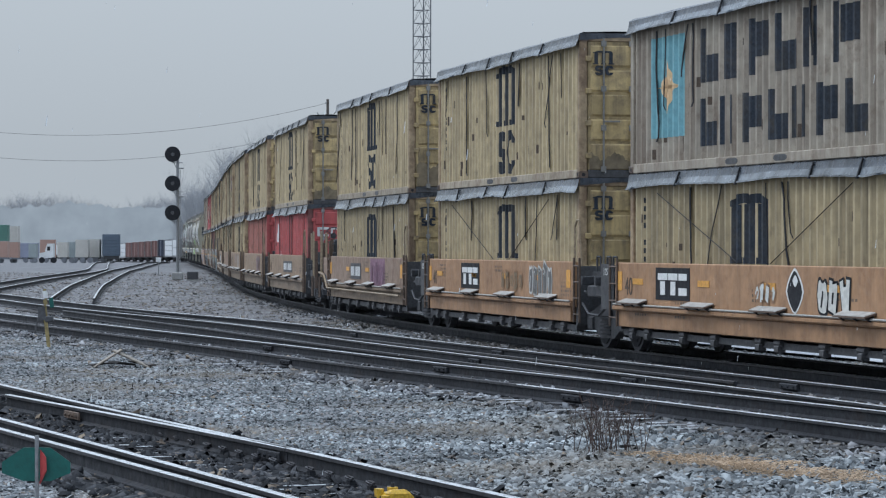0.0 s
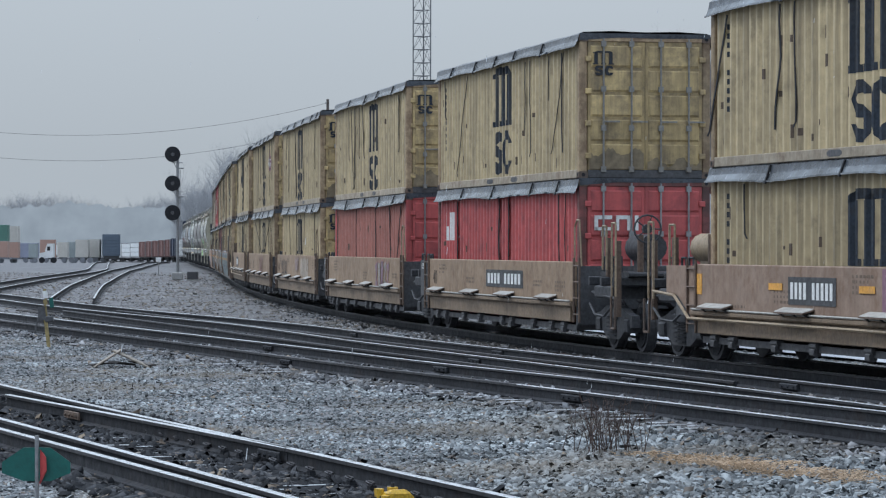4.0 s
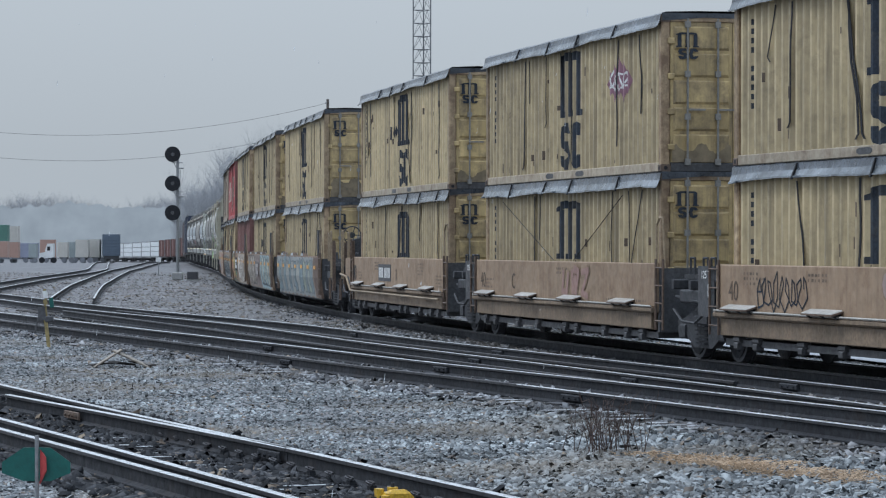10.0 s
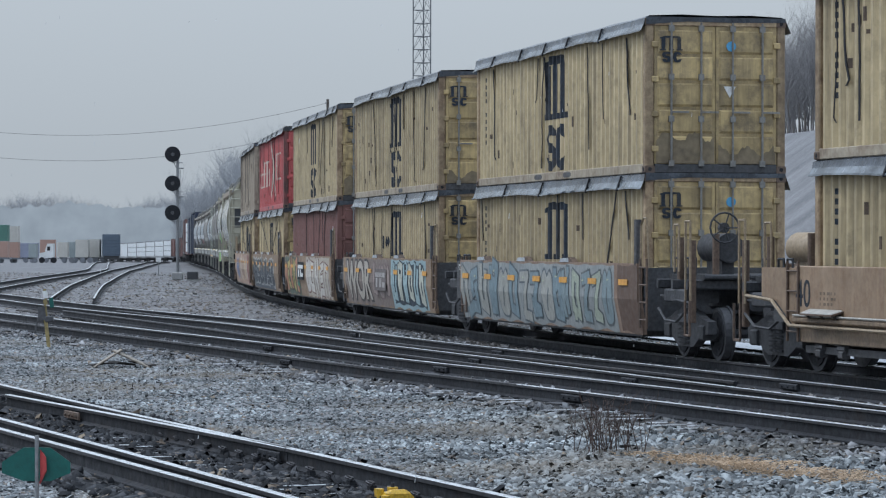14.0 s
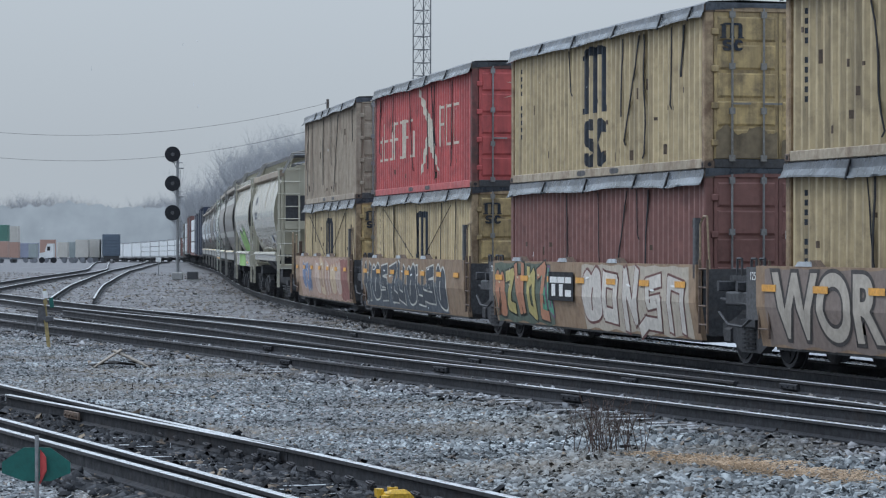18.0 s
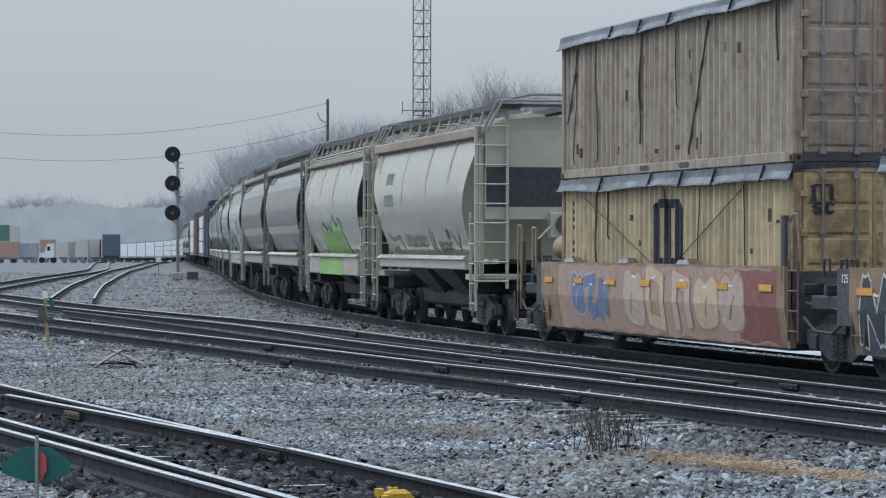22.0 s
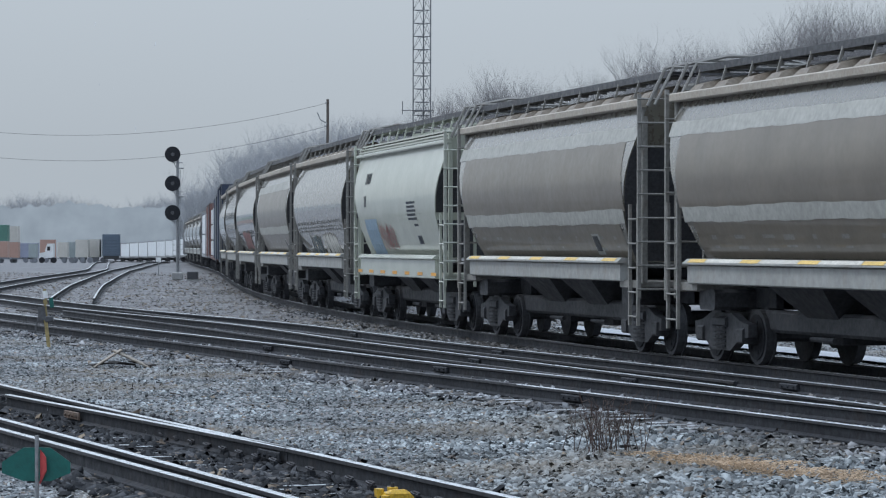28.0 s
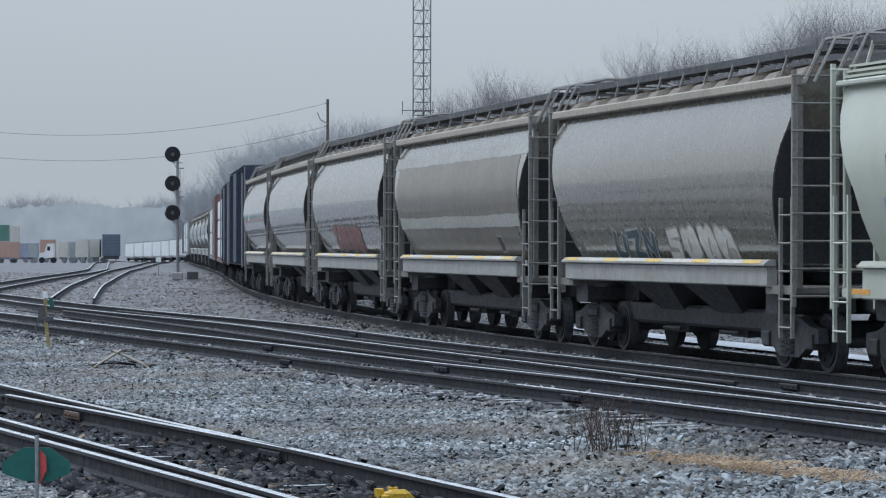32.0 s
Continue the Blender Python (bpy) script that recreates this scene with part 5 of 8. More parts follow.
def platform_shape(s):
    # the deck over a truck, with its centre beam and cross members
    s.box(-0.95, 0.95, -1.05, 1.05, 1.28, 1.36, bev=0.02)
    s.box(-1.05, 1.05, -0.35, 0.35, 0.78, 1.28, bev=0.05)
    for x in (-0.8, 0.0, 0.8):
        s.box(x - 0.05, x + 0.05, -1.3, 1.3, 1.12, 1.28, bev=0.02)
    s.box(-0.6, 0.6, -1.25, -0.7, 0.9, 1.12, bev=0.03)
    s.tube((-0.9, -1.2, 1.0), (0.9, -1.25, 0.9), 0.03, 6)
    s.path([(-0.8, -1.28, 0.8), (-0.3, -1.32, 0.62), (0.3, -1.32, 0.6), (0.85, -1.28, 0.84)], 0.022)
    for x in (-0.5, 0.1, 0.45):
        s.path([(x, -1.1, 1.36), (x, -1.1, 1.62), (x + 0.2, -1.1, 1.62), (x + 0.2, -1.1, 1.36)], 0.02)


def ladder_shape(h, w, n):
    def fn(s):
        for x in (-w / 2, w / 2):
            s.tube((x, 0, 0), (x, 0, h), 0.022, 6)
        for k in range(n):
            z = (k + 0.5) * h / n
            s.tube((-w / 2, -0.01, z), (w / 2, -0.01, z), 0.014, 5)
    return fn


def grab_shape(s):
    s.path([(0, 0, 0), (0, -0.04, 0.02), (0, -0.04, 0.7), (0.16, -0.04, 0.82), (0.34, -0.04, 0.82), (0.34, 0, 0.0)], 0.017)


def plate_shape(s):
    s.box(-0.36, 0.36, -0.02, 0, 0, 0.78, 0, bev=0.01)
    s.box(0.1, 0.2, -0.025, 0, 0.3, 0.5, 1)


def panel_shape(s):
    # dark number panel with a row of pale bars
    s.box(-0.9, 0.9, -0.006, 0, -0.2, 0.2, 0)
    for k in range(10):
        if k != 4:
            s.box(-0.8 + k * 0.165, -0.8 + k * 0.165 + 0.1, -0.011, -0.006, -0.12, 0.12, 1)


def logo_panel_shape(s):
    s.box(-0.85, 0.85, -0.006, 0, -0.26, 0.26, 0)
    for a, b, c, d in ((-0.72, -0.24, 0.06, 0.17), (-0.6, -0.36, -0.18, 0.04), (-0.2, 0.26, 0.06, 0.17), (-0.08, 0.16, -0.18, 0.04), (0.32, 0.72, 0.06, 0.17), (0.32, 0.72, -0.18, -0.06)):
        s.box(a, b, -0.012, -0.006, c, d, 1)


def dash_shape(s):
    s.box(-0.3, 0.3, -0.004, 0, -0.035, 0.035)


def reflector_shape(s):
    s.box(-0.27, 0.27, -0.006, 0, -0.05, 0.05)


def brake_wheel_shape(s):
    for k in range(16):
        a, b = k * math.pi / 8, (k + 1) * math.pi / 8
        s.tube((0, 0.28 * math.cos(a), 0.28 * math.sin(a)), (0, 0.28 * math.cos(b), 0.28 * math.sin(b)), 0.02, 5)
    for k in range(5):
        a = k * 2 * math.pi / 5
        s.tube((0, 0, 0), (0, 0.28 * math.cos(a), 0.28 * math.sin(a)), 0.015, 5)
    s.disc((-0.06, 0, 0), (1, 0, 0), 0.1, 0.12, 10)


def words(text, size, material, parent, m):
    """Raised lettering in the built-in font."""
    cu = bpy.data.curves.new("lettering", "FONT")
    cu.body, cu.size, cu.align_x, cu.align_y, cu.extrude = text, size, "CENTER", "CENTER", 0.002
    tmp = bpy.data.objects.new("lettering", cu)
    me = bpy.data.meshes.new_from_object(tmp)
    bpy.data.objects.remove(tmp)
    me.materials.clear()
    me.materials.append(M[material])
    return part("lettering", me, parent, m=m @ pose(0, 0, 0, 90, 0, 0))


def tag_word(parent, text, x0, x1, z0, z1, fill, edge, surf, fold, label):
    """A sprayed word in fat letters of the built-in font: an outline coat under a fill coat, both laid on the wall."""
    for k, (fat, coat_) in enumerate(((0.075, edge), (0.03, fill))):
        cu = bpy.data.curves.new("tag", "FONT")
        cu.body, cu.size, cu.offset, cu.fill_mode = text, 1.0, fat, "FRONT"
        tmp = bpy.data.objects.new("tag", cu)
        me = bpy.data.meshes.new_from_object(tmp)
        bpy.data.objects.remove(tmp)
        bm = bmesh.new()
        bm.from_mesh(me)
        if k == 0:
            xs, ys = [v.co.x for v in bm.verts], [v.co.y for v in bm.verts]
            box = (min(xs), max(xs), min(ys), max(ys))
        for v in bm.verts:
            v.co = ((x0 + (v.co.x - box[0]) / (box[1] - box[0]) * (x1 - x0)), 0, z0 + (v.co.y - box[2]) / (box[3] - box[2]) * (z1 - z0))
        for f in fold:
            bmesh.ops.bisect_plane(bm, geom=bm.verts[:] + bm.edges[:] + bm.faces[:], plane_co=(0, 0, f), plane_no=(0, 0, 1))
        for v in bm.verts:
            v.co.y = surf(v.co.x, v.co.z) - 0.005 - 0.005 * k
        bmesh.ops.recalc_face_normals(bm, faces=bm.faces)
        bm.to_mesh(me)
        bm.free()
        me.materials.clear()
        me.materials.append(paint(coat_))
        part("graffiti_lettering", me, parent, label)


def end_gear(parent, x, k):
    """The coupled end of a well car: tank, posts, brake wheel, coupler."""
    made("air_tank", parent, ["soot" if k > 0 else "pipe", "dark"], lambda s: (s.tube((x - 0.5 * k, -0.5, 1.78), (x + 0.5 * k, -0.5, 1.78), 0.24, 14), s.box(x - 0.4, x + 0.4, -0.6, -0.4, 1.36, 1.6)), smooth=True)
    if k > 0:
        part("brake_wheel", once("brake_wheel", brake_wheel_shape, ["soot"]), parent, "black spoked brake wheel", m=pose(x + 1.0, -0.75, 2.1) @ Matrix.Scale(0.85, 4))
    for x0, y0, z0, z1 in ((x + 0.5, -0.8, 1.3, 2.0), (x - 0.1, -1.2, 1.0, 1.95), (x + 0.85 * k - 0.05, -1.28, 0.6, 1.9)):
        made("guard_post", parent, ["brown"], lambda s: s.box(x0, x0 + 0.1, y0, y0 + 0.1, z0, z1, bev=0.02))
    for x0, x1, z0, z1 in ((x + 0.7 * k, x + 0.95 * k, 0.95, 2.2), (x + 0.1, x + 0.35, 1.4, 2.15)):
        made("grab_iron", parent, ["pipe"], lambda s: s.path([(x0, -1.3, z0), (x0, -1.3, z1), (x1, -1.3, z1), (x1, -1.3, z0)], 0.02))
    made("coupler", parent, ["dark"], lambda s: (s.box(min(x, x + 1.75 * k), max(x, x + 1.75 * k), -0.12, 0.12, 0.72, 0.98, bev=0.04), s.box(x + 1.45 * k - 0.18, x + 1.45 * k + 0.18, -0.2, 0.2, 0.66, 1.04, bev=0.06)))
    made("step_bracket", parent, ["brown"], lambda s: s.path([(x + 0.8 * k, -1.34, 0.95), (x + 0.8 * k, -1.34, 0.4), (x + 1.05 * k, -1.34, 0.4), (x + 1.05 * k, -1.34, 0.95)], 0.022))


def coat(w, colour, x0, x1, fold, inset=0.0):
    """A sprayed ground on the smooth side of a well car."""
    d = 0.0015 + inset * 0.02
    made("sprayed_ground", w, [paint(colour)], lambda s: patch(s, even(x0, x1, 0.25), lambda x: 0.36 + inset + 0.03 * math.sin(x * 5.0), lambda x: 1.5 - inset - 0.03 * abs(math.sin(x * 3.1)), lambda x, z: slab_surf(x, z) - d, 0, fold))


def well_car(i, front):
    slab = i >= 8
    first, last = i in (3, 8), i in (2, 7, 12)
    tint = ("tan2", "tan2", "mauve", "tan", "tan", "tan", "tan", "tan", "mauve", "tan", "tan", "tan", "tan")[i]
    lab = "smooth-sided %s well car covered in graffiti" if slab else "ledge-sided %s well car, dusty and rust-streaked"
    w = thing("well_car", lab % {"tan": "tan", "tan2": "faded orange", "mauve": "dull brown"}[tint], "railcar", "well cars of the train")
    for face in (1, -1):
        flip = Matrix.Translation((0, -SILL * face, 0)) @ Matrix.Diagonal((1, face, 1, 1))
        if slab:
            part("side_plate", once("slab_plate|%s%d" % (tint, face), slab_side, [tint]), w, m=flip)
        else:
            low_tint = "tan2" if tint == "tan2" else "tan_low"
            part("side_plate", once("side_plate|" + tint, upper_plate, [tint]), w, m=flip)
            part("ledge_beam", once("ledge_beam|" + low_tint, ledge_beam, [low_tint]), w, m=flip)
            part("lower_plate", once("lower_plate|" + low_tint, lower_plate, [low_tint]), w, m=flip)
    if last and not slab:
        part("rear_plate", once("rear_plate|" + tint, rear_plate, [tint]), w, m=Matrix.Translation((0, -SILL, 0)))
        part("side_pipe", once("side_pipe", rear_pipe, ["pipe"]), w, m=Matrix.Translation((0, -SILL, 0)))
    part("well_floor", once("well_floor", floor_shape, ["dark"]), w)
    if slab:
        for x in (-4.6, -1.3, 1.9):
            part("top_saddle", once("top_saddle", saddle_shape, ["brown", "slush"]), w, m=pose(x, -SILL - 0.04, 1.52))
        for k in range(7):
            part("reflector", once("reflector", reflector_shape, ["orange"]), w, m=pose(-6.2 + k * 1.95, -SILL - 0.068, 1.2))
    else:
        for x in (-5.3, -2.0, 1.15, 4.5):
            part("side_step", once("side_step", step_shape, ["brown", "plank", "soot"]), w, m=pose(x, -SILL - 0.004, 0.84))
        part("side_rail", once("side_rail", lambda s: s.tube((-6.4, 0, 0), (6.15, 0, 0), 0.018, 6), ["plank"]), w, m=pose(0, -SILL - 0.055, 0.828))
        for x in (-5.7, -4.9, -3.1, -1.6, 0.4, 1.2, 3.0, 4.4, 5.3):
            part("support_foot", once("support_foot", foot_shape, ["dark"]), w, m=pose(x, -SILL + 0.1, 0.13))
    # rear platform over the shared truck
    for x, need in ((-7.86, True), (7.86, first or i == 0)):
        if not need:
            continue
        part("end_platform", once("end_platform", platform_shape, ["soot"]), w, m=pose(x, 0, 0))
        truck(w, x)
    for x in (-6.6, 6.45):
        part("ladder", once("ladder|well", ladder_shape(1.15, 0.4, 4), ["brown"]), w, m=pose(x + 0.1, -SILL - 0.02, 0.45))
    part("grab_iron", once("grab_iron", grab_shape, ["pipe"]), w, m=pose(6.3, -SILL + 0.05, 1.45))
    if slab:
        part("grab_iron", once("post_iron", lambda s: s.box(-0.07, 0.07, -0.05, 0.05, 0, 0.95, bev=0.02), ["dark"]), w, m=pose(6.15, -SILL - 0.0, 1.3))
    part("end_plate", once("end_plate", plate_shape, ["dark", "white"]), w, m=pose(-6.95, -SILL + 0.03, 0.72))
    if not last:
        words("125 T", 0.17, "white", w, pose(-6.95, -SILL + 0.004, 1.36))
    if i in (0, 1, 3, 5, 6):
        words("40", 0.42, "rust_mark", w, pose(-5.7, -SILL - 0.004, 1.12))
    if i == 7:
        words("40", 0.55, "logo", w, pose(-6.15, -SILL - 0.004, 1.12))
        words("B", 0.4, "stencil", w, pose(0.15, -SILL - 0.004, 1.12))
    if last:
        end_gear(w, -7.9, -1)
    if first:
        end_gear(w, 7.9, 1)
    # markings
    y = -SILL - 0.003
    if i in (0, 1):
        part("logo_panel", once("logo_panel", logo_panel_shape, ["black", "white"]), w, "black panel with white bars", m=pose(-3.4 if i == 0 else -2.2, y, 1.2))
        for x in (-5.2, -1.9, 1.0, 3.6):
            part("reflector", once("reflector", reflector_shape, ["orange"]), w, m=pose(x, y, 1.22))
    if i < 3:
        for x in (-6.2, 5.9):
            part("reflector", once("end_reflector", lambda s: s.box(-0.14, 0.14, -0.006, 0, -0.16, 0.16), ["orange"]), w, m=pose(x, y, 1.22))
    if i in (2, 3, 7):
        wide = Matrix.Diagonal((1.75, 1, 0.85, 1)) if i == 3 else Matrix()
        part("number_panel", once("number_panel", panel_shape, ["dark", "white"]), w, "dark panel with pale bars", m=pose(-1.5 if i != 3 else 0.85, y, 1.17) @ wide)
    if i == 0:
        made("graffiti_form", w, ["white", "black"], lambda s: (blob(s, 1.7, 2.42, 0.83, 1.5, flat(y - 0.003), 0, 1.35), blob(s, 1.76, 2.36, 0.86, 1.46, flat(y - 0.006), 1, 1.35), blob(s, 1.98, 2.2, 1.22, 1.4, flat(y - 0.009), 0, 1.3)), "black spear shape edged in white")
        graffiti(w, [(0.6, 0.62, 0.6), "tan2"], 0.4, 1.3, 0.95, 1.3, 4, flat(y), 5)
        graffiti(w, [(0.62, 0.62, 0.58), "black"], 2.9, 4.2, 0.8, 1.4, 3, flat(y), 6)
    if i == 1:
        graffiti(w, [(0.13, 0.125, 0.12), (0.60, 0.60, 0.58), "white"], 2.9, 4.7, 0.86, 1.46, 5, flat(y), 7, label="small black tag edged in white", swollen=0.4)
        graffiti(w, [(0.2, 0.14, 0.08), "tan2"], 0.6, 2.4, 0.95, 1.35, 5, flat(y), 9)
    if i == 2:
        made("paint_patch", w, [paint((0.25, 0.135, 0.19))], lambda s: (bar(s, 1.0, 3.4, 0.76, 1.5, flat(y)),), "dull purple patch")
        graffiti(w, [(0.18, 0.09, 0.14), (0.29, 0.17, 0.22)], 1.1, 3.3, 0.8, 1.44, 5, flat(y - 0.002), 10)
        for x in (-2.9, 0.5):
            part("reflector", once("reflector", reflector_shape, ["orange"]), w, m=pose(x, y - 0.004, 1.22))
    if i == 5:
        graffiti(w, [(0.42, 0.36, 0.30), (0.36, 0.29, 0.22)], 1.7, 4.2, 0.84, 1.5, 4, flat(y), 11, label="worn-off pale tag", swollen=0.2)
        graffiti(w, [(0.33, 0.25, 0.24), "tan"], -0.1, 1.3, 1.0, 1.5, 2, flat(y), 12)
    if not slab:
        def data(s):
            rg = random.Random(60 + i)
            for x in (-5.2, -2.9, 0.1, 3.4, 5.1):
                x += rg.uniform(-0.4, 0.4)
                for k in range(rg.randint(2, 4)):
                    q = x
                    while q < x + rg.uniform(0.5, 0.8):
                        bar(s, q, q + rg.uniform(0.03, 0.1), 1.38 - k * 0.075 - 0.25 * (int(x * 7) % 3), 1.42 - k * 0.075 - 0.25 * (int(x * 7) % 3), flat(y - 0.001))
                        q += 0.13
        tagged(made("stencil_bar", w, ["stencil"], data), kind="stuff")
    if i == 4:
        graffiti(w, [(0.30, 0.27, 0.24), (0.36, 0.20, 0.16), (0.2, 0.25, 0.2), (0.24, 0.16, 0.2)], 2.3, 4.6, 0.76, 1.48, 5, flat(y), 14, label="worn-off faded tag", swollen=0.1)
    if i == 5:
        scrawl(w, -4.7, -2.7, 0.8, 1.48, 15, flat(y - 0.004))
    if i == 6:
        words("C", 0.42, "rust_mark", w, pose(-3.2, -SILL - 0.004, 1.12))
        graffiti(w, [(0.30, 0.185, 0.16), "tan"], 0.4, 2.3, 0.85, 1.48, 3, flat(y), 13, label="worn dull red tag", swollen=0.0)
    fold = (0.92,)
    sf = slab_surf
    if i == 8:
        coat(w, (0.27, 0.29, 0.29), -6.7, 4.9, fold)
        graffiti(w, [(0.19, 0.255, 0.285), (0.11, 0.135, 0.155), (0.42, 0.45, 0.33), (0.33, 0.335, 0.31)], -6.7, 1.6, 0.36, 1.48, 10, sf, 21, fold, label="washed-out blue-grey mural", swollen=0.12)
        graffiti(w, [(0.33, 0.37, 0.30), (0.12, 0.14, 0.15), (0.42, 0.46, 0.33), (0.21, 0.27, 0.29)], 1.4, 4.8, 0.4, 1.46, 5, sf, 29, fold, label="washed-out green and grey tag", swollen=0.1)
    if i == 8:
        coat(w, (0.12, 0.078, 0.058), 5.1, 6.3, fold)
    if i == 9:
        coat(w, (0.205, 0.165, 0.145), -6.4, 0.8, fold)
        tag_word(w, "WOR", -6.2, -2.05, 0.42, 1.5, (0.40, 0.365, 0.315), (0.055, 0.05, 0.05), lambda x, z: sf(x, z) - 0.003, fold, "large worn cream letters edged in black")
        coat(w, (0.28, 0.39, 0.42), 0.85, 5.6, fold)
        coat(w, (0.035, 0.055, 0.075), 1.15, 5.3, fold, 0.1)
        graffiti(w, [(0.47, 0.49, 0.42), (0.03, 0.05, 0.07), (0.25, 0.42, 0.47), (0.31, 0.42, 0.44)], 1.1, 5.5, 0.42, 1.47, 6, sf, 23, fold, label="cream and pale blue tag on dark navy", swollen=0.0)
        graffiti(w, [(0.30, 0.24, 0.22), (0.17, 0.12, 0.12), (0.33, 0.27, 0.27)], -1.9, 0.7, 0.5, 1.45, 3, sf, 52, fold, label="rubbed-off mauve tag", swollen=0.7)
        part("logo_panel", once("worn_logo_panel", logo_panel_shape, [paint((0.15, 0.13, 0.125)), paint((0.34, 0.32, 0.31))]), w, "worn dark panel with grey bars", m=pose(-0.55, -SILL - 0.078, 1.0))
    if i == 10:
        coat(w, (0.10, 0.13, 0.10), -6.6, -2.4, fold)
        graffiti(w, [(0.42, 0.36, 0.14), (0.035, 0.04, 0.035), (0.5, 0.45, 0.3), (0.42, 0.20, 0.12)], -6.6, -2.6, 0.38, 1.5, 5, sf, 24, fold, label="yellow, orange and green tag", swollen=0.55)
        graffiti(w, [(0.10, 0.30, 0.20), (0.20, 0.10, 0.20)], -3.1, -2.2, 0.5, 1.45, 2, sf, 43, fold, label="green and purple tag end", swollen=0.4)
        coat(w, (0.43, 0.385, 0.32), -0.3, 5.9, fold)
        graffiti(w, [(0.60, 0.57, 0.52), (0.17, 0.08, 0.075), "white", (0.55, 0.52, 0.48)], -0.3, 5.8, 0.36, 1.5, 5, sf, 25, fold, label="large cream tag with maroon edges", swollen=0.2)
        part("logo_panel", once("logo_panel", logo_panel_shape, ["black", "white"]), w, m=pose(-1.6, -SILL - 0.075, 1.08))
    if i == 11:
        graffiti(w, [(0.045, 0.055, 0.07), (0.58, 0.58, 0.54), "white"], -6.5, 4.3, 0.4, 1.5, 9, sf, 26, fold, label="white-outlined dark tag", swollen=0.5)
        made("paint_patch", w, [paint((0.07, 0.085, 0.105))], lambda s: patch(s, even(-6.5, 4.2, 0.3), lambda x: 0.36, lambda x: 1.0 + 0.08 * math.sin(x * 3), lambda x, z: sf(x, z) - 0.003, 0, fold), "dark sprayed ground")
    if i == 12:
        coat(w, (0.40, 0.28, 0.22), -5.6, 5.7, fold)
        coat(w, (0.24, 0.10, 0.085), 4.1, 5.9, fold, 0.03)
        graffiti(w, [(0.15, 0.20, 0.33), (0.42, 0.40, 0.40), "white"], -4.8, -2.3, 0.5, 1.4, 3, sf, 27, fold, label="blue tag")
        graffiti(w, [(0.55, 0.44, 0.30), (0.42, 0.24, 0.18), "white", (0.50, 0.40, 0.34)], -1.6, 4.6, 0.38, 1.48, 5, sf, 28, fold, label="cream and orange tag")
    return riding(w, front - HALF, 7.6)


for i, (front, up, low) in enumerate(UNITS):
    well_car(i, front)


# ---- covered hoppers ----
SIDE = [(1.20, 1.54), (1.355, 1.85), (1.485, 2.2), (1.565, 2.55), (1.597, 2.82), (1.60, 3.0), (1.575, 3.25), (1.50, 3.58), (1.36, 4.02), (1.33, 4.11)]
ROOF = [(1.29, 4.22), (0.85, 4.36), (0.0, 4.43)]


FOLDS = tuple(p[1] for p in SIDE[1:-1])


def side_y(x, z):
    return -float(np.interp(z, [p[1] for p in SIDE], [p[0] for p in SIDE])) - 0.002


def body_end(L, cut, straight):
    """Half the length of the body at height z: cut off straight or in a curve below."""
    if straight:
        return lambda z: L - cut * min(1.0, max(0.0, (3.75 - z) / 2.15))
    return lambda z: L - cut * min(1.0, max(0.0, (4.0 - z) / 1.5)) ** 1.3 - 0.12 * min(1.0, max(0.0, (2.5 - z)))


def hopper_body(L, cut, straight):
    def fn(s):
        prof = [(-y, z) for y, z in SIDE] + [(-y, z) for y, z in ROOF] + [(y, z) for y, z in reversed(ROOF[:-1])] + [(y, z) for y, z in reversed(SIDE)]
        xl = body_end(L, cut, straight)
        n = 16
        rows = [[(xl(z) * (2 * k / n - 1), y, z) for k in range(n + 1)] for y, z in prof]
        for r0, r1 in zip(rows, rows[1:]):
            for k in range(n):
                s.face([r0[k], r0[k + 1], r1[k + 1], r1[k]])
        m = len(prof)
        for i in range((m - 1) // 2):
            j = m - 1 - i
            for e in (0, n):
                a, b, c, d = rows[i][e], rows[i + 1][e], rows[j - 1][e], rows[j][e]
                s.face([a, b, c, d] if b != c else [a, b, d])
    return fn


def slope_sheet_shape(L, cut, straight):
    def fn(s):
        end = body_end(L, cut, straight)
        xl = lambda z: end(z) + 0.012
        half = lambda z: float(np.interp(z, [p[1] for p in SIDE], [p[0] for p in SIDE])) - 0.02
        zs = [1.56 + k * 0.19 for k in range(11)]
        s.loft([[(xl(z), -half(z), z), (xl(z), half(z), z), (xl(z) - 0.02, half(z), z), (xl(z) - 0.02, -half(z), z)] for z in zs], caps=True)
    return fn


def centre_sill_shape(H):
    return lambda s: s.box(-H + 0.1, H - 0.1, -0.3, 0.3, 0.85, 1.25, bev=0.03)


def side_sill_shape(H, deep):
    return lambda s: s.box(-H + 1.45, H - 1.45, -1.52, -1.36, 1.52 - deep, 1.52, bev=0.02)


def side_ledge_shape(H):
    return lambda s: s.prism([(-H + 1.4, -1.585, 1.524), (-H + 1.4, -1.40, 1.524), (-H + 1.4, -1.40, 1.615), (-H + 1.4, -1.51, 1.61), (-H + 1.4, -1.585, 1.545)], [(H - 1.4, -1.585, 1.524), (H - 1.4, -1.40, 1.524), (H - 1.4, -1.40, 1.615), (H - 1.4, -1.51, 1.61), (H - 1.4, -1.585, 1.545)])


def end_deck_shape(s):
    s.box(-0.6, 0.5, -1.45, 1.45, 1.12, 1.24, bev=0.02)


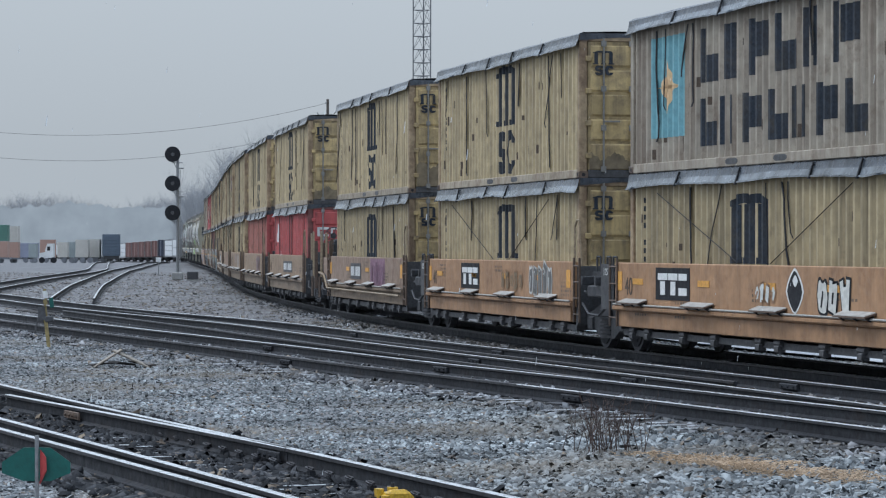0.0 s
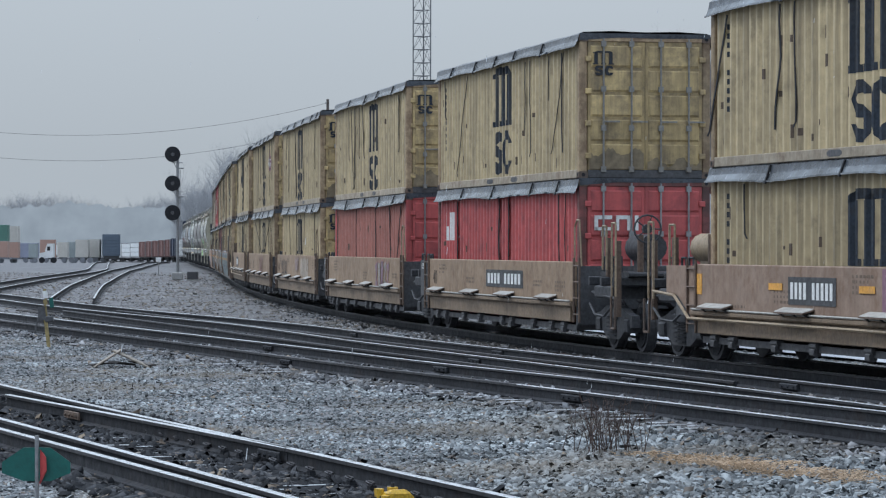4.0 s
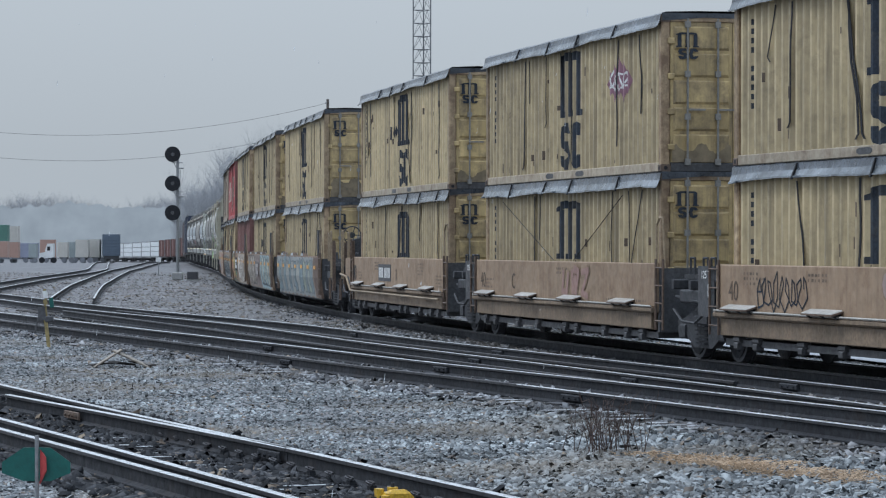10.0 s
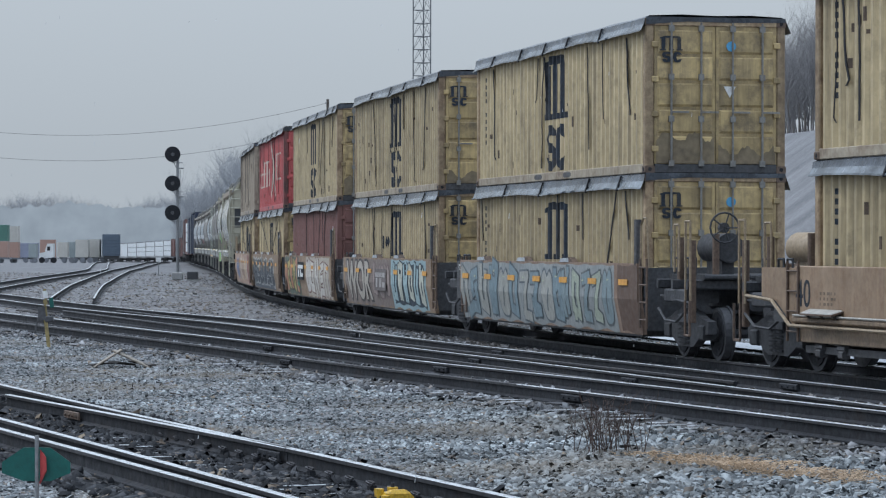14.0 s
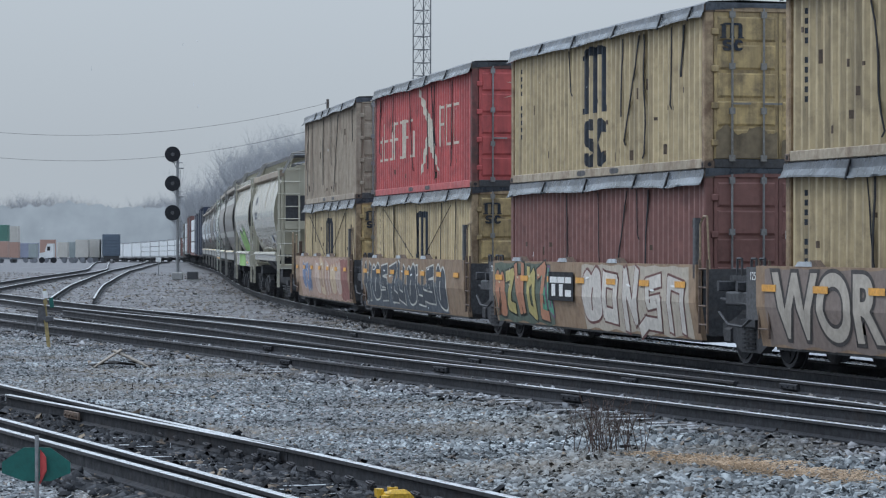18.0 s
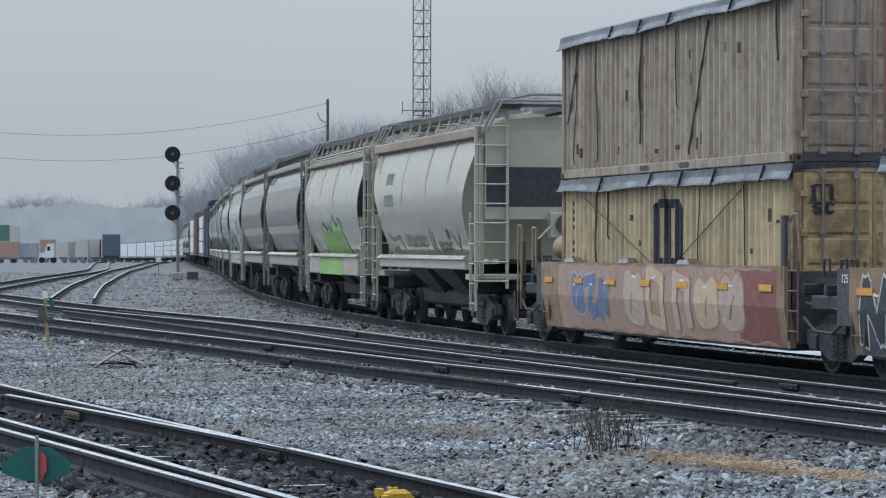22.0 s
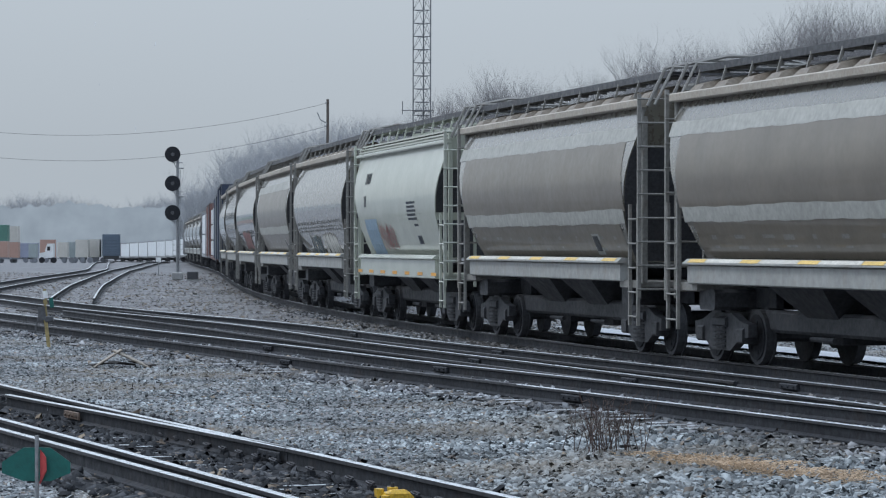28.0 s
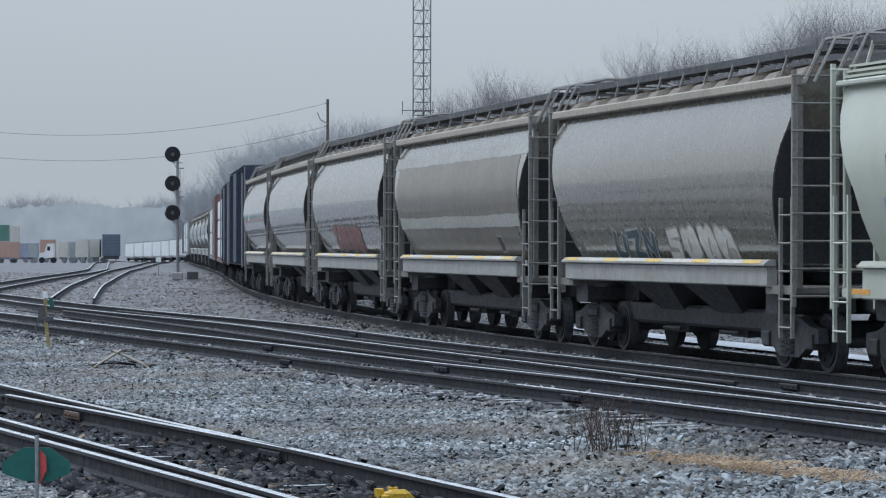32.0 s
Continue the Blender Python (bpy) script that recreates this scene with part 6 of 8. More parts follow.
def chute_shape(s):
    top = [(-1.25, -1.38, 1.4), (1.25, -1.38, 1.4), (1.25, 1.38, 1.4), (-1.25, 1.38, 1.4)]
    bot = [(-0.35, -0.5, 0.5), (0.35, -0.5, 0.5), (0.35, 0.5, 0.5), (-0.35, 0.5, 0.5)]
    s.prism(top, bot)
    s.box(-0.4, 0.4, -0.6, 0.6, 0.38, 0.52, bev=0.02)
    s.tube((-0.45, -0.75, 0.45), (0.45, -0.75, 0.45), 0.04, 6)


def eave_shape(L, z0, z1):
    return lambda s: s.box(-L, L, -1.50, -1.32, z0, z1, bev=0.02)


def roof_rib_shape(L):
    return lambda s: s.box(-L + 0.1, L - 0.1, -1.43, -1.28, 4.09, 4.125)


def walk_shape(L):
    def fn(s):
        for y0, y1 in ((-1.02, -0.5), (0.5, 1.02)):
            s.box(-L, L, y0, y1, 4.615, 4.665)
            s.box(-L, L, y0 - 0.035, y0 - 0.003, 4.57, 4.68)
            for k in range(int(2 * L / 0.35)):
                x = -L + 0.2 + k * 0.35
                s.box(x, x + 0.05, y0 - 0.01, y1 + 0.01, 4.60, 4.625)
        for x in (-L, L - 0.5):
            s.box(x, x + 0.5, -1.0, 1.0, 4.62, 4.66)
    return fn


def stanchion_shape(s):
    s.prism([(-0.017, -1.16, 4.26), (0.017, -1.16, 4.26), (0.017, -1.12, 4.26), (-0.017, -1.12, 4.26)], [(-0.017, -1.05, 4.615), (0.017, -1.05, 4.615), (0.017, -1.01, 4.615), (-0.017, -1.01, 4.615)])
    s.box(-0.025, 0.025, -1.06, -0.55, 4.56, 4.61)


def roof_saddle_shape(s):
    s.prism([(-0.3, -1.3, 4.21), (0.3, -1.3, 4.21), (0.3, -0.6, 4.38), (-0.3, -0.6, 4.38)], [(-0.2, -1.16, 4.36), (0.2, -1.16, 4.36), (0.2, -0.7, 4.48), (-0.2, -0.7, 4.48)])


def hatch_shape(s):
    s.disc((0, 0, 4.48), (0, 0, 1), 0.38, 0.14, 16)
    s.box(-0.45, 0.45, -0.03, 0.03, 4.55, 4.59)


def end_post_shape(s):
    s.box(-0.035, 0.035, -0.05, 0.05, 1.2, 4.2, bev=0.015)


def end_ladder_shape(s):
    for y in (-1.5, -0.86):
        s.box(-0.03, 0.03, y - 0.03, y + 0.03, 0.95, 4.3)
    for k in range(9):
        s.tube((0.03, -1.54, 1.1 + k * 0.39), (0.03, -0.83, 1.1 + k * 0.39), 0.018, 5)


def side_ladder_shape(s):
    for x in (-0.24, 0.24):
        s.box(x - 0.025, x + 0.025, -1.52, -1.47, 0.5, 2.5)
    for k in range(5):
        s.tube((-0.24, -1.52, 0.65 + k * 0.4), (0.24, -1.52, 0.65 + k * 0.4), 0.016, 5)


def arch_shape(s):
    s.path([(0, -1.4, 4.1), (0, -1.1, 4.72), (0, -0.4, 4.86), (0, 0.4, 4.86), (0, 1.1, 4.72), (0, 1.4, 4.1)], 0.03)
    s.path([(0.4, -1.4, 4.1), (0.3, -1.05, 4.72), (0.3, 1.05, 4.72), (0.4, 1.4, 4.1)], 0.025)


def brake_box_shape(s):
    s.box(-0.12, 0.12, -0.3, 0.3, 1.95, 2.5, bev=0.04)
    s.disc((0.16, 0, 2.25), (1, 0, 0), 0.2, 0.05, 14, 1)
    s.tube((0, 0.4, 1.6), (0, 0.9, 1.6), 0.16, 10)
    s.path([(0.1, -0.5, 1.3), (0.1, -0.6, 1.9), (0.1, -0.2, 2.3)], 0.025)


def hopper(s0, s1, skin, trim, label, ribs=0, cut=1.1, sill=0.2, bays=2, light=False):
    H = (s0 - s1) / 2 - 0.3
    L = H - 0.5
    straight = skin == "hop_grey"
    key = "%.2f" % H
    h = thing("covered_hopper", label, "railcar", "covered hoppers of the train")
    part("body", once("body|%s|%s|%.1f" % (key, skin, cut), hopper_body(L, cut, straight), [skin], True), h)
    part("centre_sill", once("centre_sill|" + key, centre_sill_shape(H), ["dark"]), h)
    part("brake_rigging", once("brake_rigging|" + key, lambda s: (s.box(-H + 0.9, H - 0.9, -0.75, -0.45, 0.5, 0.84, bev=0.05), s.box(-1.5, 0.6, 0.3, 0.8, 0.42, 0.84, bev=0.08), s.tube((-H + 1.0, 0.9, 0.62), (H - 1.0, 0.9, 0.58), 0.05, 6)), ["soot"]), h)
    plate = "hop_plate" if skin == "hop_grey" else trim
    eave = "hop_rust" if light else "hop_eave" if skin == "hop_grey" else trim
    for turn in (0, 180):
        part("side_sill", once("hop_sill|%s|%s|%.2f" % (key, plate, sill), side_sill_shape(H, sill), [plate]), h, m=pose(0, 0, 0, 0, 0, turn))
        part("side_ledge", once("hop_ledge|%s|%s" % (key, plate), side_ledge_shape(H), [plate]), h, m=pose(0, 0, 0, 0, 0, turn))
        part("end_deck", once("end_deck|" + trim, end_deck_shape, [trim]), h, m=pose(0, 0, 0, 0, 0, turn) @ pose(H - 1.1, 0, 0))
        part("eave_rail", once("eave_rail|%s|%s|%d" % (key, eave, ribs), eave_shape(L, *((3.98, 4.06) if ribs else (4.09, 4.23) if straight else (4.0, 4.2))), [eave]), h, m=pose(0, 0, 0, 0, 0, turn))
        for r in range(ribs):
            part("roof_rib", once("roof_rib|%s|%s" % (key, trim), roof_rib_shape(L), [trim]), h, m=pose(0, 0, 0, 0, 0, turn) @ pose(0, 0.04 * r, 0.075 * r))
    part("roof_walk", once("roof_walk|%s" % key, walk_shape(L + 0.3), ["dark"]), h, "dark steel grating walkway")
    n = 10
    for k in range(n + 1):
        part("walk_bracket", once("walk_bracket|" + trim, stanchion_shape, [trim]), h, m=pose(-L + 0.2 + k * (2 * L - 0.4) / n, 0, 0))
    if skin == "hop_grey":
        for k in range(11):
            part("roof_saddle", once("roof_saddle", roof_saddle_shape, ["saddle"]), h, m=pose(-L + 0.5 + k * (2 * L - 1.0) / 10, 0, 0))
    for k in range(4):
        part("roof_hatch", once("roof_hatch|" + trim, hatch_shape, [trim], True), h, m=pose((k - 1.5) * L / 2.2, 0, 0))
    for k in range(bays):
        part("chute", once("chute", chute_shape, ["soot"]), h, m=pose((k - (bays - 1) / 2) * 2.9, 0, 0))
    for sx in (-1, 1):
        for y in (-1.36, 1.36):
            part("end_post", once("end_post|" + trim, end_post_shape, [trim]), h, m=pose(sx * (L - 0.05), y, 0))
        part("end_ladder", once("end_ladder|" + trim, end_ladder_shape, [trim]), h, m=pose(sx * (L + 0.1), 0, 0))
        part("side_ladder", once("side_ladder|" + trim, side_ladder_shape, [trim]), h, m=pose(sx * (L - 0.2), 0, 0))
        part("roof_arch", once("roof_arch", arch_shape, ["hop_trim"]), h, m=pose(sx * (L + 0.25), 0, 0))
        truck(h, sx * (H - 1.75))
        part("body_bolster", once("body_bolster", lambda s: (s.box(-0.35, 0.35, -1.3, 1.3, 0.82, 1.14, bev=0.05), s.box(-1.5, 1.2, -0.62, -0.5, 0.86, 1.16), s.box(-1.5, 1.2, 0.5, 0.62, 0.86, 1.16)), ["soot"]), h, m=pose(sx * (H - 1.75), 0, 0))
        made("coupler", h, ["dark"], lambda s: s.box(min(sx * (H - 0.3), sx * (H + 0.42)), max(sx * (H - 0.3), sx * (H + 0.42)), -0.14, 0.14, 0.72, 1.0, bev=0.04))
    # dark sheets laid over the sloped ends put the shade there into colour
    if ribs or not light:
        for turn in (0, 180):
            part("slope_sheet", once("slope_sheet|%s|%.1f" % (key, cut), slope_sheet_shape(L, cut, straight), ["soot"]), h, "sooty end slope sheet", m=pose(0, 0, 0, 0, 0, turn))
    part("brake_gear", once("brake_gear", brake_box_shape, [trim, "dark"], True), h, m=pose(H - 0.35, 0.3, 0))
    if light:
        part("end_sheet", once("end_sheet|" + skin, lambda s: (s.box(-0.03, 0.03, -1.3, 1.3, 2.35, 4.15), s.box(0.03, 0.034, -1.28, 1.28, 2.6, 3.4, 1)), [skin, "soot"]), h, "pale end sheet with a black band", m=pose(L + 0.02, 0, 0))
    return h


def hop_marks(h, kind, L):
    y = side_y
    if kind == "band":
        made("grime_coat", h, ["hop_grime"], lambda s: patch(s, even(-L + 0.62, L - 0.62, 0.25), lambda x: 2.4 + 0.01 * math.sin(x * 3.0), lambda x: 3.56, lambda x, z: y(x, z) - 0.004, 0, FOLDS), "brown-grey grime between the bands", smooth=True)
        made("grime_coat", h, ["hop_grime"], lambda s: patch(s, even(-L + 1.12, L - 1.12, 0.25), lambda x: 1.63, lambda x: 2.2, lambda x, z: y(x, z) - 0.004, 0, FOLDS), "brown-grey grime above the sill", smooth=True)
        made("notice_plate", h, ["hop_plate", "soot"], lambda s: (bar(s, L - 3.1, L - 2.65, 1.66, 2.02, lambda a, z: y(a, z) - 0.012, 0), bar(s, L - 3.06, L - 2.72, 1.72, 1.98, lambda a, z: y(a, z) - 0.015, 1)), "small framed plate")
        for z0, z1 in ((2.18, 2.42), (3.54, 3.78)):
            made("pale_band", h, [paint((0.37, 0.37, 0.345))], lambda s: patch(s, even(-L + (0.74 if z0 < 3 else 0.04), L - (0.74 if z0 < 3 else 0.04), 0.3), lambda x: z0 + 0.008 * math.sin(x * 7.1) + 0.008 * math.sin(x * 2.3), lambda x: z1 + 0.01 * math.sin(x * 1.1 + z0) + 0.008 * math.sin(x * 5.3), lambda x, z: y(x, z) - 0.007, 0, FOLDS), "worn pale band", smooth=True)

        def marks(s):
            rg = random.Random(int(L * 100))
            for k in range(9):
                x = -L + 1.6 + k * (2 * L - 3.4) / 8 + rg.uniform(-0.2, 0.2)
                bar(s, x, x + rg.uniform(0.12, 0.5), 1.72 + rg.uniform(0, 0.08), 1.98, lambda a, z: y(a, z) - 0.007)
        tagged(made("stencil_bar", h, ["hop_trim"], marks), kind="stuff")
    if kind in ("band", "dash", "tag", "redtag"):
        step = (2 * L - 2.2) / 8.66
        for k in range(9):
            tone = ("stripe_yellow", "stripe_white")[k % 2]
            part("reflector", once("stripe|%s%.2f" % (tone, step), lambda s: s.box(-step * (0.32 if k % 2 == 0 else 0.66), step * (0.32 if k % 2 == 0 else 0.66), -0.004, 0, -0.045, 0.045), [tone]), h, m=pose(-L + 1.1 + (k + 0.33) * step, -1.551, 1.58, -49) @ Matrix.Scale(0.85, 4, (0, 0, 1)))
    if kind == "green":
        lime, ink = paint((0.27, 0.46, 0.15)), paint((0.05, 0.07, 0.05))
        peak = lambda x: 2.08 + 0.3 * max(0.0, 1 - abs(x + 2.3) / 1.0) + 0.22 * max(0.0, 1 - abs(x + 1.2) / 0.5) + 0.5 * max(0.0, 1 - abs(x + 0.1) / 0.75) + 0.42 * max(0.0, 1 - abs(x - 1.0) / 0.7) - 0.5 * max(0.0, (abs(x + 0.7) - 2.0) / 0.6)
        made("graffiti", h, [lime, ink], lambda s: (patch(s, even(-2.9, 2.3, 0.08), lambda x: 1.6, lambda x: peak(x - 0.4) + 0.09, lambda x, z: y(x, z) - 0.004, 1, FOLDS),
                                                    patch(s, even(-2.75, 2.15, 0.08), lambda x: 1.6, lambda x: peak(x - 0.4), lambda x, z: y(x, z) - 0.008, 0, FOLDS),
                                                    [stroke(s, (a, 1.9), (b, 2.22), 0.05, lambda x, z: y(x, z) - 0.012, 1) for a, b in ((-1.75, -1.5), (-1.2, -1.1), (-0.75, -0.45), (-0.1, 0.05), (0.5, 0.75), (1.3, 1.1))]), "lime green tag outlined in black")
        made("paint_patch", h, [lime], lambda s: bar(s, -2.7, 2.1, 1.06, 1.5, flat(-1.524)), "lime green patch")
        part("reflector", once("dash", dash_shape, ["orange"]), h, m=pose(3.4, -1.523, 1.2))
    if kind in ("green", "first"):
        rg = random.Random(int(L * 10) + len(kind))
        for k in range(4):
            x0 = -L + 0.8 + k * 3.0 + rg.uniform(-0.5, 0.5)
            w0, d0 = rg.uniform(0.05, 0.22), rg.uniform(0.25, 1.3)
            made("rust_run", h, ["rust_run"], lambda s: patch(s, even(x0, x0 + w0, 0.02), lambda x: 4.0 - d0 * (0.35 + 0.65 * abs(math.sin(14 * x + k))), lambda x: 4.08, lambda x, z: y(x, z) - 0.003, 0, FOLDS), "faint rust run", smooth=True)
    if kind == "tag":
        graffiti(h, [(0.06, 0.09, 0.11), (0.45, 0.45, 0.42)], -2.8, -0.3, 1.5, 2.1, 3, y, 33, FOLDS)
        graffiti(h, [(0.62, 0.61, 0.57), (0.35, 0.33, 0.3)], 0.1, 3.4, 1.5, 2.2, 4, y, 34, FOLDS, label="white tag")
    if kind == "redtag":
        graffiti(h, [(0.24, 0.12, 0.115), (0.19, 0.17, 0.15)], -2.8, 2.6, 1.62, 2.4, 6, y, 35, FOLDS, label="faded red tag")
    if kind == "white":
        made("blue_panel", h, [paint((0.22, 0.30, 0.38))], lambda s: patch(s, even(-4.3, -2.6, 0.2), lambda x: 1.56, lambda x: 2.45, lambda x, z: y(x, z) - 0.004, 0, FOLDS), "slate blue panel")
        for k, (x0, x1) in enumerate(((-2.45, -1.2), (-1.5, -0.4))):
            scrawl(h, x0, x1, 1.6, 2.4, 36 + k, lambda a, z: y(a, z) - 0.006 - 0.002 * k, paint((0.24, 0.09, 0.08)), "thin brown-red scrawl")

        def data(s):
            for k, (x, z, w) in enumerate(((-4.1, 3.3, 0.9), (-4.1, 2.75, 0.6))):
                for q in range(int(w / 0.2)):
                    bar(s, x + q * 0.2, x + q * 0.2 + 0.12, z, z + 0.26, lambda a, zz: y(a, zz) - 0.004)
            for q in range(5):
                bar(s, 1.8, 2.9 - 0.1 * (q % 2), 2.75 - q * 0.09, 2.8 - q * 0.09, lambda a, zz: y(a, zz) - 0.004)
            bar(s, 2.4, 2.9, 1.85, 2.3, lambda a, zz: y(a, zz) - 0.004)
        tagged(made("stencil_bar", h, ["logo"], data), kind="stuff")
        for k in range(7):
            part("reflector", once("dash", dash_shape, ["orange"]), h, m=pose(-L + 0.9 + k * (2 * L - 2) / 6, -1.523, 1.2))
    if kind == "first":
        def data(s):
            for x, z, n in ((-3.9, 3.22, 4), (-4.0, 2.72, 5)):
                for q in range(n):
                    bar(s, x + q * 0.24, x + q * 0.24 + 0.15, z, z + 0.26, lambda a, zz: y(a, zz) - 0.004)
        tagged(made("stencil_bar", h, [paint((0.13, 0.14, 0.17))], data), kind="stuff")
        up = lambda x, z: y(x, z) - 0.006
        for pts in (((-4.3, 2.12), (-3.9, 1.95), (-2.9, 2.02), (-2.75, 1.72)), ((-4.25, 1.7), (-3.6, 1.78), (-3.4, 1.66)), ((0.9, 2.15), (0.7, 1.75), (1.0, 1.7), (1.15, 2.1)), ((3.2, 2.1), (3.7, 1.75), (4.0, 2.05))):
            made("graffiti_form", h, [paint((0.22, 0.19, 0.15))], lambda s: [stroke(s, a, b, 0.08, up, 0, over=0.03) for a, b in zip(pts, pts[1:])], "brown sprayed hook")
        scrawl(h, -2.2, 0.3, 1.7, 2.12, 37, up, "stencil", "thin brown scrawl")
        scrawl(h, 1.5, 3.0, 1.66, 1.95, 38, up, "stencil", "thin brown scrawl")
        made("paint_patch", h, [paint((0.07, 0.10, 0.20))], lambda s: bar(s, 2.7, 3.0, 1.95, 2.16, lambda a, zz: y(a, zz) - 0.008, stops=lambda a, b: even(a, b, 0.1)))


EDGES = [-202.0, -215.6, -229.3, -243.15, -257.65, -271.2, -285.2, -300.1, -315.0, -329.5, -344.0]
M["rust_run"] = mat("faint_rust_run", (0.37, 0.325, 0.24), 0.35, var=0.25, grain=5, dirt=(0.22, 0.13, 0.075), dirt_amount=0.6, streak=0.5)
M["stripe_white"] = mat("worn_white_stripe", (0.55, 0.53, 0.48), 0.5, var=0.2, dirt=(0.3, 0.26, 0.2), dirt_amount=0.5)
M["stripe_yellow"] = mat("worn_yellow_stripe", (0.66, 0.46, 0.13), 0.5, var=0.2, dirt=(0.4, 0.28, 0.1), dirt_amount=0.5)
HOPPERS = [
    ("hop_light", "hop_light", "light beige covered hopper with rust-edged roof", "first", 0, 1.1, 0.2, 2),
    ("hop_light", "hop_light", "light grey covered hopper with a lime green tag", "green", 3, 0.8, 0.46, 2),
    ("hop_grey", "hop_trim", "grimy grey covered hopper with a worn pale band", "band", 0, 1.1, 0.3, 2),
    ("hop_grey", "hop_trim", "grimy grey covered hopper with a worn pale band", "band", 0, 1.1, 0.3, 2),
    ("hop_white", "hop_white", "off-white covered hopper with a slate blue panel", "white", 3, 0.8, 0.42, 2),
    ("hop_grey", "hop_trim", "grimy grey covered hopper with a white tag", "tag", 0, 1.1, 0.3, 2),
    ("hop_grey", "hop_trim", "grimy grey covered hopper with a worn pale band", "band", 0, 1.1, 0.3, 2),
    ("hop_grey", "hop_trim", "grey covered hopper with a faded red tag", "redtag", 0, 1.1, 0.3, 2),
    ("hop_grey", "hop_trim", "plain grimy grey covered hopper", "dash", 0, 1.1, 0.3, 2),
    ("hop_grey", "hop_trim", "plain grimy grey covered hopper", "dash", 0, 1.1, 0.3, 2),
]
for k, (skin, trim, lab, kind, ribs, cut, sill, bays) in enumerate(HOPPERS):
    h = hopper(EDGES[k], EDGES[k + 1], skin, trim, lab, ribs, cut, sill, bays, light=k < 2)
    hop_marks(h, kind, (EDGES[k] - EDGES[k + 1]) / 2 - 0.8)
    riding(h, (EDGES[k] + EDGES[k + 1]) / 2, 5.0)


# ---- cars farther back ----
def boxcar(length, height, colour, label):
    H = length / 2 - 0.4
    b = thing("boxcar", label, "railcar", "boxcars of the train")

    def body(s):
        s.box(-H, H, -1.45, 1.45, 1.05, height, bev=0.05)
    part("body", once("box_body|%s%.1f%.1f" % (colour, length, height), body, [colour]), b)
    for k in range(int(2 * H / 1.15)):
        part("side_rib", once("side_rib|%s%.1f" % (colour, height), lambda s: s.box(0, 0.1, -1.5, 1.5, 1.1, height - 0.08), [colour]), b, m=pose(-H + 0.5 + k * 1.15, 0, 0))
    part("door", once("box_door|%s%.1f" % (colour, height), lambda s: s.box(-1.5, 1.5, -1.56, 1.56, 1.15, height - 0.15, bev=0.03), [colour]), b)
    part("roof", once("box_roof|%.1f%.1f" % (length, height), lambda s: s.prism([(-H, -1.5, height), (-H, 0, height + 0.12), (-H, 1.5, height)], [(H, -1.5, height), (H, 0, height + 0.12), (H, 1.5, height)]), ["galv"]), b)
    part("underframe", once("box_sill|%.1f" % length, lambda s: s.box(-H, H, -0.4, 0.4, 0.75, 1.05), ["dark"]), b)
    for sx in (-1, 1):
        truck(b, sx * (H - 2.0))
        part("ladder", once("ladder|box", ladder_shape(height - 1.3, 0.4, 7), ["galv"]), b, m=pose(sx * (H - 0.35), -1.55, 1.0))
    return b


def lumber_car(length, label, tiers, accent):
    H = length / 2 - 0.4
    c = thing("centre_beam_flatcar", label, "railcar", "lumber cars of the train")

    def frame_(s):
        s.box(-H, H, -1.45, 1.45, 0.95, 1.15, bev=0.03)
        for sx in (-1, 1):
            s.box(sx * H - 0.12, sx * H + 0.12, -1.45, 1.45, 1.15, 4.5, bev=0.03)
        s.box(-H, H, -0.06, 0.06, 4.2, 4.5)
        for k in range(8):
            x = -H + k * 2 * H / 7
            s.box(x - 0.06, x + 0.06, -0.06, 0.06, 1.15, 4.3)
    part("frame", once("beam_frame|%s%.1f" % (accent, length), frame_, [accent]), c)

    n = 5
    w = (2 * H - 0.5) / n
    hh = 3.1 / tiers
    me = once("bundle|%.1f%d" % (length, tiers), lambda s: s.box(-w / 2 + 0.07, w / 2 - 0.07, -0.64, 0.64, 0.03, hh - 0.05, bev=0.03), ["wrap"])
    for k in range(n):
        for t in range(tiers):
            for y in (-0.76, 0.76):
                part("lumber_bundle", me, c, m=pose(-H + 0.25 + w * (k + 0.5), y, 1.17 + t * hh))
    for sx in (-1, 1):
        truck(c, sx * (H - 2.2))
    return c


FAR = [("box", 16.6, 4.85, "blue_car", "dark blue steel boxcar of the train"), ("box", 16.6, 4.6, "blue_car", "dark blue steel boxcar of the train"), ("lum", 23.0, 3, "red_car", "white-wrapped lumber on a centre-beam flatcar"),
       ("box", 17.0, 4.7, "red_car", "oxide red steel boxcar of the train"), ("lum", 23.0, 2, "galv", "white-wrapped lumber on a centre-beam flatcar"),
       ("hop", 16.0), ("hop", 16.0), ("hop", 16.0), ("hop", 16.0), ("hop", 16.0), ("box", 17.0, 4.4, "galv", "bare metal grey boxcar"),
       ("lum", 23.0, 2, "galv", "white-wrapped lumber on a centre-beam flatcar"), ("lum", 23.0, 3, "galv", "white-wrapped lumber on a centre-beam flatcar"), ("box", 17.0, 4.6, "blue_car", "dark blue steel boxcar of the train")]
FAR += [("box", 17.0, 4.5, "red_car", "oxide red steel boxcar of the train")] * 5
FAR += [("lum", 23.5, 3, "galv", "white-wrapped lumber on a centre-beam flatcar")] * 5 + [("lum", 23.5, 1, "galv", "white-wrapped lumber on a centre-beam flatcar")] * 7
at = EDGES[-1]
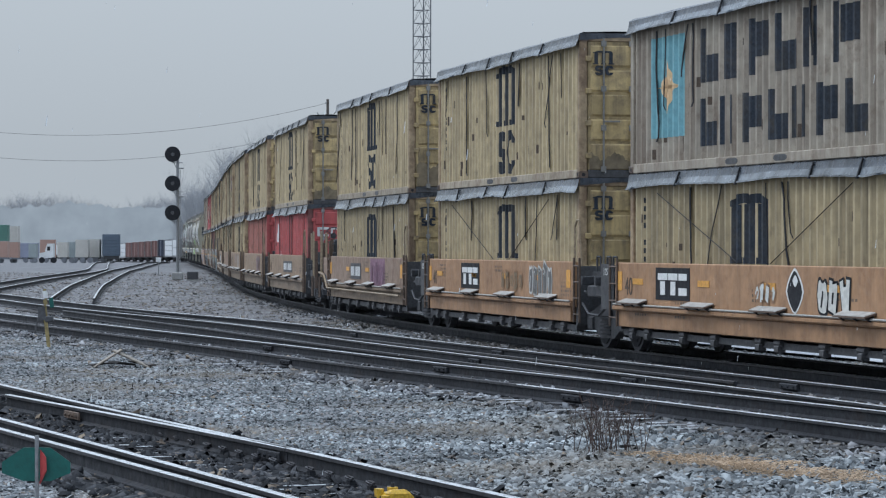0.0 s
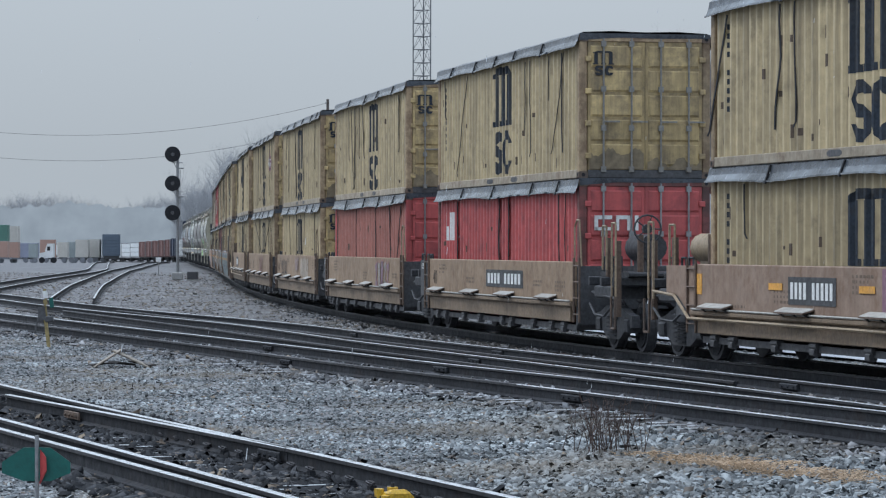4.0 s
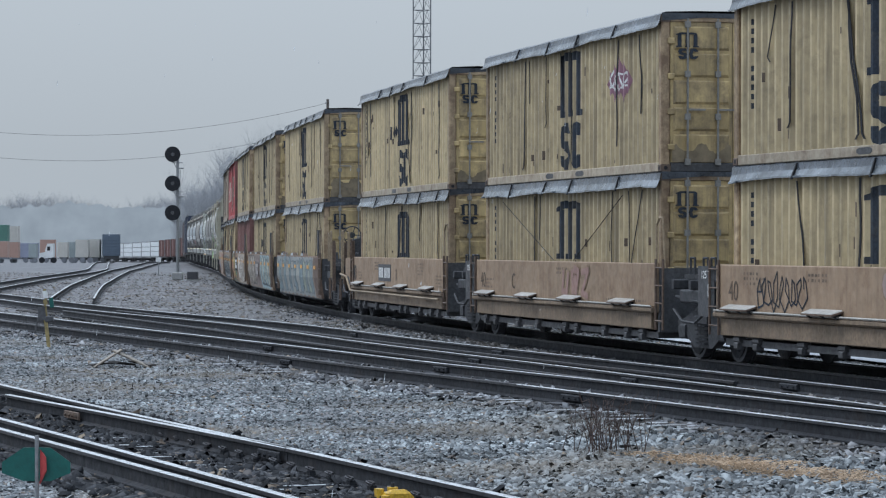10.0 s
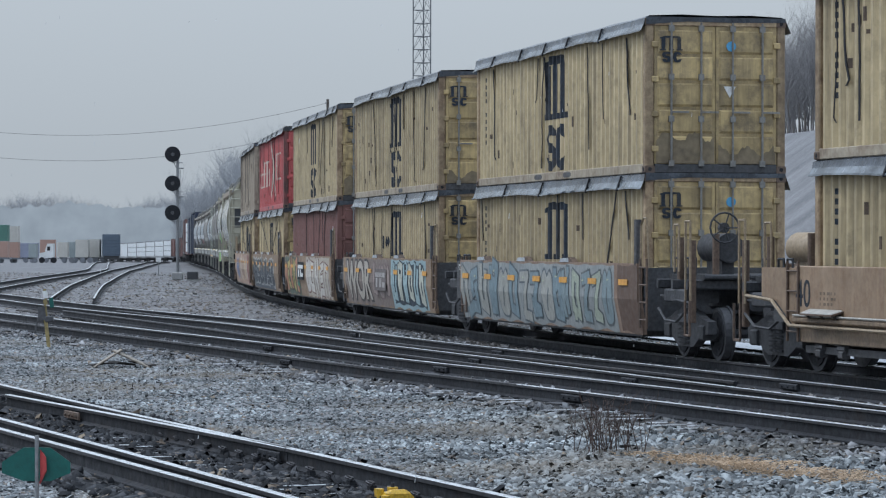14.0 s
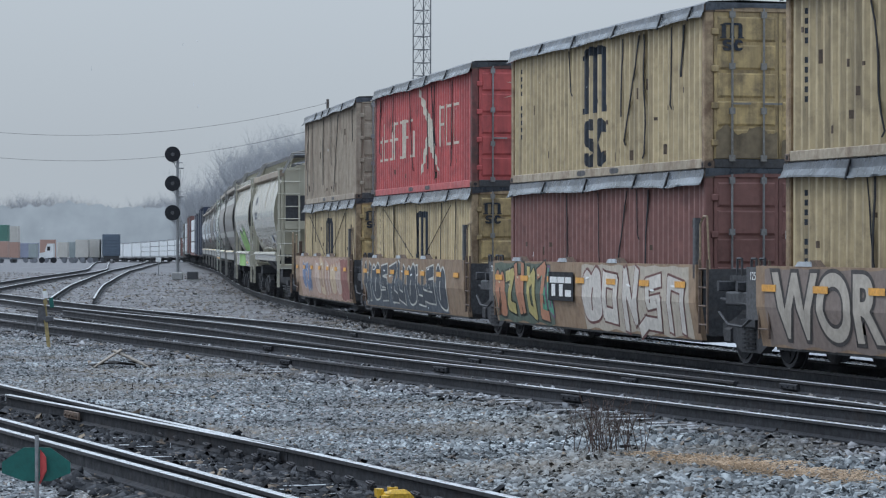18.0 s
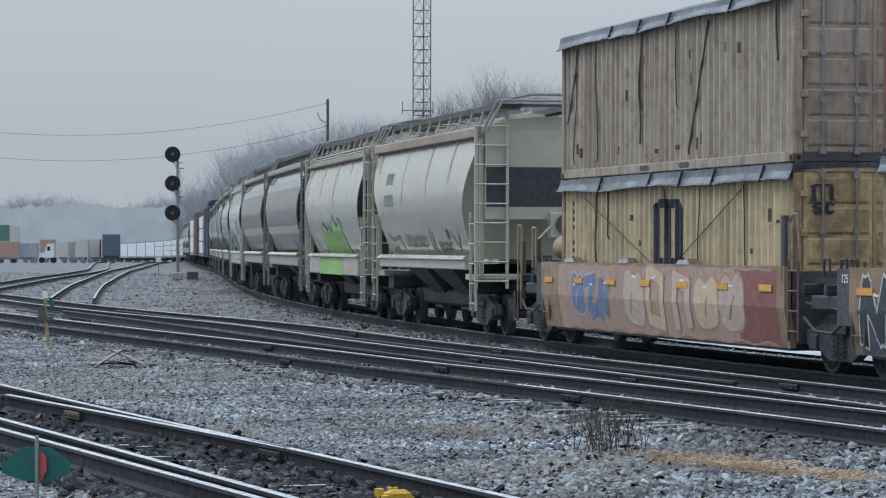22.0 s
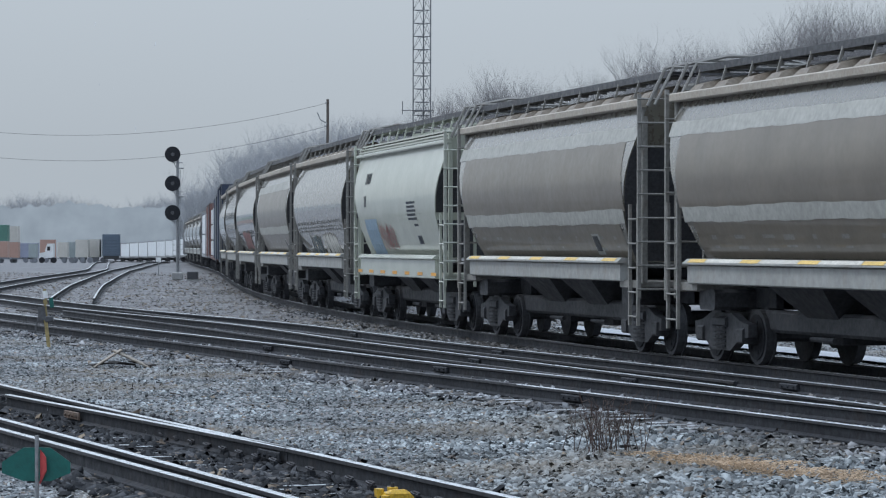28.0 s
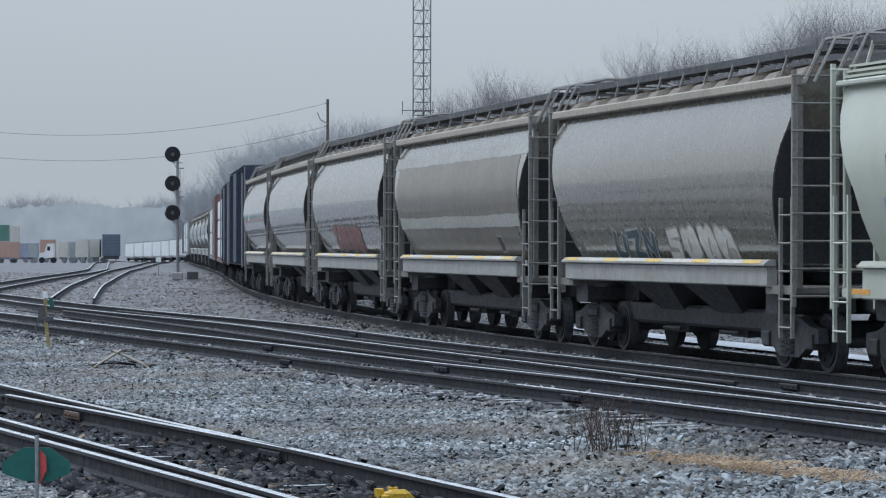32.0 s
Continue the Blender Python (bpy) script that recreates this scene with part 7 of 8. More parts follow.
for f in FAR:
    ln = f[1]
    if f[0] == "box":
        ob = boxcar(ln, f[2], f[3], f[4])
    elif f[0] == "lum":
        ob = lumber_car(ln, f[4], f[2], f[3])
    else:
        ob = hopper(at, at - ln, "hop_grey", "hop_trim", "plain grimy grey covered hopper", 0, 1.1, 0.4, 2)
    riding(ob, at - ln / 2, ln / 2 - 2.4)
    at -= ln


# ---- fixed things of the yard ----
def tree_shape(seed, h, fine, thick=1.0):
    def fn(s):
        rg = random.Random(seed)

        def grow(p, d, ln, r, depth):
            n = 3 if depth < 3 else 2
            for _ in range(n):
                q = p + d * (ln / n)
                s.tube(p, q, r, 5 if depth < 1 else 3, 0, r * 0.8)
                p, r = q, r * 0.8
                d = (d + Vector((rg.uniform(-0.2, 0.2), rg.uniform(-0.2, 0.2), rg.uniform(-0.02, 0.16)))).normalized()
                if depth < fine:
                    for _ in range(2 if depth < 3 else 1):
                        a = rg.uniform(0, 6.28)
                        side = Vector((math.cos(a), math.sin(a), rg.uniform(0.3, 1.1)))
                        grow(p, (d * 0.75 + side * 0.8).normalized(), ln * rg.uniform(0.45, 0.7), r * 0.62, depth + 1)
        stems = rg.choice((1, 2, 3))
        for _ in range(stems):
            grow(Vector((rg.uniform(-0.4, 0.4) * (stems > 1), rg.uniform(-0.4, 0.4), -0.3)), Vector((rg.uniform(-0.15, 0.15), rg.uniform(-0.15, 0.15), 1)).normalized(), h * 0.62, h * 0.011 * thick, 0)
    return fn


# haze is put into the twig colours, most in the far one
M["twig"] = mat("frost_and_haze_grey_twigs", (0.20, 0.195, 0.198), 0.8, var=0.25)
M["far_twig"] = mat("haze_pale_far_twigs", (0.33, 0.34, 0.355), 0.85, var=0.15)


def plant_tree(x, y, z, scale, variant, rot, far=False):
    """A bare tree; those far off have thicker twigs in a paler colour that stands for haze."""
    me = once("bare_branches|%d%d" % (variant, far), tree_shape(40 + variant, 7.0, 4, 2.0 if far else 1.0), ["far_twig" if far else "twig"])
    t = thing("bare_tree", "leafless grey winter tree on the bank" if not far else "leafless tree far along the bank", "tree", "trees on the bank")
    t.matrix_basis = pose(x, y, z, 0, 0, rot) @ Matrix.Scale(scale, 4)
    part("trunk", once("trunk|%d" % far, lambda s: s.tube((0, 0, -0.5), (0, 0, 2.2), 0.09, 6, 0, 0.07), ["bark"]), t)
    part("crown", me, t)
    return t


rgt = random.Random(77)
BANK_TREES = [(345, 720, 340), (368, 680, 318), (390, 640, 300), (415, 600, 275), (440, 560, 256), (470, 520, 250), (500, 480, 238), (535, 440, 225), (570, 400, 215), (605, 380, 218), (650, 360, 215), (705, 330, 200), (780, 300, 172), (830, 290, 150), (885, 270, 133), (940, 260, 138), (1000, 250, 140), (1060, 235, 135),
              (1110, 215, 102), (1160, 205, 92), (1220, 195, 62), (1270, 190, 82), (1320, 185, 78), (1380, 180, 55), (1420, 175, 35), (1460, 172, 12), (1510, 168, 22), (1560, 165, 15), (1620, 160, 5)]
for u, d, top in BANK_TREES:
    for k in range(13 if u < 720 else 9):
        uu, dd = u + rgt.uniform(-26, 26) * (1.0 if u < 700 else 1.5), d + rgt.uniform(-12, 26)
        x = (uu - 784) / 5376 * dd
        z0 = rise(x, dd)
        ztop = 1.8 + (436 - top - rgt.uniform(-8, 26) * (k > 0) - 5 * k) / 5376 * dd
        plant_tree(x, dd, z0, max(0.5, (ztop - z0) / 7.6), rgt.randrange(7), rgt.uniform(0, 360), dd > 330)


def far_wood():
    """The hazy wood beyond the yard: many bare crowns in one."""
    V, F, n = [], [], 0
    for k in range(150):
        s = MADE.get("far|%d" % (k % 6))
        if s is None:
            s = Shape()
            tree_shape(60 + k % 6, 7.0, 3, 2.4)(s)
            MADE["far|%d" % (k % 6)] = s
        u, d = rgt.uniform(-70, 400), rgt.uniform(1165, 1290)
        x = (u - 784) / 5376 * d
        z0 = rise(x, d)
        top = 366 - 9 * math.sin(u * 0.021) - (10 if u > 250 else 0) + rgt.uniform(-6, 14)
        sc = (1.8 + (436 - top) / 5376 * d - z0) / 7.6
        a = rgt.uniform(0, 6.28)
        ca, sa = math.cos(a) * sc, math.sin(a) * sc
        v = np.array(s.v)
        V.append(np.stack([v[:, 0] * ca - v[:, 1] * sa + x, v[:, 0] * sa + v[:, 1] * ca + d, v[:, 2] * sc + z0], 1))
        F += [tuple(i + n for i in f) for f in s.f if len(f) == 4]
        n += len(v)
    me = bpy.data.meshes.new("far_wood")
    me.from_pydata(np.concatenate(V), [], F)
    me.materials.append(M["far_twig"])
    return thing("far_wood", "hazy leafless wood beyond the yard", "woods", me=me, kind="stuff")


far_wood()


def far_hill():
    """The wooded horizon that closes the yard all round, its pale haze painted in as a glow; the unseen sides and rear
    are added for reflections.
    """
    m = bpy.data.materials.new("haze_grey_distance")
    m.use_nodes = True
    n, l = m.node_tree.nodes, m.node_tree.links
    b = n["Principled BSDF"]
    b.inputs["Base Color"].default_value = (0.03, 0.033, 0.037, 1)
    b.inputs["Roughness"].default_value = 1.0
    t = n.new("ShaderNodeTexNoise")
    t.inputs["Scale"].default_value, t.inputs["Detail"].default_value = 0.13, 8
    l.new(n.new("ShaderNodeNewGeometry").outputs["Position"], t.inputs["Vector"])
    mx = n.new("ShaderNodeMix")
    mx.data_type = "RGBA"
    # both tones carry the haze of distance and glow with it
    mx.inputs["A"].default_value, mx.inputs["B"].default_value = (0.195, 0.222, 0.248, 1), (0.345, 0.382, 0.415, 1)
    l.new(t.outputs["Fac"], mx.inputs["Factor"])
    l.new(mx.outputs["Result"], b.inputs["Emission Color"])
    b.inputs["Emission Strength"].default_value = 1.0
    s = Shape()
    rg = random.Random(19)
    # treetops: broad swells with small uneven crowns on them
    top = lambda i: 15.7 + 1.1 * math.sin(i * 0.053 + 1.0) + 0.9 * math.sin(i * 0.024) + 0.6 * math.sin(i * 0.17) + 0.4 * math.sin(i * 0.43) + 0.3 * math.sin(i * 1.1) + rg.uniform(-0.45, 0.45)
    # only the first side is in view; the others are added for reflections
    corners = [(400, 1150), (-420, 1150), (-760, 700), (-760, -500), (0, -900), (760, -500), (760, 700), (400, 1150)]
    k = 0
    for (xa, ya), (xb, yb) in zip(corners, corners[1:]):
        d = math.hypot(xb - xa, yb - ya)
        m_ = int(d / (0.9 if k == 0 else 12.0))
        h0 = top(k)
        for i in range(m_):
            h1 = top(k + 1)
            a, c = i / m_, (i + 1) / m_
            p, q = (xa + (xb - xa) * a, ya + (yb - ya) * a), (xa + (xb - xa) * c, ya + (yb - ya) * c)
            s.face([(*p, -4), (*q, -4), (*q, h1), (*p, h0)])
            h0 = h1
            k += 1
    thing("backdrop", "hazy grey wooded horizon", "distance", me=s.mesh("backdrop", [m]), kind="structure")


far_hill()


def signal():
    t = thing("railway_signal", "three-headed searchlight signal on a slim mast", "signal")
    t.matrix_basis = pose(-15.9, 182, -0.23)
    made("mast", t, ["galv"], lambda s: s.tube((0, 0, 0), (0, 0, 7.3), 0.085, 10), smooth=True)
    made("foundation", t, ["concrete"], lambda s: s.box(-0.3, 0.3, -0.3, 0.3, 0, 0.45, bev=0.05))
    for z in (7.52, 5.78, 4.02):
        d = made("target_disc", t, ["black"], lambda s: (s.disc((-0.28, -0.3, z), (0, 1, 0), 0.47, 0.03, 28), s.disc((-0.28, -0.1, z), (0, 1, 0), 0.16, 0.4, 14)), "black round signal backing", smooth=True)
        made("lens", d, ["dark"], lambda s: s.disc((-0.28, -0.34, z), (0, 1, 0), 0.11, 0.05, 14))
        made("bracket", t, ["galv"], lambda s: (s.tube((-0.35, -0.05, z - 0.5), (0.3, -0.05, z - 0.5), 0.03, 6), s.tube((-0.25, 0, z - 0.45), (0, 0, z - 0.95), 0.025, 6)))
    made("ladder", t, ["galv"], lambda s: ladder_shape(6.6, 0.22, 18)(s), m=pose(0.02, 0.2, 0))
    for z in (4.95, 6.65):
        made("step_bracket", t, ["galv"], lambda s: s.box(0.05, 0.36, -0.06, 0.06, z, z + 0.08, bev=0.02))


signal()


def cabinet(x, y, w, h, label):
    t = thing("relay_cabinet", label, "cabinet")
    t.matrix_basis = pose(x, y, -0.23)
    made("cabinet_body", t, ["dark"], lambda s: s.box(-w / 2, w / 2, -0.3, 0.3, 0.1, h, bev=0.03))
    made("cabinet_base", t, ["concrete"], lambda s: s.box(-w / 2 - 0.05, w / 2 + 0.05, -0.35, 0.35, 0, 0.1))


cabinet(-14.5, 176, 0.6, 0.55, "low grey relay box beside the signal")


def tower():
    t = thing("lattice_tower", "slender steel lattice radio tower", "tower")
    x, y = -2.1, 300
    t.matrix_basis = pose(x, y, rise(x, y))
    w, top = 0.86, 44.0
    legs = [(-w, -w), (w, -w), (0.15, w)]
    for a, b in legs:
        made("leg", t, ["tower_steel"], lambda s: s.tube((a, b, 0), (a, b, top), 0.07, 6))

    def brace(s):
        n = 34
        for k in range(n):
            z0, z1 = k * top / n, (k + 1) * top / n
            for i in range(3):
                p, q = legs[i], legs[(i + 1) % 3]
                s.tube((*p, z0), (*q, z0), 0.035, 4)
                s.tube((*p, z0), ((p[0] + q[0]) / 2, (p[1] + q[1]) / 2, z1), 0.024, 4)
                s.tube((*q, z0), ((p[0] + q[0]) / 2, (p[1] + q[1]) / 2, z1), 0.024, 4)
    made("bracing", t, ["tower_steel"], brace)
    z = 1.8 + (436 - 196) / 5376 * 300 - rise(x, y)
    made("antenna_mount", t, ["tower_steel"], lambda s: (s.tube((-2.0, -w, z), (1.2, -w, z), 0.05, 6), s.tube((-1.9, -w, z - 0.4), (-1.9, -w, z + 0.9), 0.05, 6), s.tube((1.1, -w, z - 0.3), (1.1, -w, z + 0.9), 0.05, 6), s.box(-w, w, -w - 0.05, w, z - 0.05, z + 0.05)))


tower()


def pole(x, y, top, label):
    t = thing("utility_pole", label, "pole")
    z0 = rise(x, y)
    t.matrix_basis = pose(x, y, z0)
    made("shaft", t, ["timber"], lambda s: s.tube((0, 0, 0), (0, 0, top - z0), 0.15, 8, 0, 0.11), smooth=True)
    made("insulator", t, ["galv"], lambda s: (s.disc((-0.16, 0, top - z0 - 0.3), (1, 0, 0), 0.05, 0.14, 8), s.disc((-0.16, 0, top - z0 - 2.2), (1, 0, 0), 0.05, 0.14, 8)))
    made("street_bracket", t, ["galv"], lambda s: s.path([(0, -0.1, top - z0 - 2.0), (-0.6, -0.1, top - z0 - 1.7), (-0.85, -0.1, top - z0 - 1.1)], 0.05))


pole(-9.5, 250, 13.9, "weathered timber utility pole behind the train")
pole(-51.3, 250, 13.9, "weathered timber utility pole at the yard edge")


def wire(a, b, sag, r=0.012):
    a, b = Vector(a), Vector(b)
    pts = [a.lerp(b, k / 40) - Vector((0, 0, sag * 4 * (k / 40) * (1 - k / 40))) for k in range(41)]
    s = Shape()
    s.path(pts, r, 4)
    thing("overhead_wire", "thin sagging overhead wire", "cable", "overhead wires", me=s.mesh("overhead_wire", ["black"]))


wire((-9.5, 250, 13.6), (-51.3, 250, 13.6), 2.7)
wire((-9.5, 250, 11.7), (-51.3, 250, 11.7), 2.9)


def switch_target():
    t = thing("switch_stand_target", "green and red switch target on a short mast", "switch stand")
    t.matrix_basis = pose(-3.02, 22.6, -0.23)
    made("mast", t, ["galv"], lambda s: s.tube((0, 0, 0), (0, 0, 0.62), 0.016, 8))
    made("green_target", t, ["green"], lambda s: s.prism([(x, -0.004, z) for x, z in ((-0.26, 0.42), (-0.1, 0.53), (0.1, 0.53), (0.25, 0.42), (0.25, 0.34), (0.1, 0.28), (-0.1, 0.28), (-0.26, 0.34))],
                                                        [(x, 0.004, z) for x, z in ((-0.26, 0.42), (-0.1, 0.53), (0.1, 0.53), (0.25, 0.42), (0.25, 0.34), (0.1, 0.28), (-0.1, 0.28), (-0.26, 0.34))]), "dark green sheet-metal target")
    made("red_target", t, ["red_sign"], lambda s: s.prism([(0.02, 0, 0.52), (0.07, -0.05, 0.46), (0.075, -0.06, 0.36), (0.02, 0, 0.25)], [(0.024, 0.006, 0.52), (0.076, -0.046, 0.46), (0.081, -0.056, 0.36), (0.024, 0.006, 0.25)]), "red target seen edge-on")
    made("stand_base", t, ["dark"], lambda s: (s.box(-0.12, 0.12, -0.12, 0.12, 0, 0.14, bev=0.03), s.tube((0.05, 0, 0.1), (0.5, 0, 0.05), 0.02, 6)))


switch_target()


def derail():
    t = thing("rail_clamp", "chipped yellow cast-iron device clamped to the rail", "rail device")
    t.matrix_basis = pose(-0.34, 21.9, -0.1, 0, 0, -69)
    made("housing", t, ["yellow_bright"], lambda s: (s.box(-0.115, 0.115, -0.1, 0.1, -0.03, 0.125, bev=0.025), s.box(-0.125, -0.03, -0.125, -0.07, 0.0, 0.15, bev=0.02), s.box(0.02, 0.125, -0.125, -0.07, -0.02, 0.11, bev=0.02),
                                                     s.disc((-0.06, 0, 0.135), (0, 0, 1), 0.04, 0.05, 10), s.prism([(0.02, -0.09, 0.125), (0.11, -0.09, 0.125), (0.11, 0.08, 0.125), (0.02, 0.08, 0.125)], [(0.04, -0.06, 0.15), (0.09, -0.06, 0.15), (0.09, 0.05, 0.15), (0.04, 0.05, 0.15)])))
    made("latch", t, ["black"], lambda s: (s.disc((-0.075, -0.13, 0.06), (0, 1, 0), 0.034, 0.02, 12), s.box(0.04, 0.1, -0.135, -0.12, 0.03, 0.07), s.box(-0.03, 0.02, -0.112, -0.095, 0.02, 0.1)))
    made("bolt", t, ["rail"], lambda s: (s.disc((0.075, -0.13, 0.0), (0, 1, 0), 0.018, 0.03, 6), s.disc((-0.06, 0, 0.17), (0, 0, 1), 0.015, 0.04, 6)))


derail()


def marker_post(x, y):
    t = thing("switch_marker_post", "leaning yellow switch post with a green flag", "post")
    t.matrix_basis = pose(x, y, -0.23, 0, -7, 0)
    made("post", t, ["yellow_sign"], lambda s: s.box(-0.036, 0.036, -0.025, 0.025, 0.0, 0.62, bev=0.01))
    made("mast", t, ["yellow_sign"], lambda s: (s.box(0.0, 0.05, -0.02, 0.02, 0.6, 0.95, bev=0.01), s.tube((0.05, 0, 0.85), (0.06, 0, 1.17), 0.03, 6)))
    made("cap", t, ["white"], lambda s: s.box(0.01, 0.1, -0.035, 0.035, 0.98, 1.13, bev=0.015), "white cap on the mast")
    made("green_target", t, ["green"], lambda s: s.box(0.12, 0.2, -0.01, 0.01, 0.78, 0.98))
    made("collar", t, ["dark"], lambda s: (s.box(-0.13, 0.02, -0.05, 0.05, 0.55, 0.82, bev=0.02), s.box(0.0, 0.16, -0.05, 0.05, 0.5, 0.62, bev=0.02)))
    made("lever", t, ["dark"], lambda s: s.path([(-0.1, 0, 0.7), (-0.2, 0, 0.45), (-0.24, 0, 0.3)], 0.02))


marker_post(-7.9, 60.9)


def debris():
    t = thing("broken_tie_pieces", "small heap of split wet boards leaning on each other", "debris")
    t.matrix_basis = pose(-5.4, 50.6, -0.2)
    for k, (x, z, a, b, ln) in enumerate(((-0.2, 0.1, 12, -32, 0.3), (0.22, 0.1, -8, 24, 0.34), (0.05, 0.03, 65, 6, 0.28), (-0.3, 0.02, 20, -4, 0.2), (0.38, 0.03, -30, 8, 0.22))):
        made("split_board", t, ["board" if k < 2 else "tie"], lambda s: s.box(-ln, ln, -0.1, 0.1, 0, 0.03, bev=0.01), m=pose(x, 0.03 * k, z, 0, b, a))


debris()


def weeds(x, y, n, h, spread, seed, material, name, label):
    rg = random.Random(seed)
    s = Shape()
    for _ in range(n):
        p = Vector((rg.gauss(0, spread), rg.gauss(0, spread * 0.6), 0))
        d = Vector((rg.uniform(-0.35, 0.35), rg.uniform(-0.3, 0.3), 1))
        hh = h * rg.uniform(0.4, 1.0)
        q = p + d * hh
        s.tube(p, q, 0.005, 3, 0, 0.002)
        for _ in range(5):
            u = rg.uniform(0.35, 0.95)
            b = p.lerp(q, u)
            s.tube(b, b + Vector((rg.uniform(-0.13, 0.13), rg.uniform(-0.1, 0.1), rg.uniform(0.03, 0.16))), 0.003, 3, 0, 0.001)
    t = thing(name, label, "weeds", me=s.mesh(name, [material]), kind="stuff")
    t.matrix_basis = pose(x, y, -0.23)


weeds(1.6, 29.8, 46, 0.6, 0.2, 3, "stem", "dead_weeds", "clump of dry dark weed stalks")


def straw_bed():
    """Flattened dead grass in loose tufts along a strip."""
    rg = random.Random(23)
    s = Shape()
    tufts = []
    for _ in range(64):
        t = rg.random() ** 0.8
        tufts.append((1.9 + 1.55 * t + rg.gauss(0, 0.13), 29.6 - 3.2 * t + rg.gauss(0, 0.32), rg.uniform(0, 6.28), rg.uniform(0.05, 0.16)))
    for x, y, a, w in tufts:
        for _ in range(rg.randint(24, 75)):
            b = a + rg.gauss(0, 0.7)
            p = Vector((x + rg.gauss(0, w), y + rg.gauss(0, w * 1.6), rg.uniform(0.02, 0.035)))
            ln = rg.uniform(0.03, 0.12)
            q = p + Vector((math.cos(b) * ln, math.sin(b) * ln, rg.uniform(-0.005, 0.03)))
            s.tube(p, q, 0.0045, 3, 0, 0.002)
    t = thing("dead_grass", "flattened straw-coloured dead grass among stones", "weeds", me=s.mesh("dead_grass", ["straw"]), kind="stuff")
    t.matrix_basis = pose(0, 0, -0.23)


straw_bed()


# ---- the far yard ----
def trailer(u0, u1, d, z0, z1, colour, label):
    x0, x1 = (u0 - 784) / 5376 * d, (u1 - 784) / 5376 * d
    t = thing("semi_trailer", label, "trailer", "parked trailers")
    t.matrix_basis = pose((x0 + x1) / 2, d, rise((x0 + x1) / 2, d))
    w = (x1 - x0) / 2
    made("box_body", t, [colour], lambda s: (s.box(-w, w, -1.25, 1.25, z0, z1, bev=0.05),))
    made("chassis", t, ["far_grey"], lambda s: (s.box(-w + 0.3, w - 0.3, -0.5, 0.5, z0 - 0.3, z0), s.box(w * 0.4, w * 0.45, -1, 1, 0, z0)))
    for x in (-w + 1.2, -w + 2.5):
        made("wheel", t, ["far_grey"], lambda s: s.disc((x, -1.0, 0.5), (0, 1, 0), 0.5, 0.5, 16))
    return t


# colours of the far yard are paler and duller, with haze mixed in
M["far_grey"] = mat("haze_lifted_grey_underparts", (0.19, 0.20, 0.22), 0.7, var=0.3)
M["cream"] = mat("cream_trailer_paint", (0.52, 0.50, 0.455), 0.5, var=0.15, dirt=(0.3, 0.27, 0.22))
M["pale_blue"] = mat("haze_lifted_dark_blue_paint", (0.095, 0.125, 0.165), 0.55, var=0.15)
M["teal"] = mat("grey_green_container_paint", (0.30, 0.34, 0.34), 0.55, var=0.15)
M["box_green"] = mat("green_container_paint", (0.085, 0.19, 0.15), 0.55, var=0.15)
M["box_orange"] = mat("orange_container_paint", (0.40, 0.255, 0.205), 0.55, var=0.15)
M["box_blue"] = mat("blue_violet_container_paint", (0.26, 0.28, 0.36), 0.55, var=0.15)
for q in ((135, 157, 520, 1.0, 4.0, "cream", "cream box trailer parked in the yard"), (158, 178, 524, 1.0, 4.1, "cream", "tall cream box trailer parked in the yard"), (103, 121, 530, 1.0, 3.6, "cream", "pale box trailer parked in the yard"), (122, 134, 535, 1.0, 3.7, "teal", "grey container on a chassis"),
          (36, 68, 600, 1.0, 3.9, "box_blue", "dull blue container on a chassis"), (72, 98, 590, 1.0, 4.5, "box_orange", "orange container on a chassis"),
          (52, 66, 570, 1.0, 3.6, "teal", "grey-green container on a chassis")):
    trailer(*q)


def stack(u0, u1, d, tiers, label):
    x0, x1 = (u0 - 784) / 5376 * d, (u1 - 784) / 5376 * d
    t = thing("container_stack", label, "containers", "stacked boxes in the yard")
    t.matrix_basis = pose((x0 + x1) / 2, d, rise((x0 + x1) / 2, d))
    w = (x1 - x0) / 2
    for k, c in enumerate(tiers):
        made("container", t, [c], lambda s: (s.box(-w, w, -1.2, 1.2, 0.9 + k * 2.6, 3.45 + k * 2.6, bev=0.03),))
    made("flatcar", t, ["far_grey"], lambda s: (s.box(-w - 0.3, w + 0.3, -1.3, 1.3, 0.6, 0.9), s.disc((-w + 1, -0.8, 0.4), (0, 1, 0), 0.42, 0.2, 14), s.disc((w - 1, -0.8, 0.4), (0, 1, 0), 0.42, 0.2, 14)))


stack(-60, 15, 480, ("box_orange", "box_green"), "orange and green containers stacked on a flatcar")
stack(17, 34, 500, ("box_orange", "cream"), "orange and cream containers stacked on a flatcar")


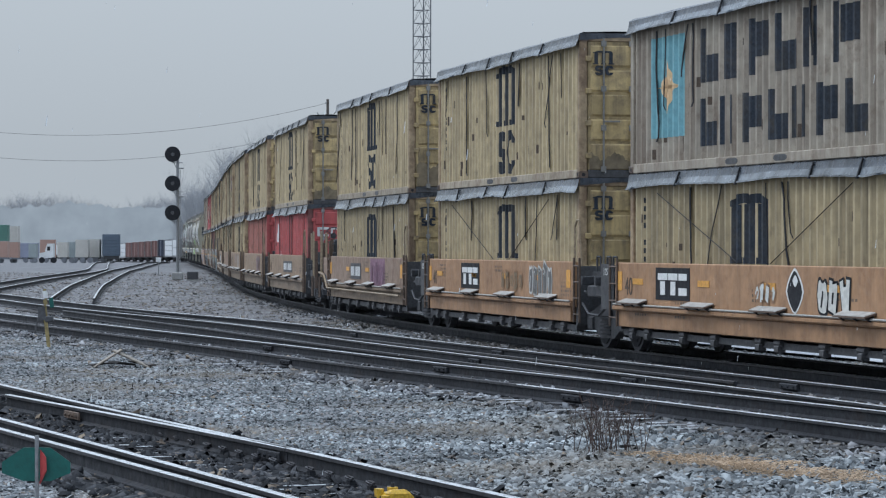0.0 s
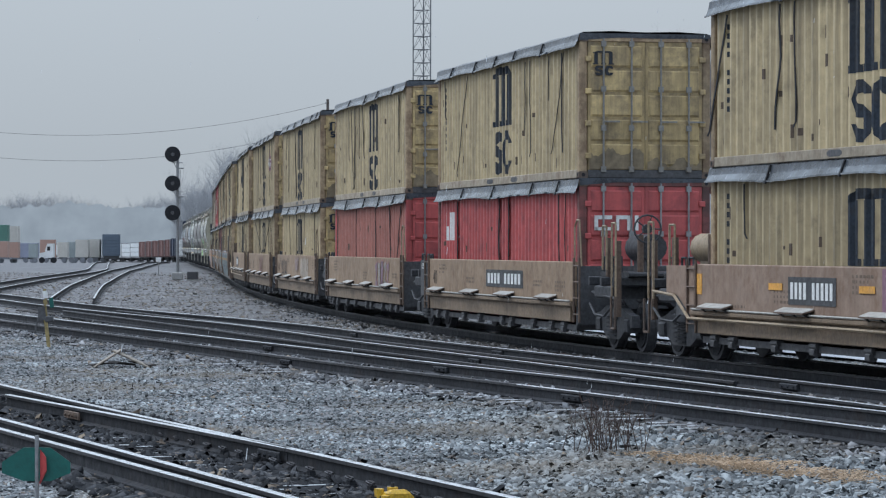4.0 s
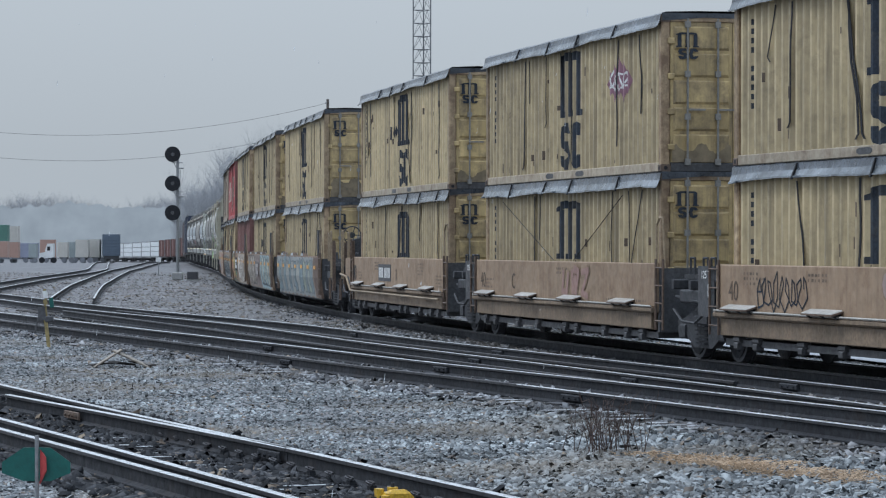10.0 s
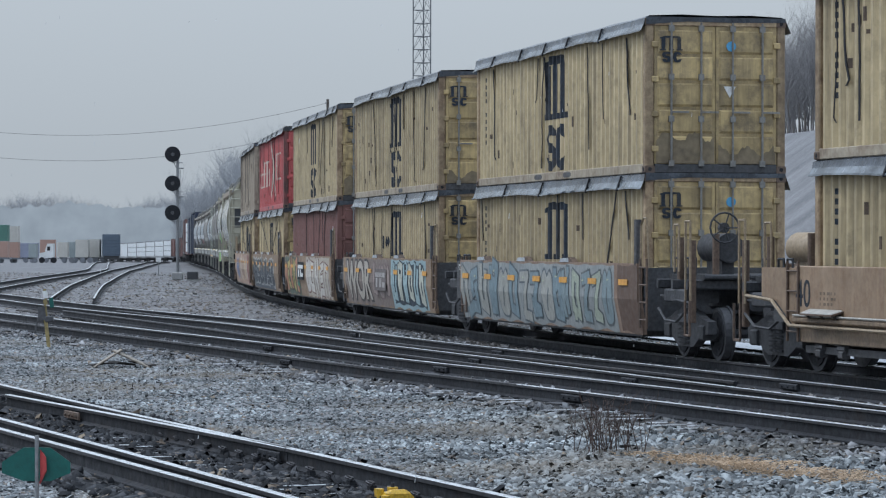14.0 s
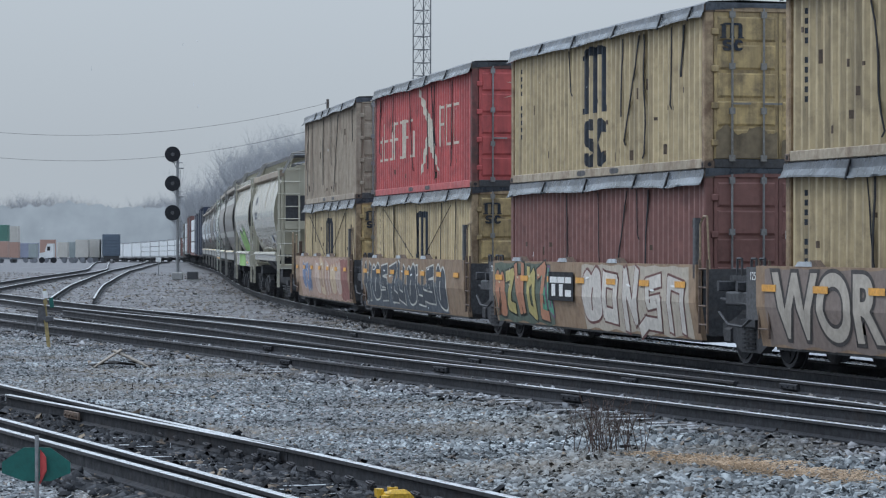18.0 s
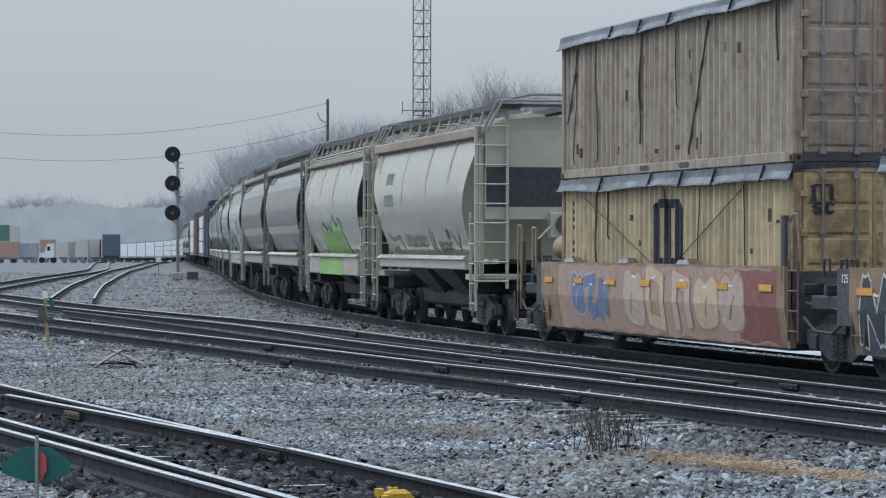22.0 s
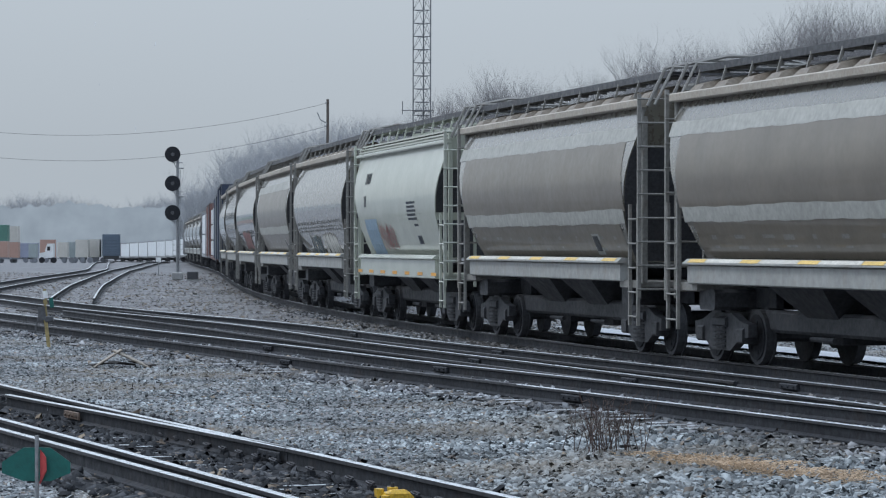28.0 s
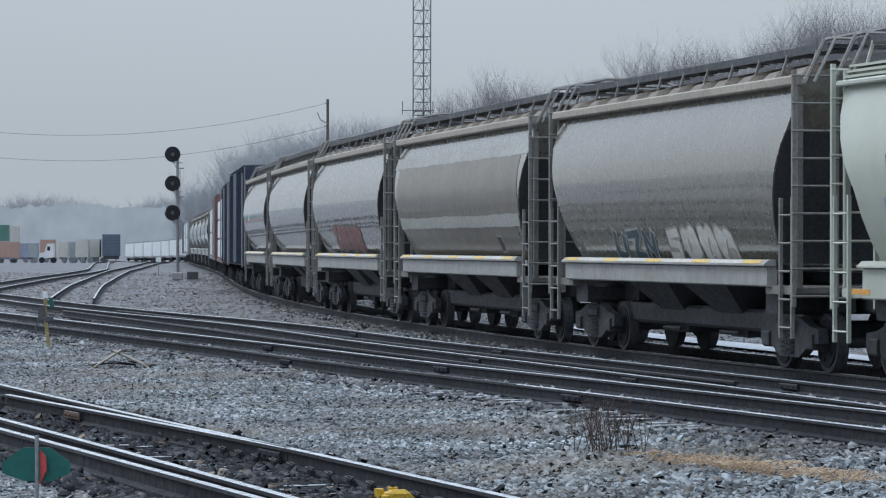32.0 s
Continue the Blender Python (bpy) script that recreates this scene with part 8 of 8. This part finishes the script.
def tractor():
    t = thing("truck_tractor", "white road tractor parked among trailers", "truck")
    d = 515
    t.matrix_basis = pose((84 - 784) / 5376 * d, d, rise(-67, d))
    made("cab", t, ["white"], lambda s: (s.prism([(0, -1.2, 0.9), (1.1, -1.2, 0.9), (1.1, -1.2, 3.3), (0.1, -1.2, 3.3), (-0.3, -1.2, 2.1)], [(0, 1.2, 0.9), (1.1, 1.2, 0.9), (1.1, 1.2, 3.3), (0.1, 1.2, 3.3), (-0.3, 1.2, 2.1)]),
                                         s.prism([(-1.3, -1.1, 0.8), (0, -1.1, 0.8), (0, -1.1, 1.9), (-1.2, -1.1, 1.7)], [(-1.3, 1.1, 0.8), (0, 1.1, 0.8), (0, 1.1, 1.9), (-1.2, 1.1, 1.7)])))
    made("window", t, ["black"], lambda s: s.box(0.1, 0.6, -1.22, 1.22, 2.1, 2.8))
    for x in (-0.8, 1.2):
        made("wheel", t, ["black"], lambda s: s.disc((x, -1.05, 0.5), (0, 1, 0), 0.5, 0.4, 16))


tractor()


def end_car():
    t = thing("parked_boxcar", "dark blue boxcar parked on a siding, its end to the yard", "railcar")
    d = 520
    x = (197.5 - 784) / 5376 * d
    t.matrix_basis = pose(x, d, -0.95, 0, 0, 97)
    made("body", t, ["pale_blue"], lambda s: s.box(0, 15, -1.5, 1.5, 1.05, 4.75, bev=0.05))
    for k in range(7):
        made("end_rib", t, ["pale_blue"], lambda s: s.box(-0.05, -0.001, -1.45, 1.45, 1.3 + k * 0.48, 1.4 + k * 0.48, bev=0.02))
    made("roof", t, ["snow"], lambda s: s.prism([(0, -1.4, 4.75), (0, 0, 4.87), (0, 1.4, 4.75)], [(15, -1.4, 4.75), (15, 0, 4.87), (15, 1.4, 4.75)]))
    made("underframe", t, ["dark"], lambda s: s.box(0.2, 14.8, -1.3, 1.3, 0.5, 1.05))
    for y in (-0.75, 0.75):
        made("wheel", t, ["dark"], lambda s: s.disc((1.2, y, 0.42), (0, 1, 0), 0.42, 0.14, 16))


end_car()


def sign(x, y, w, h, z, label):
    t = thing("yard_sign", label, "sign")
    t.matrix_basis = pose(x, y, rise(x, y))
    made("post", t, ["galv"], lambda s: s.tube((0, 0.02, 0), (0, 0.02, z), 0.03, 6))
    made("board", t, ["white"], lambda s: s.box(-w / 2, w / 2, -0.02, 0, z - h, z, bev=0.01))


sign(-19.2, 205, 0.36, 0.3, 1.25, "small white board on a post beside the track")


def snowfall():
    """Thin wet flakes, drawn long by their fall; the whole shower sinks at two and a half metres a second."""
    rg = random.Random(9)
    s = Shape()
    for _ in range(1500):
        y = rg.uniform(13, 48)
        x = rg.uniform(-0.17, 0.17) * y
        z = rg.uniform(-1, 88)
        ln, r = rg.uniform(0.012, 0.06), rg.uniform(0.0015, 0.003)
        s.tube((x, y, z), (x + ln * 0.12, y, z + ln), r, 3, 0, r * 0.6)
    m = mat("wet_snow_flake", (0.75, 0.78, 0.8), 0.5, var=0.05, bump=0)
    t = thing("falling_sleet", "scattered falling flakes of wet snow", "snow", me=s.mesh("falling_sleet", [m]), kind="stuff")
    return t


SLEET = snowfall()


motions()
